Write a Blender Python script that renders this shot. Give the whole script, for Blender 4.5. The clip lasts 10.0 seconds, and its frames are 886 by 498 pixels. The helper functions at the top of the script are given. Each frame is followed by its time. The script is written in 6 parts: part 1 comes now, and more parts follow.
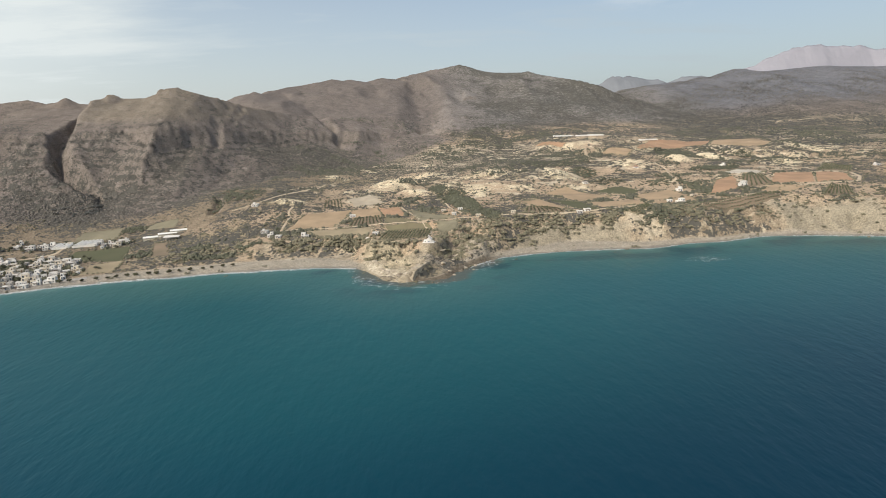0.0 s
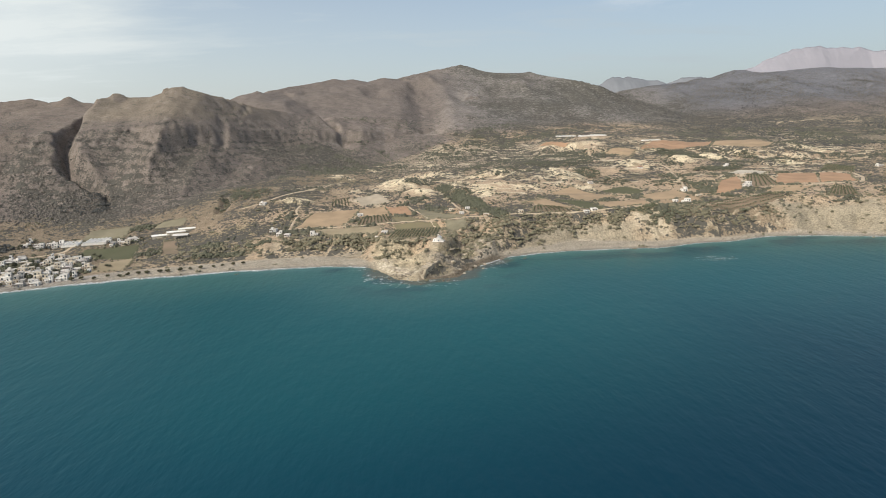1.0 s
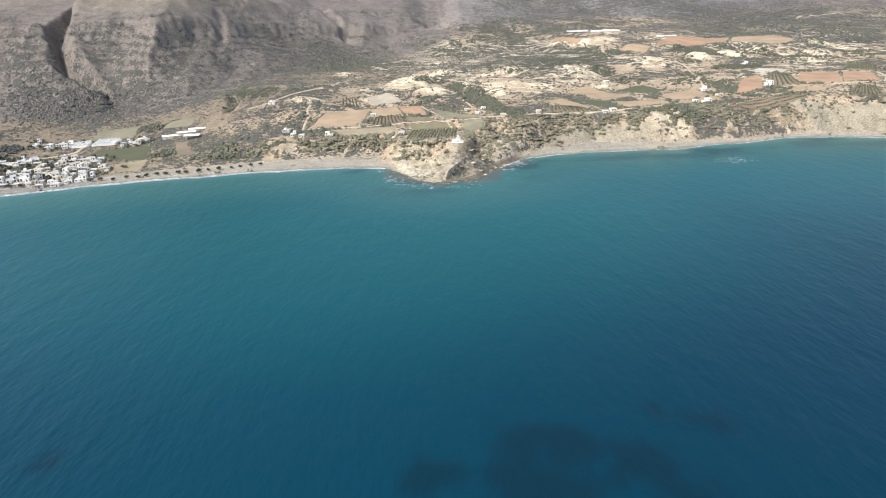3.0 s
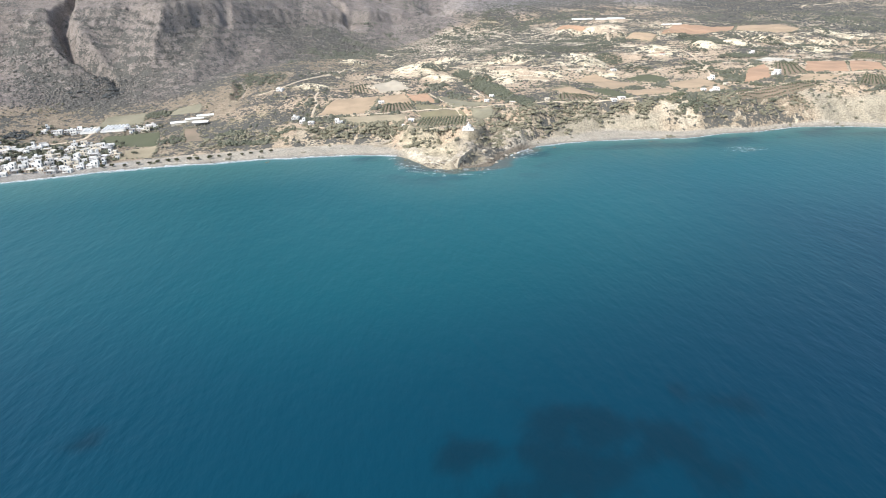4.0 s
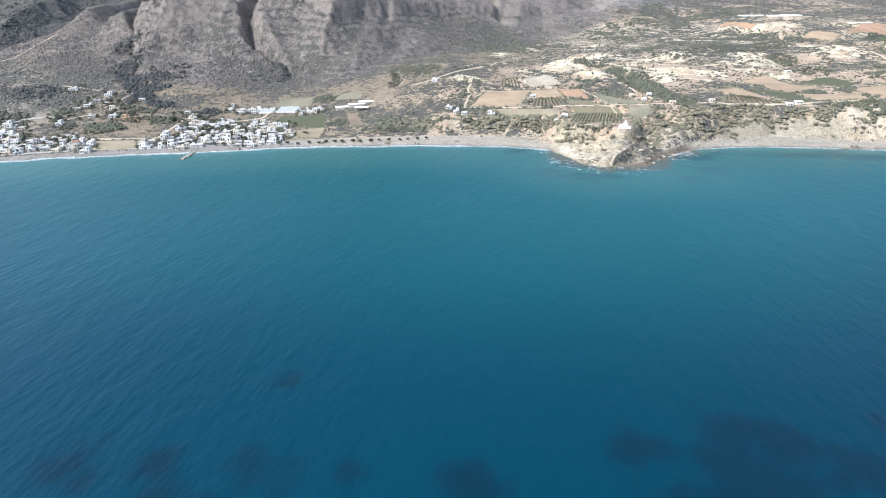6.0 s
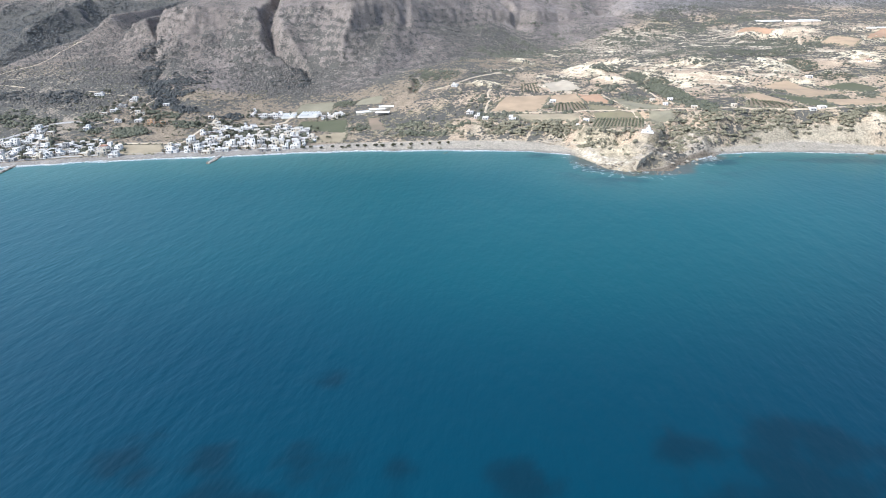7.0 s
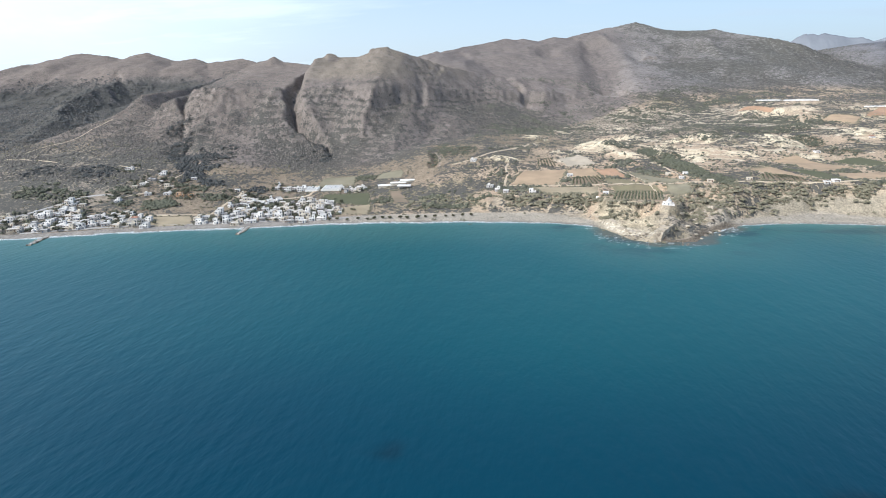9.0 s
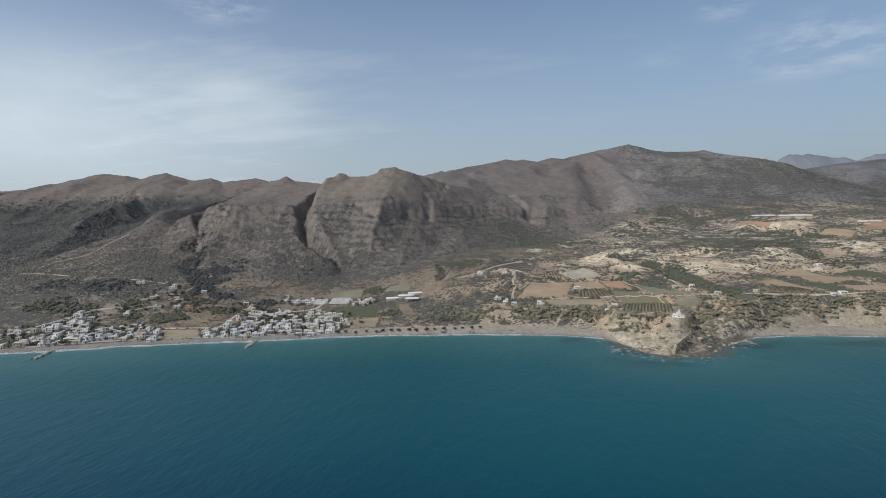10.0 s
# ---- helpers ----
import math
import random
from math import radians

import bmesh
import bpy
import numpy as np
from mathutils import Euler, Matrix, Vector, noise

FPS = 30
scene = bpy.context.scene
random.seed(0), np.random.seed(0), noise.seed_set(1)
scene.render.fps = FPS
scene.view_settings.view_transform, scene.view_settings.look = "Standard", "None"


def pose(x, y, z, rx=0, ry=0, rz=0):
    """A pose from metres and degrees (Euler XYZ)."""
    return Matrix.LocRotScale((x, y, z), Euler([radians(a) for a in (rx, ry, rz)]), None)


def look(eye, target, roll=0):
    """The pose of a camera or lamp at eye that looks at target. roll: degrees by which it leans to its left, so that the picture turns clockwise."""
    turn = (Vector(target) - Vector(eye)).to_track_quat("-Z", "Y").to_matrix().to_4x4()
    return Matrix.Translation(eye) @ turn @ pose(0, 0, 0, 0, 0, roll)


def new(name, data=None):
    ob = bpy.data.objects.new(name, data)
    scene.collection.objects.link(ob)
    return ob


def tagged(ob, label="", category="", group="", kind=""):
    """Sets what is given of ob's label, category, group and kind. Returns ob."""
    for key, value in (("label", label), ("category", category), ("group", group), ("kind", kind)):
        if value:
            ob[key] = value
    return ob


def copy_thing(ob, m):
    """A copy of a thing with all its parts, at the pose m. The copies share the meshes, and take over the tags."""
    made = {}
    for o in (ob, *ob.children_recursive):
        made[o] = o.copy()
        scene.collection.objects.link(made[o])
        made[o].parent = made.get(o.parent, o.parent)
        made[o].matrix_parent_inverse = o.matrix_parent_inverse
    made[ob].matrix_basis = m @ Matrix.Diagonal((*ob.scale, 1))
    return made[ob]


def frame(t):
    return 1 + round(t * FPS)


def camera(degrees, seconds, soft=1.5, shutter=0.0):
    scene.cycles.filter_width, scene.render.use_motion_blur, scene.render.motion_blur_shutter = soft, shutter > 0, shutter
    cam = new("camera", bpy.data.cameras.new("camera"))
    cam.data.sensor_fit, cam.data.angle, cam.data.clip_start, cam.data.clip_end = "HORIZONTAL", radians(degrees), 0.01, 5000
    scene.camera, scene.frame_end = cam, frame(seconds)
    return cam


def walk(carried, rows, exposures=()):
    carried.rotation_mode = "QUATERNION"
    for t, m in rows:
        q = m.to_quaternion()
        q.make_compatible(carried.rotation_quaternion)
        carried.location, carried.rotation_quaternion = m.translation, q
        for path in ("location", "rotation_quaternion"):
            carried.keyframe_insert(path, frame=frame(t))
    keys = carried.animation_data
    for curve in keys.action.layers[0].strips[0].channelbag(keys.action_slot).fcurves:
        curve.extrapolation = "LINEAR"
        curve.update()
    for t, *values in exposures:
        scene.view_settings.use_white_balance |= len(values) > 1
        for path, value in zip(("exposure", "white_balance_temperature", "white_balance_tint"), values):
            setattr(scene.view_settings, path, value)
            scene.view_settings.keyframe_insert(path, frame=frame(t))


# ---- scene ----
cam = camera(76.3, 10.0, soft=0.95)
PATH = [
    (0, (0.579, 32.631, 149.655), (0.693, 34.582, 149.232), -1.9),
    (0.5, (-5.934, 30.514, 149.644), (-5.816, 32.466, 149.221), -1.8),
    (1, (-12.583, 28.847, 149.658), (-12.462, 30.797, 149.235), -1.7),
    (1.1, (-13.934, 28.594, 149.664), (-13.813, 30.545, 149.24), -1.7),
    (1.2, (-15.291, 28.369, 149.672), (-15.169, 30.32, 149.248), -1.7),
    (1.3, (-16.654, 28.171, 149.68), (-16.531, 30.122, 149.256), -1.7),
    (1.4, (-18.02, 28.0, 149.69), (-17.897, 29.949, 149.256), -1.7),
    (1.5, (-19.388, 27.854, 149.7), (-19.266, 29.799, 149.248), -1.7),
    (1.6, (-20.758, 27.732, 149.711), (-20.636, 29.672, 149.243), -1.68),
    (1.7, (-22.127, 27.628, 149.723), (-22.005, 29.565, 149.239), -1.66),
    (1.8, (-23.494, 27.54, 149.736), (-23.372, 29.472, 149.233), -1.64),
    (1.9, (-24.857, 27.46, 149.748), (-24.735, 29.388, 149.231), -1.62),
    (2, (-26.214, 27.386, 149.761), (-26.092, 29.313, 149.24), -1.6),
    (2.1, (-27.564, 27.312, 149.774), (-27.441, 29.239, 149.253), -1.6),
    (2.2, (-28.907, 27.237, 149.787), (-28.784, 29.164, 149.265), -1.6),
    (2.3, (-30.244, 27.16, 149.8), (-30.121, 29.087, 149.277), -1.6),
    (2.4, (-31.577, 27.08, 149.814), (-31.453, 29.007, 149.29), -1.6),
    (2.5, (-32.906, 26.996, 149.828), (-32.782, 28.915, 149.279), -1.6),
    (2.6, (-34.233, 26.905, 149.843), (-34.109, 28.811, 149.252), -1.6),
    (2.7, (-35.56, 26.796, 149.859), (-35.437, 28.69, 149.229), -1.6),
    (2.8, (-36.892, 26.656, 149.874), (-36.769, 28.535, 149.202), -1.6),
    (2.9, (-38.232, 26.472, 149.888), (-38.11, 28.337, 149.176), -1.6),
    (3, (-39.583, 26.232, 149.901), (-39.462, 28.082, 149.15), -1.6),
    (3.1, (-40.947, 25.931, 149.912), (-40.826, 27.766, 149.125), -1.5),
    (3.2, (-42.319, 25.597, 149.922), (-42.196, 27.432, 149.136), -1.4),
    (4.3, (-57.369, 22.108, 150.04), (-57.243, 23.942, 149.253), -1.3),
    (4.5, (-60.105, 21.473, 150.061), (-59.98, 23.308, 149.275), -1.4),
    (4.6, (-61.489, 21.066, 150.06), (-61.371, 22.902, 149.274), -1.36),
    (4.7, (-62.883, 20.592, 150.058), (-62.812, 22.429, 149.271), -1.32),
    (4.8, (-64.283, 20.06, 150.056), (-64.276, 21.898, 149.267), -1.28),
    (4.9, (-65.685, 19.483, 150.051), (-65.74, 21.319, 149.262), -1.24),
    (5, (-67.086, 18.87, 150.046), (-67.208, 20.703, 149.256), -1.2),
    (5.2, (-69.871, 17.585, 150.031), (-70.067, 19.412, 149.242), -1.16),
    (5.3, (-71.254, 16.937, 150.021), (-71.473, 18.761, 149.231), -1.14),
    (5.4, (-72.63, 16.3, 150.007), (-72.871, 18.121, 149.217), -1.12),
    (5.5, (-73.999, 15.686, 149.989), (-74.256, 17.505, 149.198), -1.1),
    (5.7, (-76.719, 14.536, 149.943), (-76.991, 16.351, 149.147), -1),
    (6.8, (-91.678, 8.212, 149.687), (-91.991, 10.021, 148.894), -0.9),
    (7, (-94.398, 7.062, 149.641), (-94.717, 8.877, 148.863), -1),
    (7.5, (-101.005, 4.814, 149.55), (-101.326, 6.642, 148.805), -1),
    (8, (-107.31, 2.937, 149.46), (-107.636, 4.784, 148.766), -0.9),
    (8.1, (-108.524, 2.583, 149.444), (-108.852, 4.437, 148.769), -0.92),
    (8.2, (-109.717, 2.235, 149.43), (-110.047, 4.096, 148.775), -0.94),
    (8.3, (-110.887, 1.891, 149.416), (-111.218, 3.758, 148.78), -0.96),
    (8.4, (-112.031, 1.549, 149.402), (-112.364, 3.422, 148.786), -0.98),
    (8.5, (-113.146, 1.207, 149.388), (-113.48, 3.087, 148.792), -1),
    (8.6, (-114.229, 0.864, 149.373), (-114.564, 2.75, 148.797), -1),
    (8.7, (-115.279, 0.52, 149.358), (-115.615, 2.411, 148.801), -1),
    (8.8, (-116.293, 0.172, 149.343), (-116.63, 2.068, 148.805), -1),
    (8.9, (-117.27, -0.18, 149.327), (-117.608, 1.716, 148.79), -1),
    (9, (-118.209, -0.537, 149.312), (-118.548, 1.359, 148.775), -1),
    (9.1, (-119.108, -0.899, 149.297), (-119.45, 0.999, 148.768), -1.02),
    (9.2, (-119.972, -1.266, 149.282), (-120.32, 0.648, 148.818), -1.04),
    (9.3, (-120.806, -1.635, 149.268), (-121.16, 0.297, 148.891), -1.06),
    (9.4, (-121.617, -2.005, 149.255), (-121.974, -0.058, 148.965), -1.08),
    (9.5, (-122.408, -2.373, 149.243), (-122.765, -0.416, 149.038), -1.1),
    (9.6, (-123.186, -2.739, 149.232), (-123.541, -0.776, 149.084), -1.1),
    (9.7, (-123.952, -3.102, 149.222), (-124.306, -1.139, 149.076), -1.1),
    (9.8, (-124.712, -3.463, 149.212), (-125.064, -1.5, 149.066), -1.1),
    (10, (-126.216, -4.183, 149.194), (-126.567, -2.219, 149.05), -1.1),
]
# stops by which the camera opens up while it looks down at the water, with its white balance
EXPOSURE = [(0, 0.03, 6750, 10), (1.3, 0.03, 6750, 10), (2.0, 0.12, 6650, 10), (2.5, 0.2, 6550, 10), (3.0, 0.58, 6150, 10), (4.5, 0.74, 5900, 10), (5.5, 0.77, 5650, 10), (7.0, 0.75, 5600, 11),
            (8.0, 0.78, 5600, 11), (8.5, 0.62, 5700, 11), (9.0, 0.43, 5800, 10), (9.5, -0.07, 5900, 10), (10.0, -0.41, 5950, 10)]
walk(cam, [(t, look(e, a, r)) for t, e, a, r in PATH], EXPOSURE)

# ---- sky, sun ----
SUN_AZ, SUN_EL = radians(226), radians(44)      # compass bearing of the sun (clockwise from +y) and its height
world = bpy.data.worlds.new("sky")
scene.world = world
world.use_nodes = True
wn, wl = world.node_tree.nodes, world.node_tree.links
sky = wn.new("ShaderNodeTexSky")
sky.sky_type, sky.sun_disc = "NISHITA", False
sky.sun_elevation, sky.sun_rotation = SUN_EL, SUN_AZ
sky.air_density, sky.dust_density, sky.ozone_density = 1.0, 2.5, 1.5
wn["Background"].inputs["Strength"].default_value = 0.142
# thin high cloud: a pale veil, thicker towards the horizon, with a few drawn-out wisps
wco, wsep, wden, wproj = wn.new("ShaderNodeTexCoord"), wn.new("ShaderNodeSeparateXYZ"), wn.new("ShaderNodeMath"), wn.new("ShaderNodeVectorMath")
wl.new(wco.outputs["Generated"], wsep.inputs[0])
wden.operation, wden.inputs[1].default_value = "ADD", 0.10
wl.new(wsep.outputs["Z"], wden.inputs[0])
wproj.operation = "DIVIDE"
wl.new(wco.outputs["Generated"], wproj.inputs[0])
wl.new(wden.outputs[0], wproj.inputs[1])
wmap, wnz, wr = wn.new("ShaderNodeMapping"), wn.new("ShaderNodeTexNoise"), wn.new("ShaderNodeMapRange")
wmap.inputs["Scale"].default_value, wmap.inputs["Rotation"].default_value = (0.5, 1.1, 0.0), (0, 0, radians(12))
wl.new(wproj.outputs[0], wmap.inputs["Vector"])
wl.new(wmap.outputs[0], wnz.inputs["Vector"])
wnz.inputs["Scale"].default_value, wnz.inputs["Detail"].default_value, wnz.inputs["Roughness"].default_value = 0.9, 7, 0.6
wr.inputs["From Min"].default_value, wr.inputs["From Max"].default_value, wr.inputs["To Max"].default_value = 0.52, 0.8, 0.55
wl.new(wnz.outputs["Fac"], wr.inputs["Value"])
whz, wadd, wmix = wn.new("ShaderNodeMapRange"), wn.new("ShaderNodeMath"), wn.new("ShaderNodeMix")
whz.inputs["From Min"].default_value, whz.inputs["From Max"].default_value = 0.0, 0.35
whz.inputs["To Min"].default_value, whz.inputs["To Max"].default_value = 0.7, 0.12
wl.new(wsep.outputs["Z"], whz.inputs["Value"])
wadd.operation, wadd.use_clamp = "ADD", True
wl.new(whz.outputs[0], wadd.inputs[0])
# separate wisps of cloud: direction, breadth, thickness
WISPS = [(-0.487, 0.813, 0.321, 0.10, 0.95), (0.385, 0.897, 0.217, 0.14, 1.0), (0.271, 0.917, 0.292, 0.07, 0.6), (0.18, 0.955, 0.232, 0.06, 0.35)]
VEILS = [(-0.60, 0.78, 0.15, 0.36, 0.34), (-0.47, 0.868, 0.165, 0.15, 0.3), (-0.75, 0.64, 0.15, 0.3, 0.25)]
wsum, wbright = wr.outputs[0], None
wfine, wfr = wn.new("ShaderNodeTexNoise"), wn.new("ShaderNodeMapRange")
wfine.inputs["Scale"].default_value, wfine.inputs["Detail"].default_value, wfine.inputs["Roughness"].default_value = 16.0, 6, 0.65
wfm = wn.new("ShaderNodeMapping")
wfm.inputs["Scale"].default_value = (0.7, 0.7, 2.6)
wl.new(wco.outputs["Generated"], wfm.inputs["Vector"])
wl.new(wfm.outputs[0], wfine.inputs["Vector"])
wfr.inputs["From Min"].default_value, wfr.inputs["From Max"].default_value = 0.42, 0.72
wl.new(wfine.outputs["Fac"], wfr.inputs["Value"])
wsoft = wn.new("ShaderNodeMapRange")
wsoft.inputs["To Min"].default_value, wsoft.inputs["To Max"].default_value = 0.75, 1.0
wl.new(wfr.outputs[0], wsoft.inputs["Value"])
for wx, wy, wz, wsize, wamt in WISPS + VEILS:
    wd, wm, wx2, wa = wn.new("ShaderNodeVectorMath"), wn.new("ShaderNodeMapRange"), wn.new("ShaderNodeMath"), wn.new("ShaderNodeMath")
    wd.operation, wx2.operation, wa.operation = "DISTANCE", "MULTIPLY", "ADD"
    wst = wn.new("ShaderNodeVectorMath")
    wst.operation = "MULTIPLY"
    wst.inputs[1].default_value = (1, 1, 2.2)
    wl.new(wco.outputs["Generated"], wst.inputs[0])
    wl.new(wst.outputs[0], wd.inputs[0])
    wd.inputs[1].default_value = (wx, wy, wz * 2.2)
    wm.interpolation_type = "SMOOTHSTEP"
    wm.inputs["From Min"].default_value, wm.inputs["From Max"].default_value = wsize, wsize * 0.2
    wm.inputs["To Max"].default_value = wamt
    wl.new(wd.outputs["Value"], wm.inputs["Value"])
    wl.new(wm.outputs[0], wx2.inputs[0])
    thin = (wx, wy, wz, wsize, wamt) in VEILS
    wl.new((wsoft if thin else wfr).outputs[0], wx2.inputs[1])
    wl.new(wx2.outputs[0], wa.inputs[1])
    if thin:
        wl.new(wsum, wa.inputs[0])
        wsum = wa.outputs[0]
    else:
        wa.use_clamp, wa.inputs[0].default_value = True, 0.0
        if wbright:
            wl.new(wbright, wa.inputs[0])
        wbright = wa.outputs[0]
wl.new(wsum, wadd.inputs[1])
wmix.data_type = "RGBA"
wdot, wglow, wveil = wn.new("ShaderNodeVectorMath"), wn.new("ShaderNodeMapRange"), wn.new("ShaderNodeMix")
wdot.operation = "DOT_PRODUCT"
wl.new(wco.outputs["Generated"], wdot.inputs[0])
wdot.inputs[1].default_value = (math.sin(SUN_AZ), math.cos(SUN_AZ), 0.0)
wglow.inputs["From Min"].default_value, wglow.inputs["From Max"].default_value = -1.0, 0.5
wl.new(wdot.outputs["Value"], wglow.inputs["Value"])
wveil.data_type = "RGBA"
wveil.inputs["A"].default_value, wveil.inputs["B"].default_value = (3.1, 3.65, 4.05, 1), (7.2, 7.7, 7.7, 1)
wl.new(wglow.outputs["Result"], wveil.inputs["Factor"])
wl.new(wveil.outputs["Result"], wmix.inputs["B"])
wl.new(wadd.outputs[0], wmix.inputs["Factor"])
wl.new(sky.outputs["Color"], wmix.inputs["A"])
wcloud = wn.new("ShaderNodeMix")
wcloud.data_type = "RGBA"
wl.new(wbright, wcloud.inputs["Factor"])
wl.new(wmix.outputs["Result"], wcloud.inputs["A"])
wcloud.inputs["B"].default_value = (4.7, 5.2, 5.7, 1)
wl.new(wcloud.outputs["Result"], wn["Background"].inputs["Color"])
sun = new("sun", bpy.data.lights.new("sun", "SUN"))
sun.data.energy, sun.data.angle, sun.data.color = 3.4, radians(0.6), (1.0, 0.94, 0.85)
sun_from = Vector((math.sin(SUN_AZ) * math.cos(SUN_EL), math.cos(SUN_AZ) * math.cos(SUN_EL), math.sin(SUN_EL)))
sun.matrix_world = look(sun_from * 500, (0, 0, 0))


# ---- land form ----
def lattice(seed):
    return np.random.RandomState(seed).rand(256, 256).astype(np.float32)


def vnoise(x, y, seed=0):
    """Smooth value noise, 0 to 1, one cell a unit."""
    t = lattice(seed)
    xi, yi = np.floor(x).astype(np.int64), np.floor(y).astype(np.int64)
    fx, fy = x - xi, y - yi
    fx, fy = fx * fx * (3 - 2 * fx), fy * fy * (3 - 2 * fy)
    a, b = t[xi % 256, yi % 256], t[(xi + 1) % 256, yi % 256]
    c, d = t[xi % 256, (yi + 1) % 256], t[(xi + 1) % 256, (yi + 1) % 256]
    return (a * (1 - fx) + b * fx) * (1 - fy) + (c * (1 - fx) + d * fx) * fy


def fbm(x, y, size, octaves=4, seed=0, gain=0.5):
    """Layered noise about 0, roughly -1 to 1."""
    total, amp, norm = np.zeros_like(x), 1.0, 0.0
    ca, sa = 0.8, 0.6
    for o in range(octaves):
        total = total + amp * (2 * vnoise(x / size + 17.3 * o, y / size + 5.1 * o, seed + o) - 1)
        norm += amp
        amp *= gain
        size *= 0.47
        x, y = ca * x - sa * y, sa * x + ca * y
    return total / norm * 1.6


def ridged(x, y, size, octaves=4, seed=0):
    """Sharp-crested noise, 0 in the gullies to 1 on the crests."""
    total, amp, norm = np.zeros_like(x), 1.0, 0.0
    for o in range(octaves):
        total = total + amp * (1 - np.abs(2 * vnoise(x / size + 9.7 * o, y / size - 3.3 * o, seed + o) - 1))
        norm += amp
        amp *= 0.5
        size *= 0.5
    return total / norm


def smooth(a, b, v):
    u = np.clip((v - a) / (b - a), 0, 1)
    return u * u * (3 - 2 * u)


# the waterline, west to east
COAST_X = [-4000, -1500, -900, -700, -660, -625, -590, -560, -515, -475, -440, -408, -375, -340, -300, -265, -200, -140, -100, -80, -55, -45, -36, -23, -7, 20, 36,
           46, 60, 72, 86, 104, 131, 166, 203, 236, 262, 282, 316, 352, 385, 415, 441, 478, 511, 540, 586, 620, 800, 1500, 4500]
COAST_Y = [-150, 270, 436, 510, 523, 538, 552, 561, 576, 584, 594, 603, 616, 625, 633, 638, 648, 651, 650, 647, 636, 616, 599, 584, 576, 578, 584,
           600, 620, 632, 645, 661, 669, 674, 678, 677, 674, 674, 682, 691, 692, 698, 709, 709, 703, 692, 682, 670, 615, 500, -300]
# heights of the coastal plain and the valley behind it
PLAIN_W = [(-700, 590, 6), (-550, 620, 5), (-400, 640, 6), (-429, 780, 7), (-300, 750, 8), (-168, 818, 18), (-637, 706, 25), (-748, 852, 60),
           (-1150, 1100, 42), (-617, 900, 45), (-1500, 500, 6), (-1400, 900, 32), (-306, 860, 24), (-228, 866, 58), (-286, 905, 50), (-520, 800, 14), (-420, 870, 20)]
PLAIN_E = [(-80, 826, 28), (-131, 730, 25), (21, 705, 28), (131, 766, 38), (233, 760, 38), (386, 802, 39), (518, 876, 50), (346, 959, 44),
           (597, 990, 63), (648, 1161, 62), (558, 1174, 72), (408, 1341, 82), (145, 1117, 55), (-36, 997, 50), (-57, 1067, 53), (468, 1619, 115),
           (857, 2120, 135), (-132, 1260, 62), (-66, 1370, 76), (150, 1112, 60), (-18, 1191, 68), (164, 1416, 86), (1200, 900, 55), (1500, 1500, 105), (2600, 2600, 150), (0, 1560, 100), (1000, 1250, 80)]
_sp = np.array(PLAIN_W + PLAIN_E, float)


def _tps(r2):
    return r2 * np.log(r2 + 1e-9)


_p = _sp[:, :2] / 1000
_k = _tps(((_p[:, None] - _p[None]) ** 2).sum(2)) + 0.02 * np.eye(len(_p))
_q = np.c_[np.ones(len(_p)), _p]
_w = np.linalg.solve(np.block([[_k, _q], [_q.T, np.zeros((3, 3))]]), np.r_[_sp[:, 2], np.zeros(3)])


def plain(x, y):
    """A smooth sheet through the heights of the plain."""
    h = _w[-3] + _w[-2] * x / 1000 + _w[-1] * y / 1000
    for (px, py), w in zip(_p, _w):
        h = h + w * _tps((x / 1000 - px) ** 2 + (y / 1000 - py) ** 2)
    return np.clip(h, 4, 170)


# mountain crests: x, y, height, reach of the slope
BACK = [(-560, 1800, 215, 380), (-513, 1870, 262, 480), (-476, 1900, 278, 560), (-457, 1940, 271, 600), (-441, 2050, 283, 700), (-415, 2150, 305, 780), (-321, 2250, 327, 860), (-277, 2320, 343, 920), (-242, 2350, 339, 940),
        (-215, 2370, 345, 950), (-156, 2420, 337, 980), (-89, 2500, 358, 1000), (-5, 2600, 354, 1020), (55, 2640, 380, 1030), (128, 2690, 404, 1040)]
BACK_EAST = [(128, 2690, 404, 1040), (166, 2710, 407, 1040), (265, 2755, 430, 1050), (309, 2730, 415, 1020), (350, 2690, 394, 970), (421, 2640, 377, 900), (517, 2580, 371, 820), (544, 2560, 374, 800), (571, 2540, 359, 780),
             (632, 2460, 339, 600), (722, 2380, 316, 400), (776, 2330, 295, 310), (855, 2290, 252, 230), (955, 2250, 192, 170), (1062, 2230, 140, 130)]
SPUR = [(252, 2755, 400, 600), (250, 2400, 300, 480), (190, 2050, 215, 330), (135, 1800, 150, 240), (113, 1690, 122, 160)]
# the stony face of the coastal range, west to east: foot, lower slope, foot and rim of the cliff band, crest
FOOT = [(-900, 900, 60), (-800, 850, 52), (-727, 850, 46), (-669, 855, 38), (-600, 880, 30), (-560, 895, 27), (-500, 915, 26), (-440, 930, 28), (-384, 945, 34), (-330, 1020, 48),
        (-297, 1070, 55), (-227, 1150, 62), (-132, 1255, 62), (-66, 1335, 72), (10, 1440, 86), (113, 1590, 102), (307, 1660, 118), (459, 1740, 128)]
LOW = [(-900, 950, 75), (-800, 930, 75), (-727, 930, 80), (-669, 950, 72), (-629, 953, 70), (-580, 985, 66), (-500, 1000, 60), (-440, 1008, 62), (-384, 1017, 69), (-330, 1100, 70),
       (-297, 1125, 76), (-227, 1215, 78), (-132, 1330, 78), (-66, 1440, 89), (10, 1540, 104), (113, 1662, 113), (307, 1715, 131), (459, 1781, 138)]
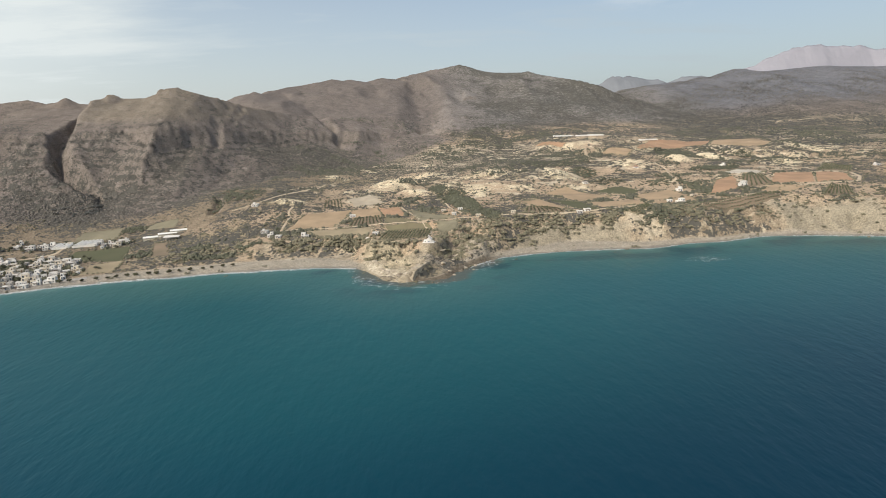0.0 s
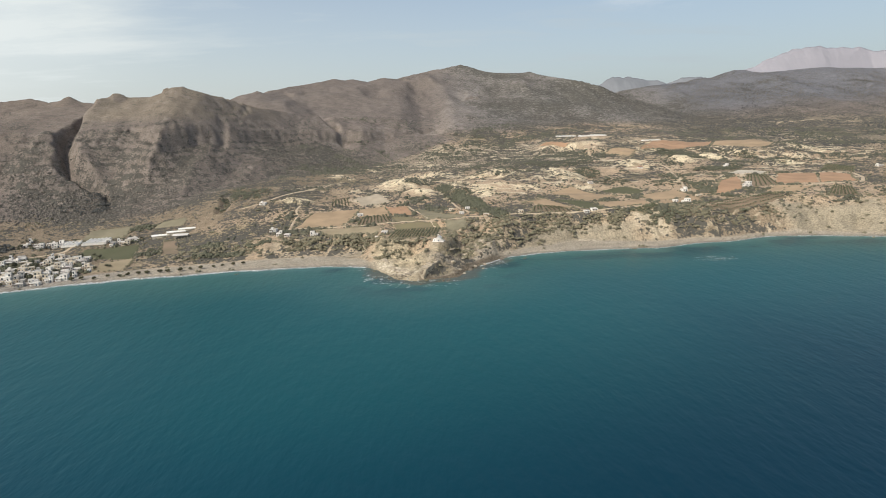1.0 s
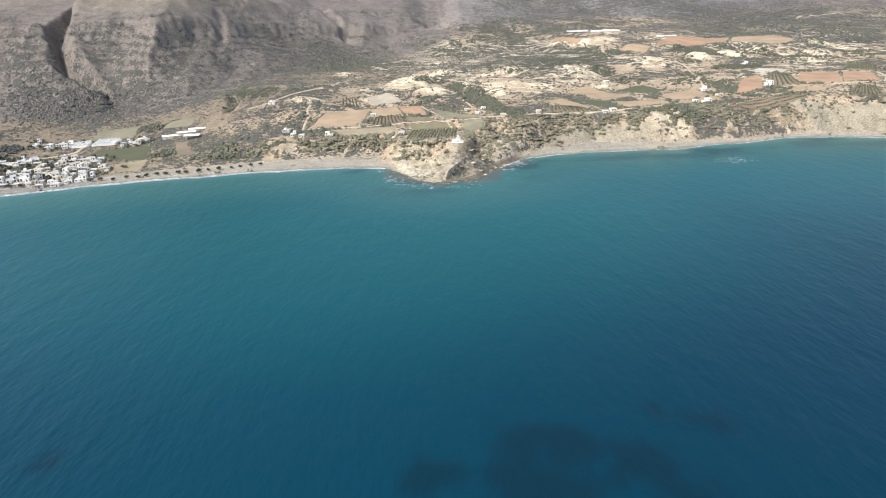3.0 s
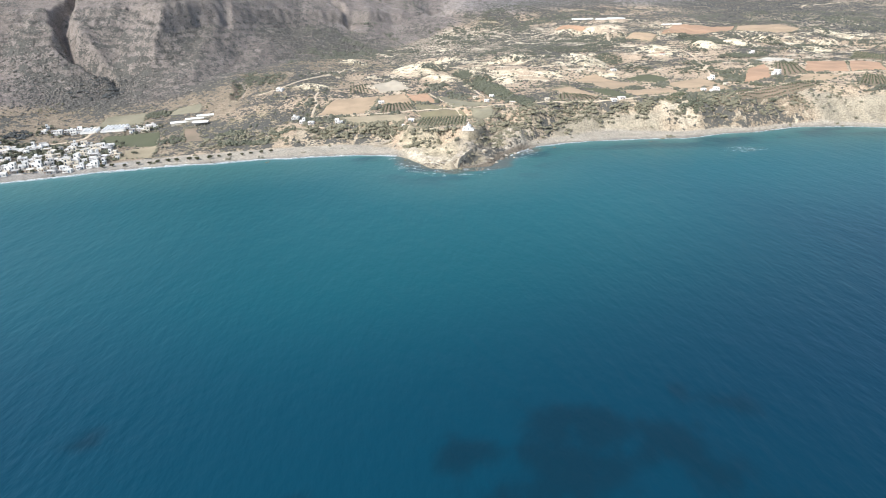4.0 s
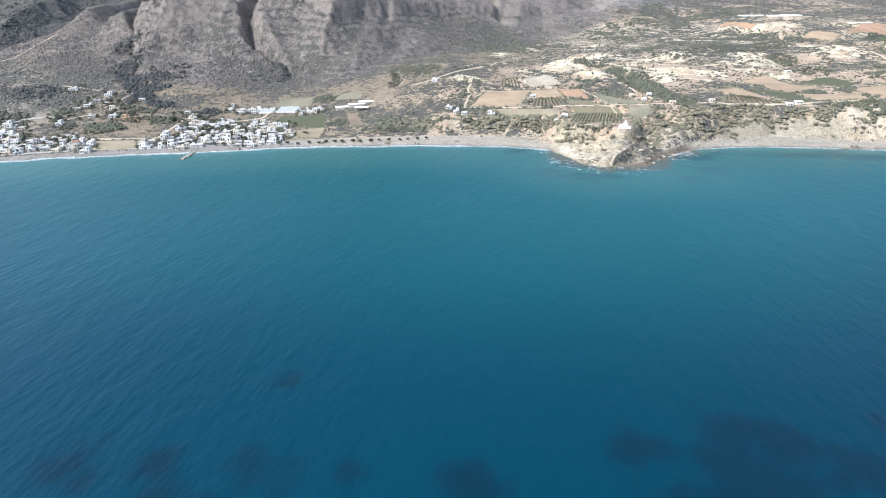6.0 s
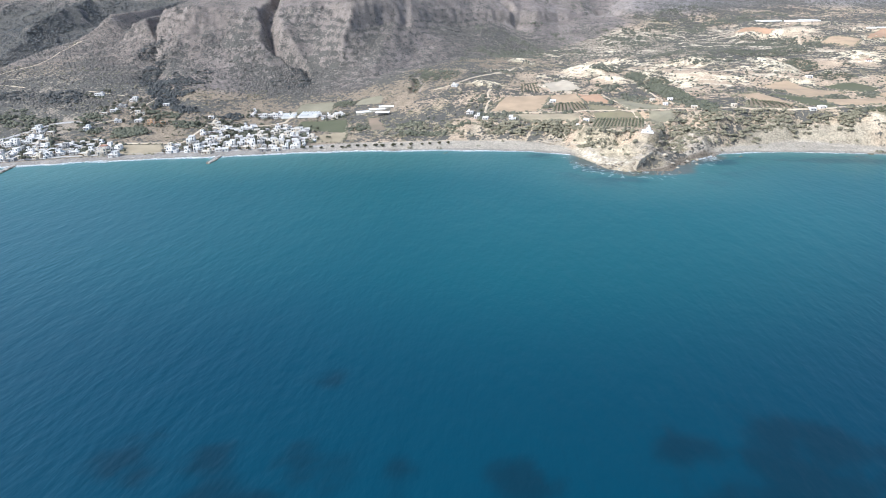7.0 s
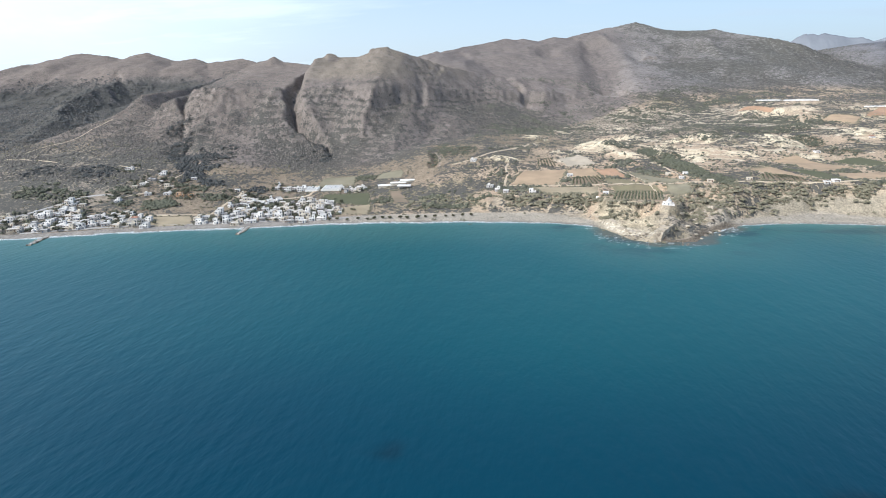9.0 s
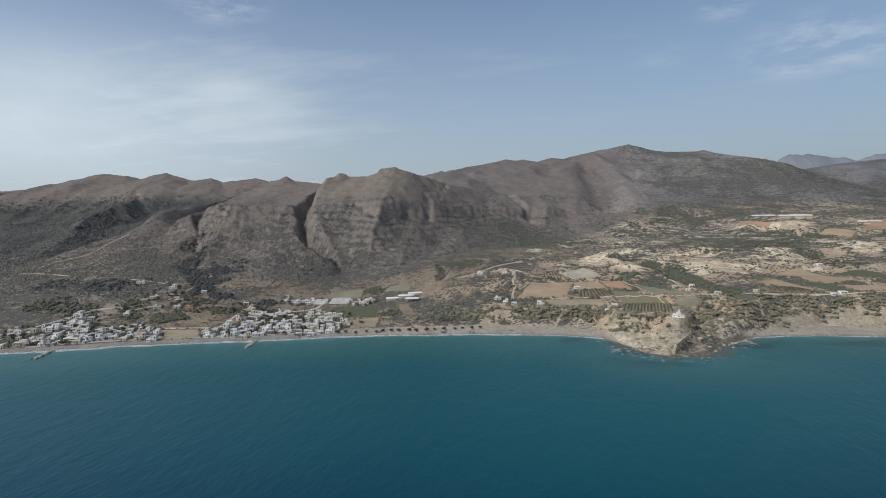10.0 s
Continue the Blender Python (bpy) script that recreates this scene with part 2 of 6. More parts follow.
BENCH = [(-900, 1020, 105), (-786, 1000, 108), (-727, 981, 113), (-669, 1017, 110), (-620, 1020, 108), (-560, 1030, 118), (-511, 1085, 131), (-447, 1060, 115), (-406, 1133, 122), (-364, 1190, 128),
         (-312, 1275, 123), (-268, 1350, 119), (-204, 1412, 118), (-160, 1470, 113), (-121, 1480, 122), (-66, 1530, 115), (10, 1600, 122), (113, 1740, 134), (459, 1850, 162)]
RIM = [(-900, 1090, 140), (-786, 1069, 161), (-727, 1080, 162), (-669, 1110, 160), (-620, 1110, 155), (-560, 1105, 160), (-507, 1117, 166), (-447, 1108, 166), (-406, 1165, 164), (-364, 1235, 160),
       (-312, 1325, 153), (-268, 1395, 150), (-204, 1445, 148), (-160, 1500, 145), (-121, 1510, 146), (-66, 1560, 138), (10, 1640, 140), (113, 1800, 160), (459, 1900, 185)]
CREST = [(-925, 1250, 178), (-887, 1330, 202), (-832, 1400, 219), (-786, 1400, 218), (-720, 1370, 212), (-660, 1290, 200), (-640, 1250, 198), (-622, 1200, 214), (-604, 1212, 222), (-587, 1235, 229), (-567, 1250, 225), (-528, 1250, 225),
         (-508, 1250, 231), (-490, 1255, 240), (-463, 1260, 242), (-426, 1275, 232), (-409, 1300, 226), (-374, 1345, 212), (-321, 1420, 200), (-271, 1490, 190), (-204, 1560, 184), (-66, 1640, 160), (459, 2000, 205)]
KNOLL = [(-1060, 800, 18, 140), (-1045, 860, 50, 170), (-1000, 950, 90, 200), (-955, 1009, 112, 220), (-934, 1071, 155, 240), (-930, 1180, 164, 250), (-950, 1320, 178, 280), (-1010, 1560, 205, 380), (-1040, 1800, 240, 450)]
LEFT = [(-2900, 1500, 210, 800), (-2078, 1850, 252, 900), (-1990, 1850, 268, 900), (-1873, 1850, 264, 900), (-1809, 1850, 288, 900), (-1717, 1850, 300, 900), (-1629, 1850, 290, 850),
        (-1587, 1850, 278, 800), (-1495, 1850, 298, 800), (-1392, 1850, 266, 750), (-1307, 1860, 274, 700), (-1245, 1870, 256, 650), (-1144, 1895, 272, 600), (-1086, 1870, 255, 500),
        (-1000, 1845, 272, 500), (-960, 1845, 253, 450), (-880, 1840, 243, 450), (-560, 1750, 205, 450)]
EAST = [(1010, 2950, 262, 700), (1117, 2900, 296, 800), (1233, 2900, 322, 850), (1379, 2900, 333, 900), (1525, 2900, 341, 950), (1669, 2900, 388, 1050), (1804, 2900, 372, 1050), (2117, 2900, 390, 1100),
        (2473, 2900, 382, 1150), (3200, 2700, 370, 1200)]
# side ribs running down from the crests
RIBS = [(-1495, 1850, 275, 260), (-1380, 1500, 185, 240), (-1300, 1250, 120, 200), (-1200, 1050, 70, 120)]
# gullies: two ends, half width, depth
CLEFTS = [(-160, 1440, -190, 1510, 10, 9), (-190, 1510, -260, 1620, 14, 12), (-735, 885, -770, 954, 26, 8), (-640, 790, -735, 885, 26, 5),
          (-1060, 940, -980, 1050, 30, 10), (-850, 1150, -850, 1300, 60, 8), (60, 1700, 70, 2350, 60, 26), (-365, 1130, -385, 1240, 9, 6), (-285, 880, -300, 950, 9, 8)]
# ravines: the line of their beds with its heights, half width of the bed, steepness of the walls
GORGE = [(-470, 915, 24), (-492, 960, 36), (-508, 989, 46), (-545, 1003, 60), (-575, 1014, 70), (-600, 1065, 102), (-618, 1110, 126), (-632, 1160, 154), (-650, 1300, 194), (-668, 1400, 210)]
WESTGORGE = [(-745, 918, 74), (-770, 954, 82), (-800, 1010, 104), (-850, 1090, 132), (-900, 1200, 165)]
# caps of harder rock on the tops: middle, reach, height
CAPS = [(-492, 1254, 8, 5), (-474, 1258, 16, 4), (-582, 1240, 13, 5)]
# ground levelled by hand for the chapel and the greenhouses: middle, reach, height
LEVELS = [(22, 655, 17, 16, 23.6), (452, 1440, 170, 80, 107), (452, 1516, 140, 58, 115), (600, 1420, 60, 40, 101), (-438, 800, 48, 36, 11.0)]


# knolls of pale marl: middle, reach, height
MARL = [(148, 1085, 48, 45, 12), (165, 1035, 32, 30, 5), (-25, 1040, 42, 42, 9), (17, 965, 24, 24, 5), (265, 1040, 42, 45, 8), (264, 1094, 29, 30, 5), (546, 1150, 26, 28, 8), (638, 1175, 32, 40, 8),
        (720, 1100, 46, 40, 7), (610, 1066, 12, 14, 3), (437, 1140, 38, 36, 6), (110, 917, 21, 16, 4), (-55, 926, 19, 18, 4), (880, 1239, 70, 40, 5), (-177, 891, 24, 14, 4), (-133, 1110, 24, 24, 6)]
COAST_ROAD = [(-169, 773), (-166, 781), (-144, 779), (-110, 770), (-81, 768), (-34, 764), (6, 754), (46, 750), (98, 747), (131, 751), (151, 747), (191, 756), (242, 753), (266, 757), (320, 773), (351, 788)]


def seg(x, y, ax, ay, bx, by):
    """Distance to a stretch and how far along it the nearest point lies."""
    dx, dy = bx - ax, by - ay
    t = np.clip(((x - ax) * dx + (y - ay) * dy) / (dx * dx + dy * dy), 0, 1)
    return np.hypot(x - ax - t * dx, y - ay - t * dy), t


def crest(x, y, base, line, shape_u, shape_h):
    """Height of the slopes of one ridge, and how near its crest they are."""
    best, near = base, np.zeros_like(x)
    for (ax, ay, az, al), (bx, by, bz, bl) in zip(line, line[1:]):
        d, t = seg(x, y, ax, ay, bx, by)
        cz, cl = az + (bz - az) * t, al + (bl - al) * t
        f = np.interp(d / cl, shape_u, shape_h)
        h = base + (cz - base) * f
        near = np.where(h > best, f, near)
        best = np.maximum(best, h)
    return best, near


def face(x, y, rows):
    """Height of a slope that faces the sea, ramp by ramp from row to row."""
    rows = [np.array(r, float).T for r in rows]
    ys, zs = [np.interp(x, r[0], r[1]) for r in rows], [np.interp(x, r[0], r[2]) for r in rows]
    h = zs[0] + 0.5 * np.minimum(y - ys[0], 0)
    for ya, yb, za, zb in zip(ys, ys[1:], zs, zs[1:]):
        h = h + (zb - za) * np.clip((y - ya) / np.maximum(yb - ya, 4), 0, 1)
    return h - 0.22 * np.maximum(y - ys[-1] - 15, 0), ys, zs


def stony(x, y):
    """0 on the plain, 1 on the stony slope of the coastal range."""
    f = np.array(FOOT, float).T
    return smooth(-45, 5, y - np.interp(x, f[0], f[1])) * smooth(-960, -880, x) * smooth(230, 60, x)


def ravine(x, y, h, line, width, wall):
    """Cuts a steep-walled bed into the land."""
    for (ax, ay, az), (bx, by, bz) in zip(line, line[1:]):
        d, t = seg(x, y, ax, ay, bx, by)
        h = np.minimum(h, az + (bz - az) * t + wall * np.maximum(d - width, 0))
    return h


def coast_y(x):
    return np.interp(x, COAST_X, COAST_Y)


def inland(x, y):
    """Distance from the waterline, negative at sea."""
    d = np.full_like(x, 1e9)
    for i in range(len(COAST_X) - 1):
        d = np.minimum(d, seg(x, y, COAST_X[i], COAST_Y[i], COAST_X[i + 1], COAST_Y[i + 1])[0])
    return np.where(y > coast_y(x), d, -d)


def beach_width(x):
    return np.interp(x, [-900, -600, -500, -420, -375, -330, -250, -200, -120, -80, -55, -40, 80, 100, 130, 170, 205, 245, 275, 300, 340, 400, 440, 470, 520, 560, 620, 900],
                     [10, 14, 18, 18, 26, 33, 36, 38, 42, 36, 14, 3, 3, 12, 22, 34, 44, 36, 28, 22, 18, 13, 12, 15, 20, 12, 8, 8])


def bluff_run(x):
    """How far the slope behind the beach runs back before the plain is reached."""
    return np.interp(x, [-900, -420, -330, -250, -190, -100, -50, -20, 50, 85, 120, 200, 300, 400, 480, 560, 900], [30, 30, 55, 60, 48, 55, 80, 86, 80, 68, 50, 44, 46, 50, 56, 60, 60])


def height(x, y):
    x, y = np.asarray(x, float), np.asarray(y, float)
    d = inland(x, y) + 2.2 * fbm(x, y, 26, 3, 40) * (1 + 1.2 * smooth(-70, -40, x) * smooth(110, 80, x))
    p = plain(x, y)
    far = smooth(850, 1150, y)
    verge = np.full_like(x, 1e9)
    for (ax, ay), (bx, by) in zip(COAST_ROAD, COAST_ROAD[1:]):
        verge = np.minimum(verge, seg(x, y, ax, ay, bx, by)[0])
    p = p + smooth(4, 45, verge) * (1.2 + 2.4 * smooth(-60, 150, x)) * fbm(x, y, 150, 4, 3) * smooth(60, 200, d) + far * 9 * fbm(x, y, 240, 4, 8)
    # badlands: terraced knolls of pale marl
    bad = smooth(-260, -120, x) * smooth(900, 960, y) * smooth(1500, 1300, y)
    k = np.clip(fbm(x, y, 170, 3, 21), 0, 1)
    p = p + bad * 9 * k + bad * 2 * np.floor(k * 5) * 0.6
    for kx, ky, ka, kb, kz in MARL:
        p = p + kz * smooth(1.25, 0.35, np.hypot((x - kx) / ka, (y - ky) / kb) + 0.35 * fbm(x, y, 30, 3, 23))
    # mountains
    wob = 26 * fbm(x, y, 120, 4, 60)
    xx, yy = x + wob, y + 26 * fbm(x, y, 120, 4, 66)
    m, flanks = p, []
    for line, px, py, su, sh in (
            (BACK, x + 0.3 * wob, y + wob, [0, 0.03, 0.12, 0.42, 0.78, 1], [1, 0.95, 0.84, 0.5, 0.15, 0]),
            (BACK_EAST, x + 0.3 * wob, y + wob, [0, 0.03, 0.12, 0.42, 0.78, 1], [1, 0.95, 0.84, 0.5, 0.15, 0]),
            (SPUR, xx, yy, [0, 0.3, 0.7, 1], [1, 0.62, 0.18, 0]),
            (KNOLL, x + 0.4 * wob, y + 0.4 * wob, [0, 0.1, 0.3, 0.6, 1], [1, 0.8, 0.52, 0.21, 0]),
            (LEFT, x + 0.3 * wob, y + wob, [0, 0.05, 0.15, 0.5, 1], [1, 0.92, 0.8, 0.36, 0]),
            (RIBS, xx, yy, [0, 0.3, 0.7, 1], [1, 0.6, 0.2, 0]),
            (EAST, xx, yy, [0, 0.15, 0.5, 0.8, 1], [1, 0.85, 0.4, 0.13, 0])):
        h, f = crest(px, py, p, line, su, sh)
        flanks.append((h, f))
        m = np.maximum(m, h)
    near = np.zeros_like(x)
    for h, f in flanks:
        near = np.maximum(near, f * smooth(-30, 0, h - m))
    fy = y + 0.22 * wob + 6 * fbm(x, y, 34, 3, 62)
    fh, fys, fzs = face(x + 0.3 * wob, fy, (FOOT, LOW, BENCH, RIM, CREST))
    fh = fh - 250 * smooth(-880, -1000, x) - 60 * smooth(150, 459, x)
    own = smooth(-14, 3.2, fh - m)
    m = np.maximum(m, fh)
    above = smooth(-6, 6, fy - fys[3]) * own
    up = np.maximum(smooth(4, 60, m - p) * own, smooth(25, 150, m - p)) * (1 - 0.93 * smooth(0.72, 0.97, near) * (1 - own)) * (1 - 0.9 * smooth(150, 260, x) * smooth(1800, 1620, y))
    up = up * (1 - 0.8 * above)
    # the cliff band, fluted and broken
    band = own * smooth(-10, 4, fy - fys[2] - 0.35 * (fys[3] - fys[2])) * smooth(8, -4, fy - fys[3])
    crag = 1.5 * band * smooth(-640, -600, x) * smooth(-250, -420, x) + 0.8 * band * smooth(-560, -620, x) + 0.7 * band * smooth(-330, -260, x)
    crag = np.maximum(crag, 0.6 * up * own * smooth(0.25, 0.6, fbm(x, y, 150, 3, 88)) * smooth(70, 110, m))
    crag = np.maximum(crag, 1.2 * smooth(70, 30, np.hypot(x + 372, y - 1320)))
    m = m + crag * (6.5 * (ridged(x, y * 0.5, 15, 3, 81) - 0.62) + 2.0 * fbm(x, y, 9, 2, 84))
    m = m + up * ((ridged(x, y * 0.45, 310, 3, 55) - 0.62) * (52 - 40 * own) + (1 - own) * (ridged(x, y * 0.5, 120, 3, 59) - 0.6) * 20)
    m = m + up * (own * (ridged(x, y * 0.6, 85, 4, 58) - 0.6) * 11 + (1.5 + 1.5 * own) * fbm(x, y, 30, 4, 71))
    m = ravine(x + 0.25 * wob, y + 0.2 * wob, m + 0 * x, GORGE, 2.0 + 2.5 * fbm(x, y, 24, 3, 34), 2.3 + 0.8 * fbm(x, y, 30, 2, 37))
    m = ravine(x + 0.25 * wob, y + 0.2 * wob, m, WESTGORGE, 4 + 3 * fbm(x, y, 30, 2, 35), 1.7)
    m = np.maximum(m, p)
    for px, py, pr, pz in CAPS:
        m = m + pz * smooth(1.0, 0.72, np.hypot(x - px, (y - py) * 0.8) / pr + 0.3 * fbm(x, y, 9, 2, 46))
    # low rock ledges along the slopes
    lay = m / 13 + 1.3 * fbm(x, y, 130, 3, 77)
    m = m + up * own * (4.5 + 3.0 * fbm(x, y, 120, 2, 78)) * (smooth(0.0, 0.22, lay - np.floor(lay)) - (lay - np.floor(lay)))
    for ax, ay, bx, by, w, dep in CLEFTS:
        dd = seg(x + 0.3 * wob, y + 0.2 * wob, ax, ay, bx, by)[0]
        m = m - dep * smooth(w * 1.5, w * 0.2, dd + 3 * fbm(x, y, 14, 3, 33))
    # shore: beach, then the broken slope up to the plain
    bw, run = beach_width(x), bluff_run(x)
    rise = np.clip((d - bw) / run, 0, 1)
    rough = fbm(x, y, 38, 4, 90) * (1 - 0.7 * smooth(110, 140, x) * smooth(290, 265, x))
    rg = 0.6 + (ridged(x, y * 0.45, 30, 3, 95) - 0.6) * (1 - 0.65 * smooth(400, 460, x) - 0.75 * smooth(110, 140, x) * smooth(290, 265, x))
    prof = np.clip(rise + 0.3 * rough * np.sin(np.pi * rise) + 0.5 * (rg - 0.6) * np.sin(np.pi * rise), 0, 1)
    head = smooth(-60, -30, x) * smooth(110, 70, x)
    steep = np.interp(prof, [0, 0.15, 0.45, 0.8, 1], [0, 0.18, 0.52, 0.9, 1])
    steep = steep + smooth(250, 320, x) * (np.interp(prof, [0, 0.2, 0.5, 0.8, 1], [0, 0.32, 0.66, 0.88, 1]) - steep)
    flank = smooth(12, -12, x - 0.25 * (y - 600))
    steep = steep + head * (prof ** (1.1 + 0.9 * flank) - steep)
    beach = np.interp(d, [-400, -60, -8, 0, 9, 60], [-30, -7, -1.2, 0, 2.0, 3.4])
    beach = beach + head * smooth(-3, 6, d) * (1.6 * ridged(x, y, 9, 3, 99) + 1.2 * fbm(x, y, 14, 3, 31))
    z = beach + np.where(d > 0, steep * np.maximum(m - np.minimum(beach, 3.4), 0), 0)
    # soft earth flanks the shore road; the headland keeps a level top for the chapel
    z = z + head * (0.25 + 0.75 * smooth(-4, 16, x - 0.25 * (y - 600))) * smooth(3, 14, d) * smooth(25, 12, z - 14) * (5 * (ridged(x * 0.9 + y * 0.3, y * 0.6, 24, 4, 130) - 0.62) + 1.8 * fbm(x, y, 10, 3, 133))
    z = z + head * flank * smooth(4, 12, d) * smooth(26, 16, z) * (4.5 * (ridged(x * 0.8 - y * 0.45, y * 0.5 + x * 0.2, 17, 3, 135) - 0.62) + 1.2 * fbm(x, y, 8, 2, 136))
    # a rib of rock runs up from the tip of the headland, its far side broken away in a steep face
    ax, ay, ux, uy = 0.0, 575.0, 0.6, 0.8
    along, side = (x - ax) * ux + (y - ay) * uy, (x - ax) * uy - (y - ay) * ux + 1.5 * fbm(x, y, 8, 2, 36)
    span = smooth(-4, 2, along) * smooth(44, 26, along)
    z = z + span * 4.5 * smooth(-16, -3, side) * smooth(0.5, -1, side) * smooth(1, 4, d)
    z = np.where(d > -1, z - span * smooth(0, 2.5, side) * smooth(24, 10, side) * np.clip(z - 0.8, 0, 12 - 0.15 * along), z)
    # a terrace for the orchard behind the chapel
    dc = (((x + 4) / 54) ** 4 + ((y - 697) / 48) ** 4) ** 0.25
    z = z + (25.0 - z) * smooth(1.0, 0.76, dc + 0.08 * fbm(x, y, 18, 3, 49))
    for px, py, rx, ry, pz in LEVELS:
        dc = np.hypot((x - px) / rx, (y - py) / ry)
        z = z + (pz - z) * smooth(1.0, 0.6, dc)
    return z


def slope_of(z, dr, da):
    gy, gx = np.gradient(z)
    return np.hypot(gy / dr, gx / da)


# ---- materials ----
def material(name, colour, rough=0.8, metal=0.0, spec=0.3):
    m = bpy.data.materials.new(name)
    m.use_nodes = True
    b = m.node_tree.nodes["Principled BSDF"]
    b.inputs["Base Color"].default_value = (*colour, 1)
    b.inputs["Roughness"].default_value = rough
    b.inputs["Metallic"].default_value = metal
    b.inputs["Specular IOR Level"].default_value = spec
    return m, m.node_tree.nodes, m.node_tree.links, b


def textured(name, c1, c2, scale, rough=0.85, bump=0.3, dist=0.2, scale2=None, spec=0.2, by_object=0.0):
    """Two colours mixed by noise at two sizes, with relief."""
    m, n, l, b = material(name, c1, rough, 0.0, spec)
    co = n.new("ShaderNodeTexCoord")
    n1, n2 = n.new("ShaderNodeTexNoise"), n.new("ShaderNodeTexNoise")
    n1.inputs["Scale"].default_value, n1.inputs["Detail"].default_value = scale, 6
    n2.inputs["Scale"].default_value, n2.inputs["Detail"].default_value = scale2 or scale * 0.13, 4
    mix, mix2 = n.new("ShaderNodeMix"), n.new("ShaderNodeMix")
    for q in (mix, mix2):
        q.data_type = "RGBA"
    mid = tuple((a + c) / 2 for a, c in zip(c1, c2))
    mix.inputs["A"].default_value, mix.inputs["B"].default_value = (*c1, 1), (*mid, 1)
    mix2.inputs["B"].default_value = (*c2, 1)
    ramp = n.new("ShaderNodeMapRange")
    ramp.inputs["From Min"].default_value, ramp.inputs["From Max"].default_value = 0.35, 0.65
    l.new(co.outputs["Object"], n1.inputs["Vector"])
    l.new(co.outputs["Object"], n2.inputs["Vector"])
    l.new(n1.outputs["Fac"], mix.inputs["Factor"])
    l.new(n2.outputs["Fac"], ramp.inputs["Value"])
    l.new(ramp.outputs["Result"], mix2.inputs["Factor"])
    l.new(mix.outputs["Result"], mix2.inputs["A"])
    last = mix2.outputs["Result"]
    if by_object:
        oi, hs = n.new("ShaderNodeObjectInfo"), n.new("ShaderNodeHueSaturation")
        mr = n.new("ShaderNodeMapRange")
        mr.inputs["To Min"].default_value, mr.inputs["To Max"].default_value = 1 - by_object, 1 + by_object
        l.new(oi.outputs["Random"], mr.inputs["Value"])
        l.new(mr.outputs["Result"], hs.inputs["Value"])
        l.new(last, hs.inputs["Color"])
        last = hs.outputs["Color"]
    l.new(last, b.inputs["Base Color"])
    if bump:
        bp = n.new("ShaderNodeBump")
        bp.inputs["Strength"].default_value, bp.inputs["Distance"].default_value = bump, dist
        l.new(n1.outputs["Fac"], bp.inputs["Height"])
        l.new(bp.outputs["Normal"], b.inputs["Normal"])
    return m


def land_material():
    """Earth, rock, dry grass and sand as laid down in the mesh's own colours, with grain and stones, and low dark scrub over its share of the ground."""
    m, n, l, b = material("land", (0.3, 0.25, 0.18), 0.95, 0.0, 0.1)
    at = n.new("ShaderNodeVertexColor")
    at.layer_name = "soil"
    co = n.new("ShaderNodeTexCoord")

    def noise_node(scale, detail, rough=0.55):
        t = n.new("ShaderNodeTexNoise")
        t.inputs["Scale"].default_value, t.inputs["Detail"].default_value, t.inputs["Roughness"].default_value = scale, detail, rough
        l.new(co.outputs["Object"], t.inputs["Vector"])
        return t.outputs["Fac"]

    def ranged(value, a0, a1, b0, b1):
        mr = n.new("ShaderNodeMapRange")
        for k, q in (("From Min", a0), ("From Max", a1), ("To Min", b0), ("To Max", b1)):
            mr.inputs[k].default_value = q
        l.new(value, mr.inputs["Value"])
        return mr.outputs["Result"]

    def maths(op, p, q):
        t = n.new("ShaderNodeMath")
        t.operation = op
        for k, w in enumerate((p, q)):
            if isinstance(w, float):
                t.inputs[k].default_value = w
            else:
                l.new(w, t.inputs[k])
        return t.outputs[0]

    fine, mid = noise_node(0.5, 8, 0.72), noise_node(0.06, 6)
    hs = n.new("ShaderNodeHueSaturation")
    l.new(maths("MULTIPLY", ranged(fine, 0.25, 0.75, 0.32, 1.7), ranged(mid, 0.25, 0.75, 0.8, 1.2)), hs.inputs["Value"])
    hs.inputs["Saturation"].default_value = 1.05
    l.new(at.outputs["Color"], hs.inputs["Color"])
    # low scrub: tufts two to five metres across
    tufts = maths("ADD", maths("MULTIPLY", noise_node(0.3, 3, 0.6), 0.75), maths("MULTIPLY", noise_node(0.1, 3, 0.6), 0.65))
    tuft = maths("ADD", tufts, ranged(at.outputs["Alpha"], 0.0, 1.0, -0.42, -0.05))
    mask = ranged(tuft, 0.50, 0.56, 0.0, 1.0)
    green = n.new("ShaderNodeMix")
    green.data_type = "RGBA"
    green.inputs["A"].default_value, green.inputs["B"].default_value = (0.07, 0.069, 0.06, 1), (0.125, 0.118, 0.1, 1)
    l.new(noise_node(0.9, 4), green.inputs["Factor"])
    mix = n.new("ShaderNodeMix")
    mix.data_type = "RGBA"
    l.new(mask, mix.inputs["Factor"])
    l.new(hs.outputs["Color"], mix.inputs["A"])
    l.new(green.outputs["Result"], mix.inputs["B"])
    l.new(mix.outputs["Result"], b.inputs["Base Color"])
    bp = n.new("ShaderNodeBump")
    bp.inputs["Strength"].default_value, bp.inputs["Distance"].default_value = 0.8, 1.6
    l.new(maths("ADD", fine, maths("MULTIPLY", mask, 0.5)), bp.inputs["Height"])
    l.new(bp.outputs["Normal"], b.inputs["Normal"])
    return m


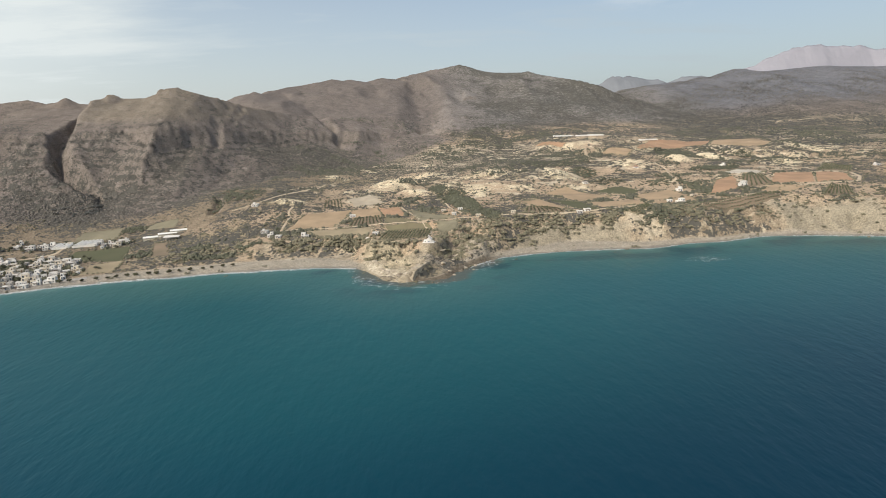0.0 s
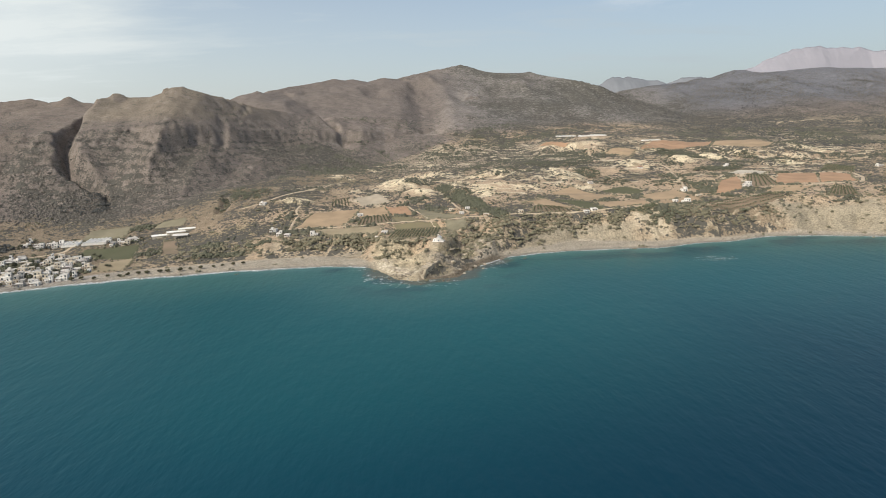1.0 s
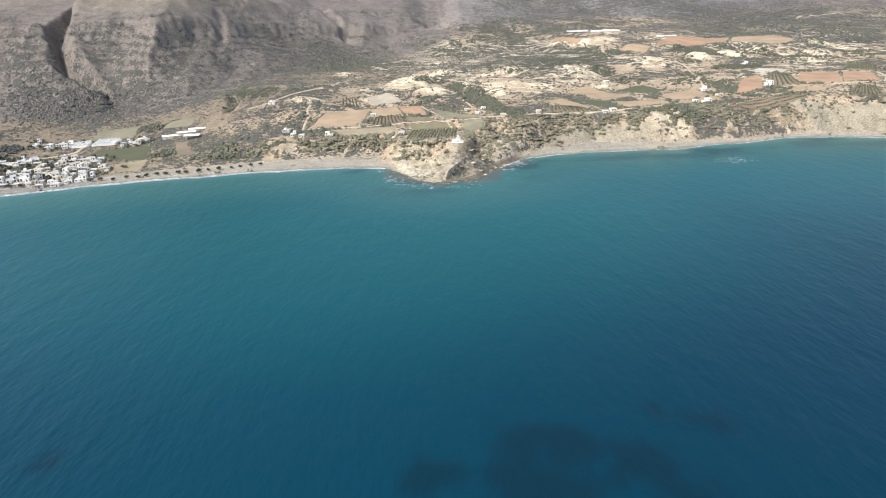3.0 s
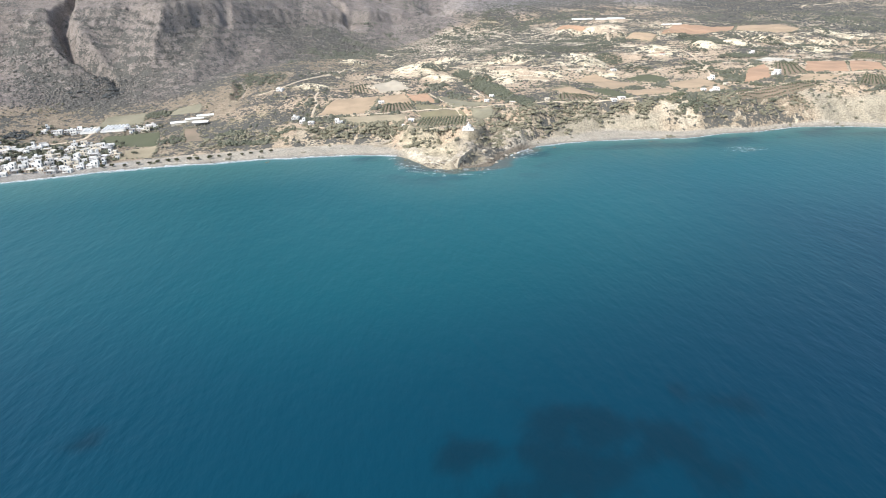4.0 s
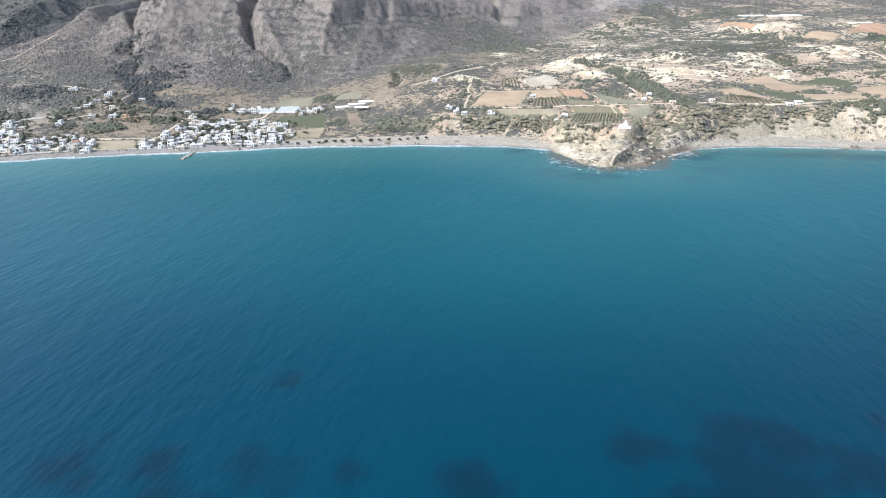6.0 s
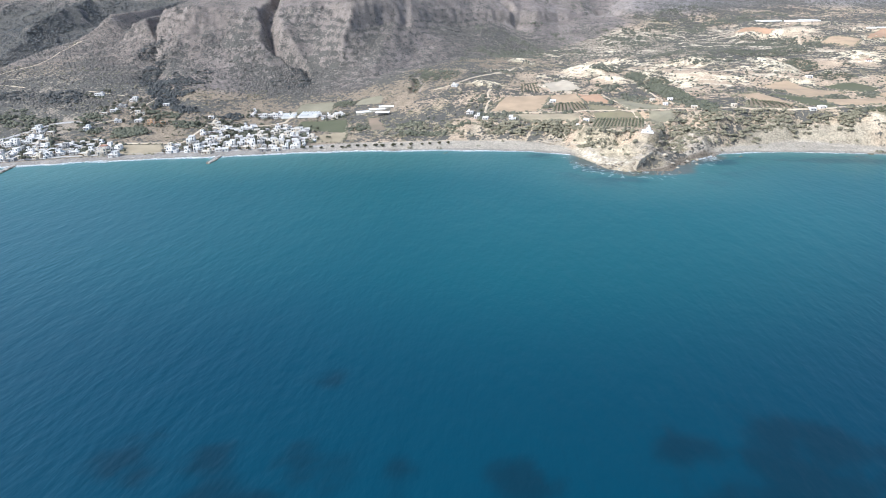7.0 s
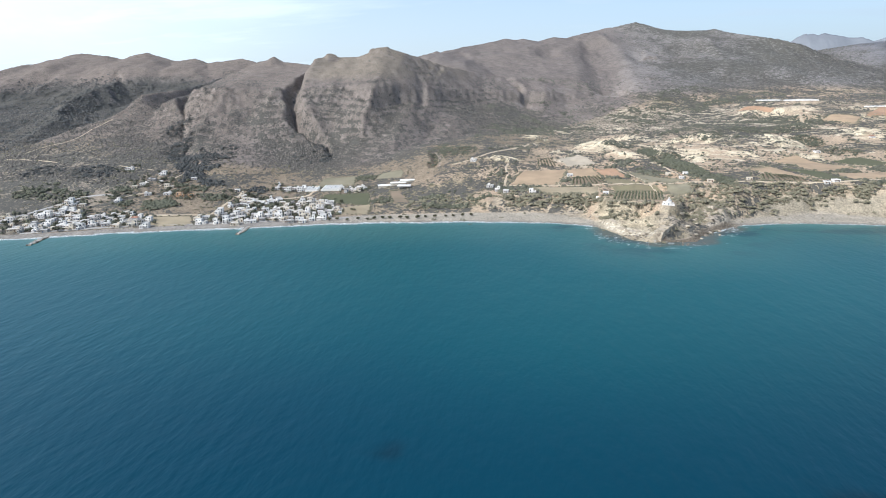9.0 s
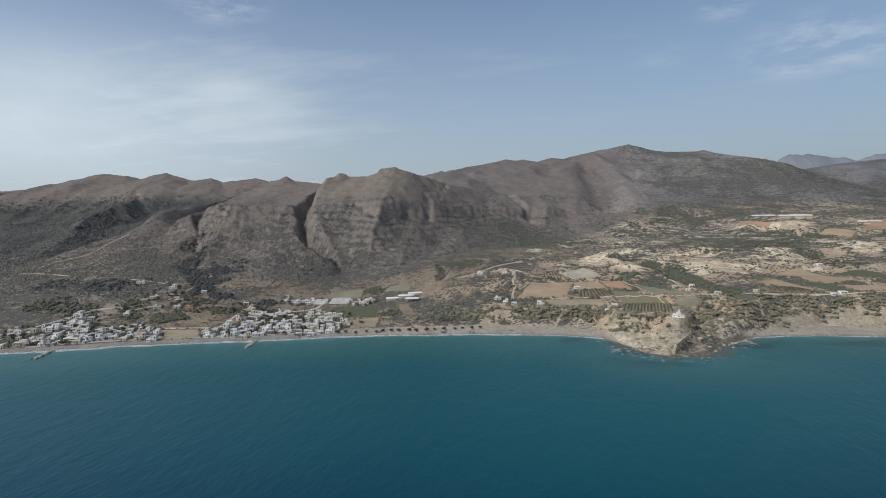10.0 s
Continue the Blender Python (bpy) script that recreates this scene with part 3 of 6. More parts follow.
def sea_material():
    m, n, l, b = material("sea_water", (0.004, 0.06, 0.12), 0.36, 0.0, 0.38)
    b.inputs["IOR"].default_value = 1.33
    at = n.new("ShaderNodeVertexColor")
    # this layer holds the depth tones and the sheen painted into the water
    at.layer_name = "depth"
    l.new(at.outputs["Color"], b.inputs["Base Color"])
    co, mp = n.new("ShaderNodeTexCoord"), n.new("ShaderNodeMapping")
    mp.inputs["Rotation"].default_value = (0, 0, radians(-8))
    mp.inputs["Scale"].default_value = (1.0, 0.42, 1.0)
    l.new(co.outputs["Object"], mp.inputs["Vector"])
    big, small = n.new("ShaderNodeTexNoise"), n.new("ShaderNodeTexNoise")
    big.inputs["Scale"].default_value, big.inputs["Detail"].default_value = 0.085, 4
    small.inputs["Scale"].default_value, small.inputs["Detail"].default_value = 0.28, 3
    l.new(mp.outputs["Vector"], big.inputs["Vector"])
    l.new(mp.outputs["Vector"], small.inputs["Vector"])
    add, bp = n.new("ShaderNodeMath"), n.new("ShaderNodeBump")
    add.operation = "MULTIPLY_ADD"
    add.inputs[1].default_value = 2.2
    l.new(big.outputs["Fac"], add.inputs[0])
    l.new(small.outputs["Fac"], add.inputs[2])
    bp.inputs["Strength"].default_value, bp.inputs["Distance"].default_value = 0.44, 0.8
    l.new(add.outputs[0], bp.inputs["Height"])
    l.new(bp.outputs["Normal"], b.inputs["Normal"])
    return m


LAND, SEA = land_material(), sea_material()


# ---- mesh helpers ----
def grid_mesh(name, X, Y, Z, mat, layer="", colours=None, flat=False):
    """A sheet of quads over rows and columns of points."""
    r, c = X.shape
    me = bpy.data.meshes.new(name)
    co = np.stack([X, Y, Z], -1).reshape(-1, 3).astype(np.float32)
    i = np.arange(r * c).reshape(r, c)
    q = np.stack([i[:-1, :-1], i[:-1, 1:], i[1:, 1:], i[1:, :-1]], -1).reshape(-1, 4).astype(np.int32)
    me.vertices.add(len(co))
    me.vertices.foreach_set("co", co.ravel())
    me.loops.add(q.size)
    me.loops.foreach_set("vertex_index", q.ravel())
    me.polygons.add(len(q))
    me.polygons.foreach_set("loop_start", np.arange(0, q.size, 4, dtype=np.int32))
    me.polygons.foreach_set("use_smooth", np.full(len(q), not flat))
    me.update(calc_edges=True)
    if layer:
        a = me.color_attributes.new(layer, "FLOAT_COLOR", "POINT")
        k = colours.reshape(r * c, -1)
        a.data.foreach_set("color", np.c_[k, np.ones((r * c, 4 - k.shape[1]))].astype(np.float32).ravel())
    me.materials.append(mat)
    return new(name, me)


def blend(base, colour, amount):
    return base + (np.array(colour) - base) * amount[..., None]


# ---- land sheet: a fan of rows and columns, finest along the shore ----
FAN = np.array((-60.0, -300.0))
_a = np.radians(np.linspace(-62, 52, 860))
_r = 835 * np.exp(np.linspace(0, math.log(5050 / 835), 600))
AA, RR = np.meshgrid(_a, _r)
GX, GY = FAN[0] + RR * np.sin(AA), FAN[1] + RR * np.cos(AA)
GZ = height(GX, GY)
GS = slope_of(GZ, (RR * (_r[1] / _r[0] - 1)), RR * (_a[1] - _a[0]))


def land_z(x, y):
    """Height of the land sheet, between its points."""
    x, y = np.asarray(x, float) - FAN[0], np.asarray(y, float) - FAN[1]
    u = np.clip((np.arctan2(x, y) - _a[0]) / (_a[1] - _a[0]), 0, len(_a) - 1.001)
    v = np.clip(np.log(np.hypot(x, y) / _r[0]) / math.log(_r[1] / _r[0]), 0, len(_r) - 1.001)
    i, j = v.astype(int), u.astype(int)
    fv, fu = v - i, u - j
    return (GZ[i, j] * (1 - fu) + GZ[i, j + 1] * fu) * (1 - fv) + (GZ[i + 1, j] * (1 - fu) + GZ[i + 1, j + 1] * fu) * fv


def ground(x, y):
    return float(land_z(x, y))


def soil_colours(x, y, z, s):
    """Colour of the bare ground, with some far haze and valley shade put in, and, as a fourth value, the share that low
    scrub covers.
    """
    d = inland(x, y)
    n1, n2, n3, n4 = fbm(x, y, 60, 5, 101), fbm(x, y, 260, 4, 111), fbm(x, y, 9, 3, 121), fbm(x, y, 24, 3, 126)
    c = np.zeros(x.shape + (3,)) + np.array((0.372, 0.295, 0.212))
    west = smooth(-260, -400, x - 1.3 * np.clip(y - 770, 0, 160))
    c = blend(c, (0.225, 0.184, 0.134), west)
    cover = 0.56 + 0.14 * west + 0.45 * n1 + 0.25 * n4
    c = blend(c, (0.252, 0.212, 0.145), smooth(0.0, 0.6, n1))
    c = blend(c, (0.37, 0.27, 0.18), 0.6 * smooth(0.1, 0.7, n2) * smooth(-200, 0, x))
    wild = smooth(-640, -730, x) * smooth(900, 820, y)
    c = blend(c, (0.25, 0.222, 0.18), 0.7 * wild)
    cover = cover + 0.02 * wild + 0.25 * wild * n2
    p = plain(x, y)
    east = smooth(650, 900, x) * smooth(1150, 1400, y)
    c = blend(c, (0.235, 0.205, 0.16), 0.8 * east)
    cover = cover + 0.22 * east
    mt = np.maximum(smooth(8, 30, z - p), stony(x, y))
    top = smooth(0.5, 0.75, z / 290 + 0.2 * n2 + 0.1 * n1)
    hill = np.zeros(c.shape) + np.array((0.18, 0.155, 0.137))
    hill = blend(hill, (0.215, 0.187, 0.164), smooth(0.1, 0.6, n4))
    hill = blend(hill, (0.158, 0.138, 0.123), 0.9 * top)
    hill = blend(hill, (0.168, 0.143, 0.122), 0.85 * smooth(-590, -720, x))
    dome = smooth(-640, -590, x) * smooth(-250, -350, x) * smooth(1500, 1400, y) * smooth(165, 190, z)
    hill = blend(hill, (0.195, 0.168, 0.132), 0.75 * dome)
    # far eastern hills: bluish haze of distance put into their colour
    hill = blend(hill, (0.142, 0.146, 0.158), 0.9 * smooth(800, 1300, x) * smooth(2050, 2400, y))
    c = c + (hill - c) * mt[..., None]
    cover = cover + mt * (0.62 + 0.28 * n1 + 0.2 * n2 - 0.42 * np.maximum(top, dome) - cover)
    woods = mt * smooth(60, 330, x) * smooth(1500, 1700, y) * smooth(1300, 1000, x)
    c = blend(c, (0.215, 0.203, 0.19), 0.85 * woods)
    cover = cover + woods * (0.76 + 0.35 * n2 + 0.2 * n1 - cover)
    rib = np.full_like(x, 1e9)
    for (ax, ay, _, _), (bx, by, _, _) in zip(SPUR[1:], SPUR[2:]):
        rib = np.minimum(rib, seg(x, y, ax, ay, bx, by)[0])
    rib = smooth(60, 15, rib + 30 * n1)
    c = blend(c, (0.33, 0.305, 0.275), 0.2 * rib)
    cover = cover * (1 - 0.15 * rib)
    # densely wooded valley side west of the ridge, its shade put into the ground colour
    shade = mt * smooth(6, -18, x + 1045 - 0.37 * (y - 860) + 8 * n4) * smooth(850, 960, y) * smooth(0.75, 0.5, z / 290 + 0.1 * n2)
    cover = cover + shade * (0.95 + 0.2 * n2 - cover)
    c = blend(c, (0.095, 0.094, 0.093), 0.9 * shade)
    rock = smooth(0.8, 1.25, s + 0.15 * n3) * smooth(15, 40, z)
    c = blend(c, (0.205, 0.177, 0.153), 0.85 * rock)
    c = blend(c, (0.16, 0.14, 0.12), 0.7 * rock * smooth(0.0, 0.5, n3 + n4))
    cover = cover * (1 - 0.5 * rock)
    # beds of rock and lines of scrub along the slopes
    lay = z / 13 + 1.3 * fbm(x, y, 130, 3, 77)
    lay = lay - np.floor(lay)
    bed = mt * smooth(1500, 1280, y)
    c = blend(c, (0.25, 0.217, 0.187), 0.5 * bed * smooth(0.26, 0.1, lay) * smooth(-0.2, 0.3, n1 + 0.5 * n4))
    cover = cover + bed * (0.24 * smooth(0.25, 0.45, lay) * smooth(0.95, 0.75, lay) * smooth(-0.3, 0.3, n2 + n4) - 0.04)
    # pale marl on the knolls of the valley and on the sea bluffs
    valley = smooth(-280, -160, x) * smooth(770, 850, y) * (1 - mt)
    heath = smooth(1120, 1200, y) * smooth(1560, 1460, y) * smooth(-160, -20, x) * smooth(440, 320, x) * (1 - mt)
    c = blend(c, (0.25, 0.222, 0.178), 0.7 * heath)
    cover = cover + valley * (0.02 + 0.35 * n2) + 0.16 * heath
    marl = 0.6 * valley * smooth(880, 940, y) * smooth(1600, 1350, y) * smooth(0.40, 0.54, 1.3 * s + 0.4 * n4 + 0.25 * n1)
    for kx, ky, ka, kb, kz in MARL:
        marl = np.maximum(marl, smooth(1.05, 0.8, np.hypot((x - kx) / ka, (y - ky) / kb) + 0.5 * n4 + 0.25 * n1 + 0.2 * n3))
    # terraces and eroded edges show as thin pale lines
    step = 0.16 * z + 1.6 * fbm(x, y, 110, 3, 161) + 0.25 * n4
    step = np.abs(step - np.floor(step) - 0.5)
    line = valley * smooth(0.13, 0.06, step) * smooth(-0.1, 0.25, fbm(x, y, 85, 3, 166)) * smooth(830, 900, y) * smooth(1700, 1400, y)
    c = blend(c, (0.52, 0.455, 0.345), 0.85 * line)
    cover = cover * (1 - 0.85 * line) + 0.3 * valley * smooth(0.2, 0.3, step) * smooth(0.42, 0.32, step)
    c = blend(c, (0.63, 0.55, 0.395), 0.95 * marl * smooth(-0.9, -0.2, n3 + n4))
    cover = cover * (1 - 0.4 * marl)
    bw, run = beach_width(x), bluff_run(x)
    t = (d - bw) / run
    on = smooth(-2, 3, d - bw) * smooth(1.15, 0.95, t) * smooth(-300, -180, x)
    c = blend(c, (0.32, 0.262, 0.187), on * smooth(-0.5, 0.4, n1 + n3 * 0.5))
    thick = smooth(85, 110, x) * smooth(290, 265, x) * smooth(0.3, 0.5, t)
    c = blend(c, (0.32, 0.262, 0.187), on * thick)
    cover = cover + on * thick * 0.1
    c = blend(c, (0.36, 0.305, 0.225), on * (1 - thick) * smooth(0.1, 0.6, n4 + n3 * 0.4))
    # brown bluff with slanting ribs of paler rock
    brown = on * smooth(318, 338, x) * smooth(492, 476, x)
    c = blend(c, (0.245, 0.197, 0.14), 0.85 * brown)
    slant = (0.75 * x + 0.8 * d) / 15 + 0.9 * n4 + 0.5 * n1
    c = blend(c, (0.44, 0.375, 0.275), 0.85 * brown * smooth(0.34, 0.16, slant - np.floor(slant)) * smooth(-0.25, 0.2, n1 + n3))
    cover = cover + 0.12 * brown
    pale = on * smooth(36, 22, np.hypot((x - 303) * 0.9, (y - 738) * 1.1) + 16 * n4 + 8 * n3)
    c = blend(c, (0.47, 0.40, 0.295), pale)
    cover = cover * (1 - 0.3 * pale)
    gravel = on * (smooth(120, 150, x) * smooth(285, 262, x) * smooth(0.5, 0.3, t + 0.2 * n1) + smooth(478, 500, x) * smooth(622, 598, x) * smooth(0.8, 0.6, t + 0.15 * n1))
    c = blend(c, (0.285, 0.25, 0.187), gravel)
    sand = smooth(3, -1, d - bw)
    c = blend(c, (0.335, 0.30, 0.24), sand)
    c = blend(c, (0.225, 0.21, 0.187), 0.9 * sand * smooth(-280, -420, x))
    c = blend(c, (0.22, 0.20, 0.17), sand * smooth(8, 2, d))
    cover = cover * (1 - gravel) * (1 - sand)
    head = smooth(-62, -45, x) * smooth(105, 85, x) * smooth(60, 40, d)
    c = blend(c, (0.385, 0.332, 0.238), head * smooth(45, 5, x))
    c = blend(c, (0.36, 0.315, 0.25), head * smooth(-4, 16, x - 0.25 * (y - 600)))
    c = blend(c, (0.375, 0.318, 0.228), 0.8 * head * smooth(0.1, 0.4, n3 + 0.5 * n4) * smooth(5, 12, d))
    c = blend(c, (0.19, 0.165, 0.112), 0.75 * head * smooth(0.1, 0.45, fbm(x - 0.6 * y, y + 0.3 * x, 15, 3, 137)) * smooth(5, 12, d))
    c = blend(c, (0.17, 0.145, 0.11), head * smooth(0.1, 0.5, n4) * 0.6 * smooth(-6, 16, x - 0.25 * (y - 600)))
    beds = d / 3.4 + 0.5 * n3 + 0.25 * n4
    beds = smooth(0.2, 0.45, beds - np.floor(beds))
    c = blend(c, (0.56, 0.50, 0.39), 0.85 * head * smooth(2, 6, d) * smooth(26, 14, d) * smooth(8, -4, x - 0.25 * (y - 600)) * beds)
    c = blend(c, (0.15, 0.125, 0.095), head * smooth(9, 4, d) * (0.3 + 0.7 * smooth(-2, 8, x - 0.25 * (y - 600))))
    cover = cover * (1 - head * smooth(16, -6, x - 0.25 * (y - 600)) * 0.75) * (1 - head * smooth(9, 4, d))
    return np.concatenate([c, np.clip(cover, 0, 0.9)[..., None]], -1)


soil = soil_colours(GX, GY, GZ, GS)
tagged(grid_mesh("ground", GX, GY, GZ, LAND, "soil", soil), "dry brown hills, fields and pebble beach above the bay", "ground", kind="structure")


# ---- sea ----
# weed beds: middle and reach
WEED = [(10, 201, 13), (-2, 193, 9), (17, 187, 13), (-37, 183, 8), (0, 169, 17), (40, 180, 16), (-15, 161, 14), (47, 163, 15), (-163, 156, 10), (-136, 155, 8), (-204, 150, 9), (-240, 145, 11), (-180, 202, 6), (-95, 158, 9), (70, 200, 10)]

def sea_sheet():
    xs = np.r_[-14000, -7000, -3500, np.arange(-1500, -330, 14.0), np.arange(-330, 200, 3.5), np.arange(200, 1501, 14.0), 3500, 7000, 14000]
    ys = np.r_[-14000, -6000, -2500, -1000, np.arange(-400, 60, 10.0), np.arange(60, 230, 3.0), np.arange(230, 540, 8.0), np.arange(540, 700, 4.0), np.arange(700, 780, 8.0), 1500, 3000]
    X, Y = np.meshgrid(xs, ys)
    d = -inland(X, Y)
    c = np.zeros(X.shape + (3,)) + np.array((0.06, 0.15, 0.14))
    c = blend(c, (0.028, 0.103, 0.098), smooth(0, 25, d))
    c = blend(c, (0.0035, 0.070, 0.079), smooth(20, 140, d))
    c = blend(c, (0.0004, 0.0415, 0.066), smooth(110, 500, d))
    # eastern deep water coloured darker, standing in for its weaker glare
    c = blend(c, (0.0002, 0.0235, 0.041), smooth(130, 420, d) * smooth(-140, 150, X))
    # darker again towards the south
    c = blend(c, (0.0004, 0.0235, 0.046), 0.55 * smooth(330, 190, Y))
    # western water coloured lighter, the sheen on that side painted in
    c = blend(c, (0.004, 0.052, 0.074), 0.55 * smooth(-230, -460, X) * smooth(60, 250, d))
    # weed and rock on the sea bed
    w = 0 * X
    edge = 0.8 * fbm(X, Y, 14, 4, 140) + 0.35 * fbm(X, Y * 0.5, 5, 2, 143)
    for px, py, pr in WEED:
        w = np.maximum(w, smooth(1.35, 0.2, np.hypot((X - px) / 1.25, Y - py) / pr + edge))
    w = np.maximum(w, smooth(0.1, 0.4, fbm(X, Y, 40, 4, 146)) * smooth(152, 135, Y) * smooth(-100, 60, Y))
    c = blend(c, (0.0012, 0.0155, 0.0265), 0.7 * w)
    shelf = smooth(-70, -50, X) * smooth(112, 95, X) * smooth(20, 12, d + 5 * fbm(X, Y, 20, 3, 152)) * smooth(665, 640, Y)
    c = blend(c, (0.075, 0.072, 0.055), 0.8 * shelf)
    near = smooth(-130, -90, X) * smooth(620, 560, X) * smooth(80, 25, d) * smooth(5, 12, d) * smooth(-0.05, 0.35, fbm(X, Y * 1.7, 34, 3, 150))
    c = blend(c, (0.012, 0.05, 0.06), 0.75 * near)
    return tagged(grid_mesh("sea", X, Y, np.zeros_like(X), SEA, "depth", c), "calm deep blue sea, turquoise along the shore", "water", kind="structure")


sea_sheet()


# ---- distant ranges ----
def far_range(line, foot, mat, seed, label):
    px, py, pz = np.array(line, float).T
    u = np.linspace(0, 1, 240)
    k = np.linspace(0, 1, len(px))
    X0, Y0, Z0 = np.interp(u, k, px), np.interp(u, k, py), np.interp(u, k, pz)
    v = np.linspace(-1, 1, 41)[:, None]
    X = X0[None] + 0 * v
    Y = Y0[None] + v * foot
    Z = Z0[None] * (1 - np.abs(v) ** 1.2) + 26 * fbm(X, Y, 180, 5, seed) * (1 - np.abs(v)) - 20 * np.abs(v)
    return tagged(grid_mesh("distant_mountain", X, Y, Z, mat), label, "mountain", kind="structure")


# haze of distance is mixed into the base colours of both ranges
HAZY = textured("hazed_far_rock", (0.305, 0.30, 0.33), (0.262, 0.264, 0.292), 0.02, 1.0, 0.5, 12, 0.004)
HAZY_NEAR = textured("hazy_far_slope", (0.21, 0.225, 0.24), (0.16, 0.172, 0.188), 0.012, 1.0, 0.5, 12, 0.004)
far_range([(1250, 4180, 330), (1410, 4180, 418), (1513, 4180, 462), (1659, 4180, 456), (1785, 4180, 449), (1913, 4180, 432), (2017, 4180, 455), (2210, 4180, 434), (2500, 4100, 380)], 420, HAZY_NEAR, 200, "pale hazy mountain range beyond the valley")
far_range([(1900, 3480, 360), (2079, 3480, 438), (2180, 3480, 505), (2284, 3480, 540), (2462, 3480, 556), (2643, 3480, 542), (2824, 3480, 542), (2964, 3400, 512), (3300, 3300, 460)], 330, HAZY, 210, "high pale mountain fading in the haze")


# ---- things: helpers ----
def raw(name, verts, faces, mat, smooth_shade=False):
    me = bpy.data.meshes.new(name)
    me.from_pydata([tuple(map(float, v)) for v in verts], [], [tuple(map(int, f)) for f in faces])
    me.materials.append(mat)
    if smooth_shade:
        me.polygons.foreach_set("use_smooth", np.ones(len(me.polygons), bool))
    return me


def many(name, verts, tris, mat):
    """A mesh from arrays of points and triangles."""
    me = bpy.data.meshes.new(name)
    me.vertices.add(len(verts))
    me.vertices.foreach_set("co", np.asarray(verts, np.float32).ravel())
    me.loops.add(tris.size)
    me.loops.foreach_set("vertex_index", tris.astype(np.int32).ravel())
    me.polygons.add(len(tris))
    me.polygons.foreach_set("loop_start", np.arange(0, tris.size, tris.shape[1], dtype=np.int32))
    me.update(calc_edges=True)
    me.materials.append(mat)
    return me


def part(name, bm, mat, parent, label=""):
    me = bpy.data.meshes.new(name)
    bm.to_mesh(me)
    bm.free()
    me.materials.append(mat)
    return child(name, me, parent, label)


def child(name, me, parent, label=""):
    ob = new(name, me)
    ob.parent = parent
    return tagged(ob, label)


def box(bm, x0, x1, y0, y1, z0, z1, bevel=0.0):
    m = Matrix.Translation(((x0 + x1) / 2, (y0 + y1) / 2, (z0 + z1) / 2)) @ Matrix.Diagonal((x1 - x0, y1 - y0, z1 - z0, 1))
    v = bmesh.ops.create_cube(bm, size=1, matrix=m)["verts"]
    if bevel:
        e = list({e for q in v for e in q.link_edges})
        bmesh.ops.bevel(bm, geom=e, offset=bevel, segments=1, affect="EDGES")
    return bm


def boxed(*dims, bevel=0.0):
    bm = bmesh.new()
    for d in dims:
        box(bm, *d, bevel=bevel)
    return bm


_t = (1 + 5 ** 0.5) / 2
ICO_V = np.array([(-1, _t, 0), (1, _t, 0), (-1, -_t, 0), (1, -_t, 0), (0, -1, _t), (0, 1, _t), (0, -1, -_t), (0, 1, -_t), (_t, 0, -1), (_t, 0, 1), (-_t, 0, -1), (-_t, 0, 1)])
ICO_V = ICO_V / np.linalg.norm(ICO_V[0])
ICO_F = np.array([(0, 11, 5), (0, 5, 1), (0, 1, 7), (0, 7, 10), (0, 10, 11), (1, 5, 9), (5, 11, 4), (11, 10, 2), (10, 7, 6), (7, 1, 8),
                  (3, 9, 4), (3, 4, 2), (3, 2, 6), (3, 6, 8), (3, 8, 9), (4, 9, 5), (2, 4, 11), (6, 2, 10), (8, 6, 7), (9, 8, 1)])


DOME = []
for _k, (_rad, _h) in enumerate(((1.0, 0.0), (0.8, 0.62))):
    DOME += [(_rad * math.cos(1.2566 * i + 0.63 * _k), _rad * math.sin(1.2566 * i + 0.63 * _k), _h) for i in range(5)]
DOME = np.array(DOME + [(0, 0, 1.0)])
DOME_F = np.array([q for i in range(5) for q in ((i, (i + 1) % 5, 5 + i), ((i + 1) % 5, 5 + (i + 1) % 5, 5 + i), (5 + i, 5 + (i + 1) % 5, 10))])
TENT = np.array([(math.cos(1.0472 * i), math.sin(1.0472 * i), 0.12) for i in range(6)] + [(0, 0, 0.95)])
TENT_F = np.array([(i, (i + 1) % 6, 6) for i in range(6)])


def clumps(pos, size, flat, rng, ragged=0.28, shape=(ICO_V, ICO_F)):
    """Many small rough lumps as one set of points and triangles."""
    n, (sv, sf) = len(pos), shape
    a = rng.uniform(0, 6.283, n)
    v = sv[None] * (1 + ragged * rng.uniform(-1, 1, (n, len(sv), 1)))
    ca, sa = np.cos(a)[:, None], np.sin(a)[:, None]
    st = rng.uniform(0.75, 1.3, n)[:, None]
    x, y = v[..., 0] * st, v[..., 1] / st
    v = np.stack([ca * x - sa * y, sa * x + ca * y, v[..., 2] * np.asarray(flat).reshape(-1, 1)], -1) * np.asarray(size).reshape(-1, 1, 1)
    v = v + np.asarray(pos)[:, None]
    f = sf[None] + len(sv) * np.arange(n)[:, None, None]
    return v.reshape(-1, 3), f.reshape(-1, 3)


def inside(x, y, poly):
    r = np.zeros(np.shape(x), bool)
    for (ax, ay), (bx, by) in zip(poly, poly[1:] + poly[:1]):
        r ^= ((ay > y) != (by > y)) & (x < (bx - ax) * (y - ay) / (by - ay + 1e-9) + ax)
    return r


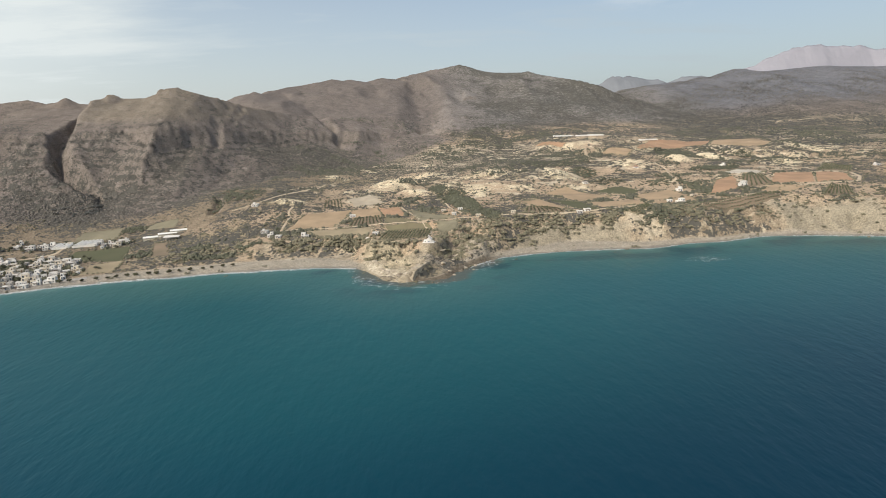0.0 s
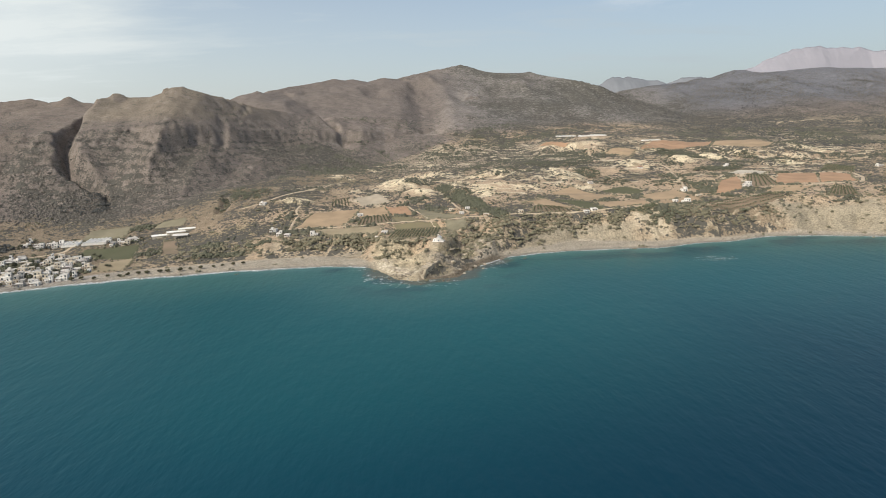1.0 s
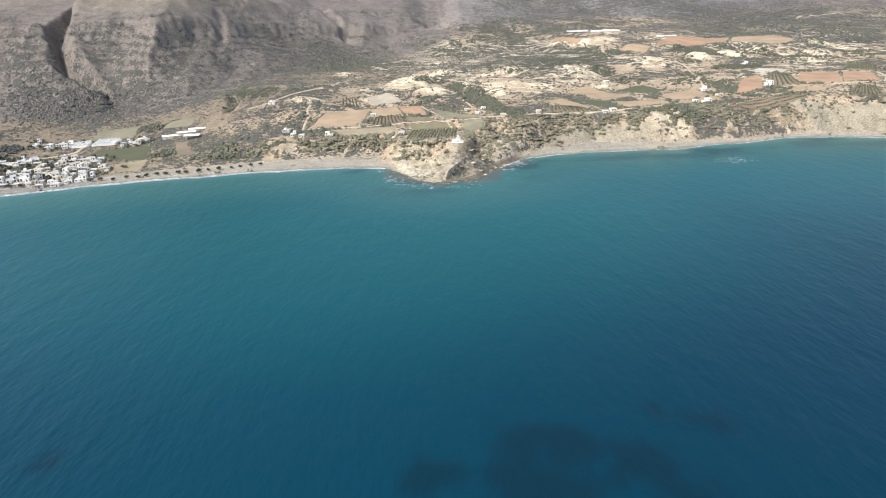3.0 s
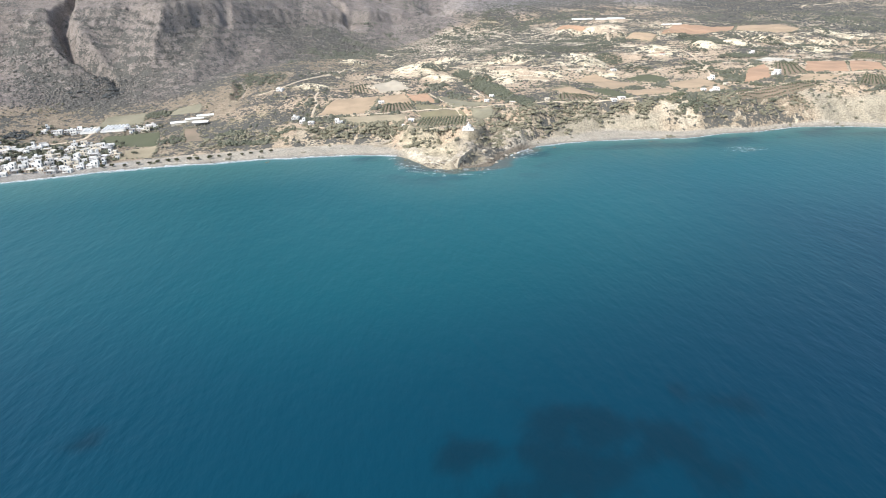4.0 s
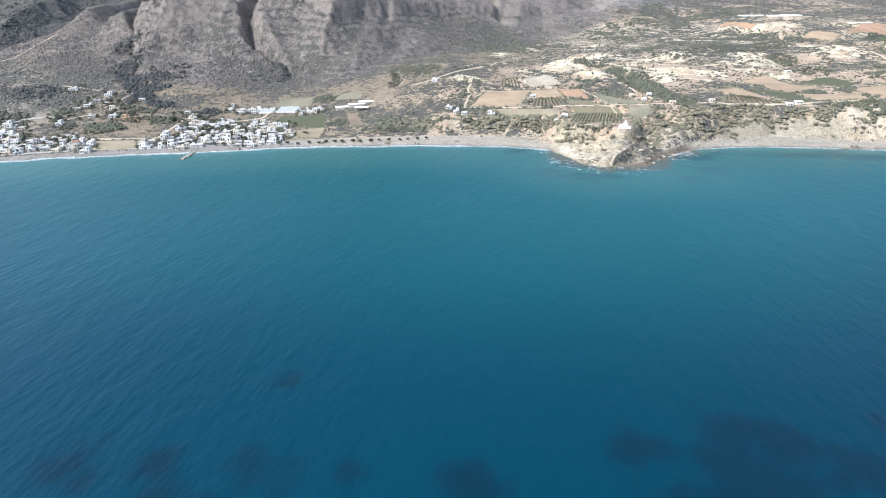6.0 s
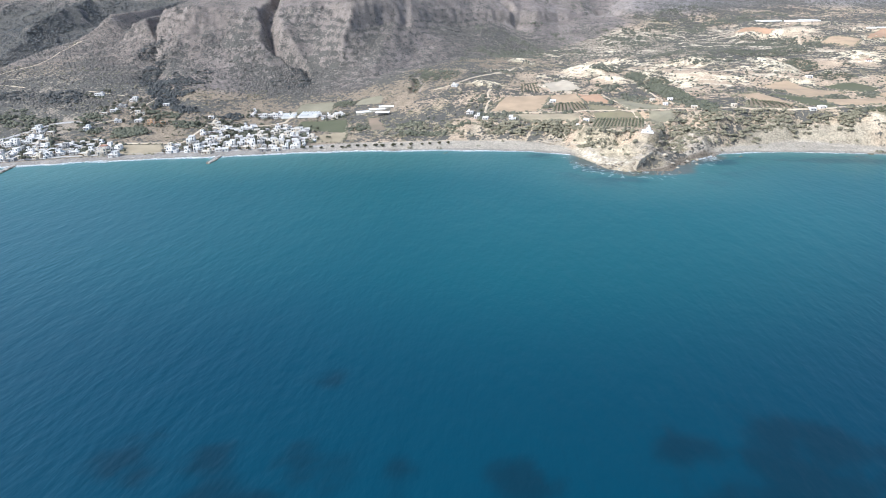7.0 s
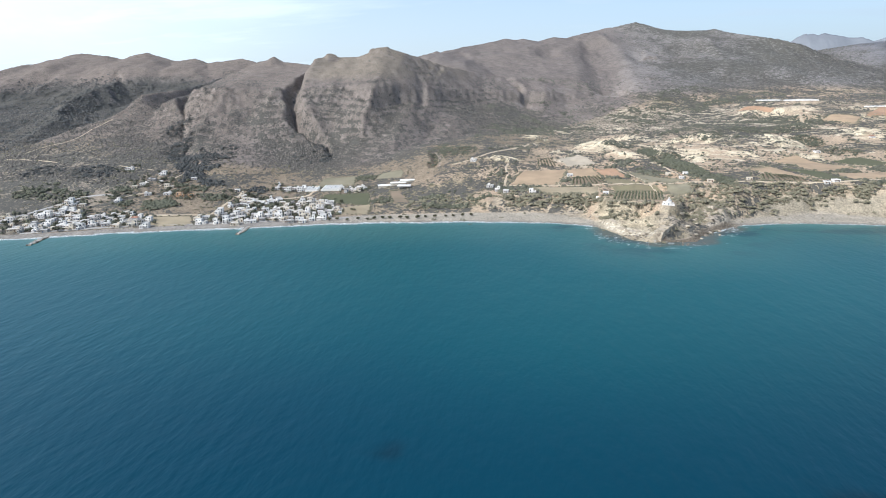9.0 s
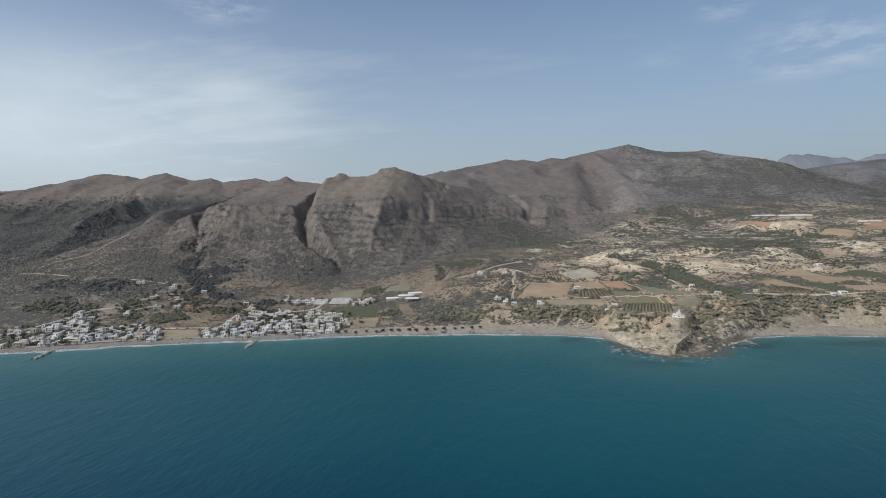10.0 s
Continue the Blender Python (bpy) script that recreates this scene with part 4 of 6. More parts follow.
# ---- materials of the things ----
def foliage(name, c1, c2):
    m, n, l, b = material(name, c1, 0.75, 0.0, 0.25)
    g, mix, co, nz = n.new("ShaderNodeNewGeometry"), n.new("ShaderNodeMix"), n.new("ShaderNodeTexCoord"), n.new("ShaderNodeTexNoise")
    mix.data_type = "RGBA"
    mix.inputs["A"].default_value, mix.inputs["B"].default_value = (*c1, 1), (*c2, 1)
    l.new(g.outputs["Random Per Island"], mix.inputs["Factor"])
    nz.inputs["Scale"].default_value, nz.inputs["Detail"].default_value, nz.inputs["Roughness"].default_value = 0.9, 6, 0.7
    l.new(co.outputs["Object"], nz.inputs["Vector"])
    bp = n.new("ShaderNodeBump")
    bp.inputs["Strength"].default_value, bp.inputs["Distance"].default_value = 0.8, 1.2
    l.new(nz.outputs["Fac"], bp.inputs["Height"])
    l.new(bp.outputs["Normal"], b.inputs["Normal"])
    hs, mr = n.new("ShaderNodeHueSaturation"), n.new("ShaderNodeMapRange")
    mr.inputs["From Min"].default_value, mr.inputs["From Max"].default_value = 0.25, 0.75
    mr.inputs["To Min"].default_value, mr.inputs["To Max"].default_value = 0.55, 1.45
    l.new(nz.outputs["Fac"], mr.inputs["Value"])
    l.new(mr.outputs["Result"], hs.inputs["Value"])
    l.new(mix.outputs["Result"], hs.inputs["Color"])
    l.new(hs.outputs["Color"], b.inputs["Base Color"])
    return m


WOOD = foliage("dark_wood_leaves", (0.05, 0.053, 0.05), (0.08, 0.081, 0.074))
SCRUB = foliage("thorny_scrub", (0.094, 0.087, 0.076), (0.15, 0.136, 0.115))
BUSH = foliage("evergreen_bush", (0.145, 0.135, 0.09), (0.205, 0.187, 0.126))
GREEN = foliage("green_leaves", (0.08, 0.085, 0.056), (0.118, 0.118, 0.08))
VALLEY = foliage("valley_bush", (0.075, 0.08, 0.055), (0.125, 0.12, 0.088))
OLIVE = foliage("olive_leaves", (0.088, 0.096, 0.056), (0.135, 0.138, 0.088))
TAMARISK = foliage("tamarisk_leaves", (0.05, 0.055, 0.028), (0.085, 0.08, 0.045))
BARK = textured("bark", (0.16, 0.12, 0.085), (0.09, 0.07, 0.05), 6, 0.95, 0.5, 0.05)
STONE = textured("shore_rock", (0.24, 0.205, 0.16), (0.12, 0.105, 0.085), 0.9, 0.9, 0.6, 0.3, 0.2)
PALEROCK = textured("pale_rock", (0.47, 0.41, 0.315), (0.32, 0.275, 0.21), 0.8, 0.9, 0.6, 0.3, 0.15)
TRACK = textured("pale_dirt_road", (0.50, 0.42, 0.31), (0.38, 0.31, 0.22), 0.5, 0.95, 0.3, 0.1, 0.06)
CONCRETE = textured("concrete", (0.38, 0.36, 0.33), (0.27, 0.26, 0.24), 1.2, 0.9, 0.3, 0.05, 0.2)
WHITE = textured("white_limewash", (0.78, 0.755, 0.705), (0.58, 0.555, 0.51), 0.8, 0.8, 0.15, 0.03, 0.15, by_object=0.16)
CREAM = textured("cream_render", (0.62, 0.55, 0.44), (0.52, 0.46, 0.36), 0.8, 0.85, 0.15, 0.03, 0.15, by_object=0.1)
OCHRE = textured("ochre_render", (0.50, 0.32, 0.18), (0.43, 0.27, 0.15), 0.8, 0.85, 0.15, 0.03, 0.15)
ROOFTOP = textured("roof_screed", (0.60, 0.58, 0.54), (0.42, 0.40, 0.37), 0.6, 0.9, 0.2, 0.03, 0.12, by_object=0.15)
TERRACOTTA = textured("clay_tiles", (0.32, 0.18, 0.12), (0.25, 0.14, 0.1), 2.0, 0.85, 0.5, 0.08, 0.3)
SHUTTER = textured("painted_shutter", (0.06, 0.10, 0.16), (0.05, 0.08, 0.12), 3, 0.6, 0.2, 0.01)
BROWNWOOD = textured("brown_wood", (0.14, 0.08, 0.045), (0.10, 0.06, 0.035), 3, 0.6, 0.2, 0.01)
PLASTIC = textured("greenhouse_sheeting", (0.80, 0.79, 0.74), (0.66, 0.64, 0.58), 0.7, 0.45, 0.2, 0.05, 0.1, 0.5)
STEEL = material("galvanised_steel", (0.5, 0.5, 0.5), 0.4, 1.0)[0]
GLASS = material("dark_window_glass", (0.05, 0.06, 0.07), 0.08, 0.0, 0.6)[0]
FOAM = textured("sea_foam", (0.75, 0.78, 0.78), (0.5, 0.56, 0.57), 1.5, 0.7, 0.2, 0.05)


# ---- fields ----
def field_material(name, c1, c2, furrow=0.0, angle=0.0):
    m = textured(name, c1, tuple(0.8 * v for v in c2), 0.25, 0.95, 0.5, 0.4, 0.035)
    return m


RED = field_material("red_soil", (0.405, 0.258, 0.162), (0.36, 0.24, 0.155))
TANSOIL = field_material("tan_soil", (0.395, 0.292, 0.188), (0.355, 0.268, 0.175))
BROWNSOIL = field_material("brown_soil", (0.245, 0.185, 0.132), (0.215, 0.175, 0.122))
STUBBLE = field_material("dry_stubble", (0.34, 0.285, 0.19), (0.30, 0.25, 0.165))
PALEFIELD = field_material("pale_dry_grass", (0.25, 0.225, 0.155), (0.21, 0.192, 0.132))
CROP = field_material("green_crop", (0.185, 0.17, 0.10), (0.225, 0.19, 0.125))
DARKCROP = field_material("dark_crop", (0.085, 0.092, 0.052), (0.125, 0.125, 0.075))
PALETAN = field_material("pale_marl_soil", (0.45, 0.39, 0.295), (0.40, 0.345, 0.26))
WHITESOIL = field_material("bare_white_ground", (0.55, 0.50, 0.42), (0.46, 0.42, 0.34))
FIELDS = [
    (TANSOIL, [(-166, 784), (-149, 848), (-80, 867), (-97, 775)], "ploughed tan field beside the coast road"),
    (TANSOIL, [(-79, 819), (-85, 861), (-45, 870), (-37, 818)], "pinkish tan field by a farmhouse"),
    (RED, [(-37, 818), (-45, 866), (-11, 858), (-6, 796)], "ploughed red earth field"),
    (BROWNSOIL, [(-80, 768), (-76, 811), (-41, 819), (-33, 767)], "brown orchard ground"),
    (CROP, [(-30, 766), (-34, 805), (-8, 785), (8, 758)], "dull green field above the coast road"),
    (PALEFIELD, [(10, 757), (0, 837), (21, 806), (64, 754)], "brown fallow field dotted with bushes"),
    (CROP, [(-29, 727), (-36, 754), (18, 749), (30, 731)], "green field between the road and the orchard"),
    (STUBBLE, [(-37, 668), (-27, 721), (29, 725), (21, 673)], "tan orchard ground behind the chapel"),
    (STUBBLE, [(-111, 726), (-139, 764), (-44, 753), (-44, 717)], "brown strip of bare ground below the coast road"),
    (PALEFIELD, [(34, 700), (34, 742), (62, 740), (60, 706)], "dry brown field by the chapel track"),
    (PALETAN, [(-79, 879), (-96, 919), (-65, 953), (-32, 889)], "pale cream field on a low rise"),
    (TANSOIL, [(183, 784), (158, 831), (190, 844), (216, 763)], "orange tan field above the coast road"),
    (BROWNSOIL, [(150, 753), (163, 796), (193, 782), (205, 757)], "brown orchard ground by the road"),
    (DARKCROP, [(224, 762), (203, 843), (244, 813), (253, 755)], "dark green crop field"),
    (TANSOIL, [(247, 818), (217, 911), (258, 938), (311, 869)], "large tan field"),
    (TANSOIL, [(257, 763), (250, 813), (332, 827), (323, 780)], "reddish tan field near the farm houses"),
    (DARKCROP, [(337, 867), (300, 919), (356, 958), (363, 896)], "dark green square of crops"),
    (TANSOIL, [(337, 796), (338, 856), (399, 875), (408, 823)], "tan field below a white house"),
    (TANSOIL, [(334, 768), (336, 791), (406, 819), (398, 780)], "tan field near the farm houses"),
    (RED, [(511, 1283), (609, 1432), (795, 1483), (710, 1342)], "long red field below the mountain"),
    (TANSOIL, [(708, 1333), (796, 1480), (944, 1399), (772, 1216)], "reddish field below the mountain"),
    (RED, [(315, 1421), (336, 1428), (385, 1389), (374, 1381)], "red field near the greenhouses"),
    (TANSOIL, [(428, 1279), (455, 1298), (507, 1278), (466, 1217)], "reddish tan field below the greenhouses"),
    (RED, [(546, 853), (606, 934), (674, 937), (614, 846)], "large red field with a pale track"),
    (RED, [(615, 845), (676, 936), (712, 910), (674, 844)], "red field inside the road bend"),
    (TANSOIL, [(497, 803), (545, 845), (595, 825), (529, 789)], "tan red field above the bluff"),
    (RED, [(429, 813), (492, 909), (537, 931), (489, 837)], "reddish field beside a white house"),
    (WHITESOIL, [(548, 987), (592, 1021), (611, 963), (577, 928)], "bare whitish levelled ground"),
    (BROWNSOIL, [(488, 837), (550, 928), (577, 924), (553, 850)], "brown orchard ground by a white house"),
    (BROWNSOIL, [(390, 746), (387, 765), (516, 799), (518, 778)], "brown orchard strip along the cliff top"),
    (STUBBLE, [(293, 732), (273, 736), (322, 776), (326, 761)], "tan vineyard ground above the bluff"),
    (BROWNSOIL, [(699, 960), (782, 1051), (786, 992), (741, 936)], "brown orchard ground in the valley"),
    (BROWNSOIL, [(561, 760), (615, 819), (632, 806), (596, 748)], "brown orchard ground near the cliff edge"),
    (STUBBLE, [(-571, 577), (-596, 610), (-546, 623), (-525, 589)], "dry yellow field between the houses"),
    (PALEFIELD, [(-463, 818), (-464, 856), (-415, 873), (-403, 826)], "pale dry grass field at the foot of the slope"),
    (PALEFIELD, [(-378, 851), (-372, 876), (-338, 881), (-334, 848)], "pale grey fallow field"),
    (DARKCROP, [(-430, 733), (-433, 771), (-364, 785), (-343, 707)], "dark green grove ground"),
    (STUBBLE, [(-366, 659), (-374, 697), (-342, 717), (-332, 666)], "dry yellow stubble field by the village"),
    (BROWNSOIL, [(-315, 720), (-338, 786), (-318, 782), (-293, 719)], "brown bare field above the beach"),
]



def field(mat, corners, label, lift=0.45):
    a, b, c, d = [np.array(q, float) for q in corners]
    n = 26
    u, v = np.meshgrid(np.linspace(0, 1, n), np.linspace(0, 1, n))
    u, v = u[..., None], v[..., None]
    P = (a * (1 - u) + b * u) * (1 - v) + (d * (1 - u) + c * u) * v
    edge = np.minimum(np.minimum(u, 1 - u), np.minimum(v, 1 - v))[..., 0]
    X = P[..., 0] + 2.6 * fbm(P[..., 0], P[..., 1], 16, 3, 300)
    Y = P[..., 1] + 2.6 * fbm(P[..., 0], P[..., 1], 16, 3, 310)
    Z = land_z(X, Y) + np.where(edge > 0.01, lift, -0.5)
    return tagged(grid_mesh("field", X, Y, Z, mat), label, "field", "fields of the coastal plain", kind="structure")


for _m, _c, _l in FIELDS:
    field(_m, _c, _l)
FIELD_POLYS = [c for _, c, _ in FIELDS]


# ---- roads ----
def ribbon(name, line, width, mat, label, lift=0.4):
    p = np.array(line, float)
    seglen = np.r_[0, np.cumsum(np.hypot(*np.diff(p, axis=0).T))]
    s = np.linspace(0, seglen[-1], max(8, int(seglen[-1] / 4)))
    # rounded corners
    px, py = np.interp(s, seglen, p[:, 0]), np.interp(s, seglen, p[:, 1])
    for _ in range(6):
        px[1:-1] = (px[:-2] + 2 * px[1:-1] + px[2:]) / 4
        py[1:-1] = (py[:-2] + 2 * py[1:-1] + py[2:]) / 4
    tx, ty = np.gradient(px), np.gradient(py)
    k = np.hypot(tx, ty)
    nx, ny = -ty / k, tx / k
    w = np.array([-0.62, -0.5, -0.2, 0.2, 0.5, 0.62])[:, None] * width * (1 + 0.15 * fbm(px, py, 18, 2, 320))
    X, Y = px + nx * w, py + ny * w
    Z = land_z(X, Y)
    Z[1:5] = Z[1:5] * 0.5 + Z[1:5].mean(0) * 0.5 + lift
    Z[[0, 5]] -= 0.6
    return tagged(grid_mesh(name, X, Y, Z, mat), label, "road", kind="structure")


ROADS = [
    (COAST_ROAD, 3.6, TRACK, "pale coast road along the edge of the plain"),
    ([(18, 750), (25, 723), (27, 704), (24, 691), (20, 679)], 3.2, TRACK, "pale dirt track to the chapel"),
    ([(-760, 571), (-747, 599), (-735, 631), (-724, 657), (-704, 669), (-683, 665), (-668, 654)], 5.0, CONCRETE, "pale grey road climbing behind the village"),
    ([(-256, 863), (-231, 872), (-216, 898), (-201, 926), (-175, 956), (-157, 979), (-130, 1075)], 3.0, TRACK, "pale dirt track up a low rise"),
    ([(-169, 773), (-170, 810), (-167, 833), (-174, 854), (-170, 873)], 3.0, TRACK, "pale track beside the tan field"),
    ([(-613, 611), (-575, 621), (-526, 634), (-533, 672), (-542, 725), (-514, 721), (-485, 731), (-455, 757), (-444, 795)], 4.2, TRACK, "pale village road"),
    ([(389, 756), (489, 798), (527, 812), (570, 827), (615, 841), (644, 833), (675, 838), (708, 876), (723, 915), (720, 942), (687, 942)], 4.6, TRACK, "pale road bend through red fields"),
    ([(486, 1132), (489, 1075), (443, 944), (420, 881)], 3.4, TRACK, "pale track between fields"),
    ([(412, 1331), (402, 1288), (398, 1226), (405, 1159)], 4.0, TRACK, "whitish winding track in the valley"),
    ([(-11, 858), (5, 800), (15, 759)], 2.2, TRACK, "thin pale path between the fields"),
    ([(-97, 771), (-92, 806), (-82, 832)], 2.6, TRACK, "pale drive of a farmhouse"),
    ([(53, 882), (56, 840), (61, 803), (71, 776)], 2.6, TRACK, "pale track past the houses in the valley"),
    ([(-995, 840), (-986, 874), (-970, 895), (-963, 941), (-960, 969), (-951, 1005)], 1.8, TRACK, "pale grey track along the bare ridge"),
    ([(1207, 1842), (1321, 1937), (1422, 1964)], 6, TRACK, "pale cutting on the far hillside"),
    ([(-1001, 809), (-938, 801), (-890, 794)], 1.8, TRACK, "pale path on the slope above the village"),
    ([(-764, 777), (-728, 773), (-701, 772)], 1.8, TRACK, "pale terrace path on the hill"),
    ([(-653, 712), (-654, 753), (-668, 817), (-672, 848)], 1.8, TRACK, "pale path climbing the gully"),
    ([(-673, 663), (-665, 679), (-645, 690)], 1.8, TRACK, "pale drive to the hill houses"),
    ([(-700, 528), (-640, 556), (-560, 584), (-500, 602), (-455, 612), (-400, 630), (-350, 646)], 4.0, CONCRETE, "pale seafront promenade"),
]
for _line, _width, _m, _lab in ROADS:
    ribbon("road", _line, _width, _m, _lab)


def clear_of(x, y):
    """Where scrub may grow: off the fields and roads."""
    ok = np.ones(np.shape(x), bool)
    for c in FIELD_POLYS:
        ok &= ~inside(x, y, c)
    for line, w, _, _ in ROADS:
        for a, b in zip(line, line[1:]):
            ok &= seg(x, y, *a, *b)[0] > w * 0.8
    return ok


# ---- houses ----
def window_meshes(w, h):
    t = 0.12
    f = boxed((-w / 2 - t, -w / 2, -0.1, 0.06, 0, h), (w / 2, w / 2 + t, -0.1, 0.06, 0, h), (-w / 2 - t, w / 2 + t, -0.1, 0.06, h, h + t), (-w / 2 - t - 0.05, w / 2 + t + 0.05, -0.16, 0.06, -t, 0))
    fm = bpy.data.meshes.new("window")
    f.to_mesh(fm)
    f.free()
    fm.materials.append(WHITE)
    g = boxed((-w / 2, w / 2, -0.04, 0.02, 0, h))
    gm = bpy.data.meshes.new("pane")
    g.to_mesh(gm)
    g.free()
    gm.materials.append(GLASS)
    return fm, gm


WIN, WIN_WIDE = window_meshes(1.0, 1.25), window_meshes(1.5, 2.1)


def add_window(house, kind, x, y, z, turn):
    ob = child("window", kind[0], house)
    ob.matrix_basis = pose(x, y, z, 0, 0, turn)
    child("pane", kind[1], ob)


def make_house(w, storeys, style):
    """A stepped block house with flat roofs or a tiled one; front towards -y."""
    rng = random.Random(w * 31 + storeys * 7 + len(style))
    f, dep = 2.8, min(w, 8.0) * rng.uniform(0.8, 1.05)
    h = f * storeys
    wall = {"white": WHITE, "cream": CREAM, "ochre": OCHRE, "bare": CONCRETE, "tiled": WHITE}[style]
    e = new("house")
    x, y = w / 2, dep / 2
    # the top storey stands back on part of the block and leaves a roof terrace
    stepped = storeys > 1 and style != "tiled"
    side = rng.choice((-1, 1))
    t0, t1 = (-x, x)
    if stepped:
        cut = w * rng.uniform(0.3, 0.5)
        t0, t1 = (-x + cut, x) if side > 0 else (-x, x - cut)
    low = h - f if stepped else h
    bm = boxed((-x, x, -y, y, -4, low), bevel=0.06)
    if stepped:
        box(bm, t0, t1, -y * 0.7, y, low - 0.1, h, 0.06)
        box(bm, -x, -x + w * 0.55, -y - 1.6, -y + 0.1, -4, f * (storeys - 1) - 0.05, 0.06)
    part("wall", bm, wall, e)
    if style == "tiled":
        bm = bmesh.new()
        o = 0.4
        q = [bm.verts.new(v) for v in ((-x - o, -y - o, h), (x + o, -y - o, h), (x + o, y + o, h), (-x - o, y + o, h), (-x * 0.55, 0, h + 1.7), (x * 0.55, 0, h + 1.7))]
        for k in ((0, 1, 5, 4), (1, 2, 5), (2, 3, 4, 5), (3, 0, 4), (3, 2, 1, 0)):
            bm.faces.new([q[i] for i in k])
        part("roof", bm, TERRACOTTA, e, "red clay tile roof")
    else:
        def deck(a, b, c, d, z):
            part("roof", boxed((a + 0.25, b - 0.25, c + 0.25, d - 0.25, z - 0.1, z + 0.06)), ROOFTOP, e, "flat grey-white screed roof")
            part("parapet", boxed((a - 0.06, b + 0.06, c - 0.06, c + 0.18, z + 0.003, z + 0.5), (a - 0.06, b + 0.06, d - 0.18, d + 0.06, z + 0.003, z + 0.5),
                                  (a - 0.06, a + 0.18, c + 0.18, d - 0.18, z + 0.003, z + 0.5), (b - 0.18, b + 0.06, c + 0.18, d - 0.18, z + 0.003, z + 0.5)), wall, e)
        deck(t0, t1, -y * 0.7 if stepped else -y, y, h)
        if stepped:
            deck(*((-x, t0 - 0.08) if side > 0 else (t1 + 0.08, x)), -y, y, low)
        elif w > 8:
            sx = side * x * 0.45
            part("stair_hut", boxed((sx - 1.3, sx + 1.3, y * 0.1, y * 0.85, h + 0.07, h + 2.2), bevel=0.05), wall, e)
        if w > 6:
            inner = -y - (1.62 if stepped else 0.0)
            # one comb of timber: the front beam with seven rafters
            ring = [(-x - 0.1, -y - 3.7), (0.2 * x + 0.1, -y - 3.7), (0.2 * x + 0.1, -y - 3.5)]
            for k in range(6, -1, -1):
                px = -x + (x * 1.2) * k / 6
                ring += [(px + 0.07, -y - 3.5), (px + 0.07, inner), (px - 0.07, inner), (px - 0.07, -y - 3.5)]
            ring.append((-x - 0.1, -y - 3.5))
            bm = bmesh.new()
            face = bm.faces.new([bm.verts.new((u, v, 2.4)) for u, v in ring])
            up = bmesh.ops.extrude_face_region(bm, geom=[face])
            bmesh.ops.translate(bm, verts=[v for v in up["geom"] if isinstance(v, bmesh.types.BMVert)], vec=(0, 0, 0.2))
            bmesh.ops.recalc_face_normals(bm, faces=bm.faces)
            pergola = part("pergola", bm, BROWNWOOD, e, "brown timber pergola")
            for px in (-x + 0.1, 0.2 * x - 0.1):
                part("post", boxed((px - 0.09, px + 0.09, -y - 3.69, -y - 3.51, -0.3, 2.4)), BROWNWOOD, pergola)
    cols = max(2, int(w / 3.0))
    for k in range(storeys):
        top = stepped and k == storeys - 1
        for i in range(cols):
            cx = -x + w * (i + 0.5) / cols
            if top and not t0 + 0.8 < cx < t1 - 0.8:
                continue
            fy = -y * 0.7 if top else -y - 1.6 if stepped and cx < -x + w * 0.55 - 0.8 else -y
            if k == 0 and i == cols // 2:
                part("door", boxed((cx - 0.55, cx + 0.55, fy - 0.06, fy + 0.05, 0, 2.15), bevel=0.02), SHUTTER if style != "cream" else BROWNWOOD, e, "painted wooden door")
            else:
                add_window(e, WIN_WIDE if k and i % 2 == 0 else WIN, cx, fy, k * f + (0.15 if k and i % 2 == 0 else 0.95), 0)
        for sx, turn in ((t0 if top else -x, -90), (t1 if top else x, 90)):
            add_window(e, WIN, sx, y * 0.2, k * f + 0.95, turn)
        if k and w > 6 and not top:
            z, x0 = k * f, -x + w * 0.58
            part("balcony", boxed((x0, x, -y - 1.5, -y + 0.05, z - 0.18, z)), wall, e)
            bm = boxed((x0, x, -y - 1.5, -y - 1.44, z + 0.92, z + 1.0))
            n = max(3, int((x - x0) / 0.5))
            for q in range(n + 1):
                px = x0 + 0.03 + (x - x0 - 0.06) * q / n
                box(bm, px - 0.02, px + 0.02, -y - 1.49, -y - 1.45, z, z + 0.95)
            part("railing", bm, SHUTTER, e)
    return e


# places, width and storeys
WEST = [(-751, 563, 14, 2), (-737, 572, 10, 2), (-713, 536, 16, 1), (-701, 545, 10, 2), (-704, 557, 12, 2), (-677, 538, 10, 1), (-720, 586, 14, 3), (-708, 597, 10, 2), (-716, 610, 10, 1), (-717, 627, 9, 2),
        (-694, 592, 10, 1), (-672, 573, 14, 1), (-671, 558, 10, 1), (-650, 562, 9, 1), (-638, 567, 9, 2), (-648, 584, 10, 3), (-624, 571, 10, 1), (-636, 592, 8, 1), (-626, 600, 8, 1), (-589, 572, 9, 3), (-600, 590, 8, 2), (-574, 572, 10, 2)]
HILL = [(-677, 714, 11, 1), (-678, 733, 11, 1), (-679, 761, 10, 2), (-661, 728, 6, 1), (-639, 715, 12, 2), (-625, 691, 10, 1), (-606, 691, 9, 2), (-594, 697, 7, 1), (-630, 762, 8, 1), (-670, 650, 7, 2),
        (-682, 700, 8, 1), (-648, 681, 9, 1), (-552, 745, 7, 1), (-737, 765, 12, 1)]
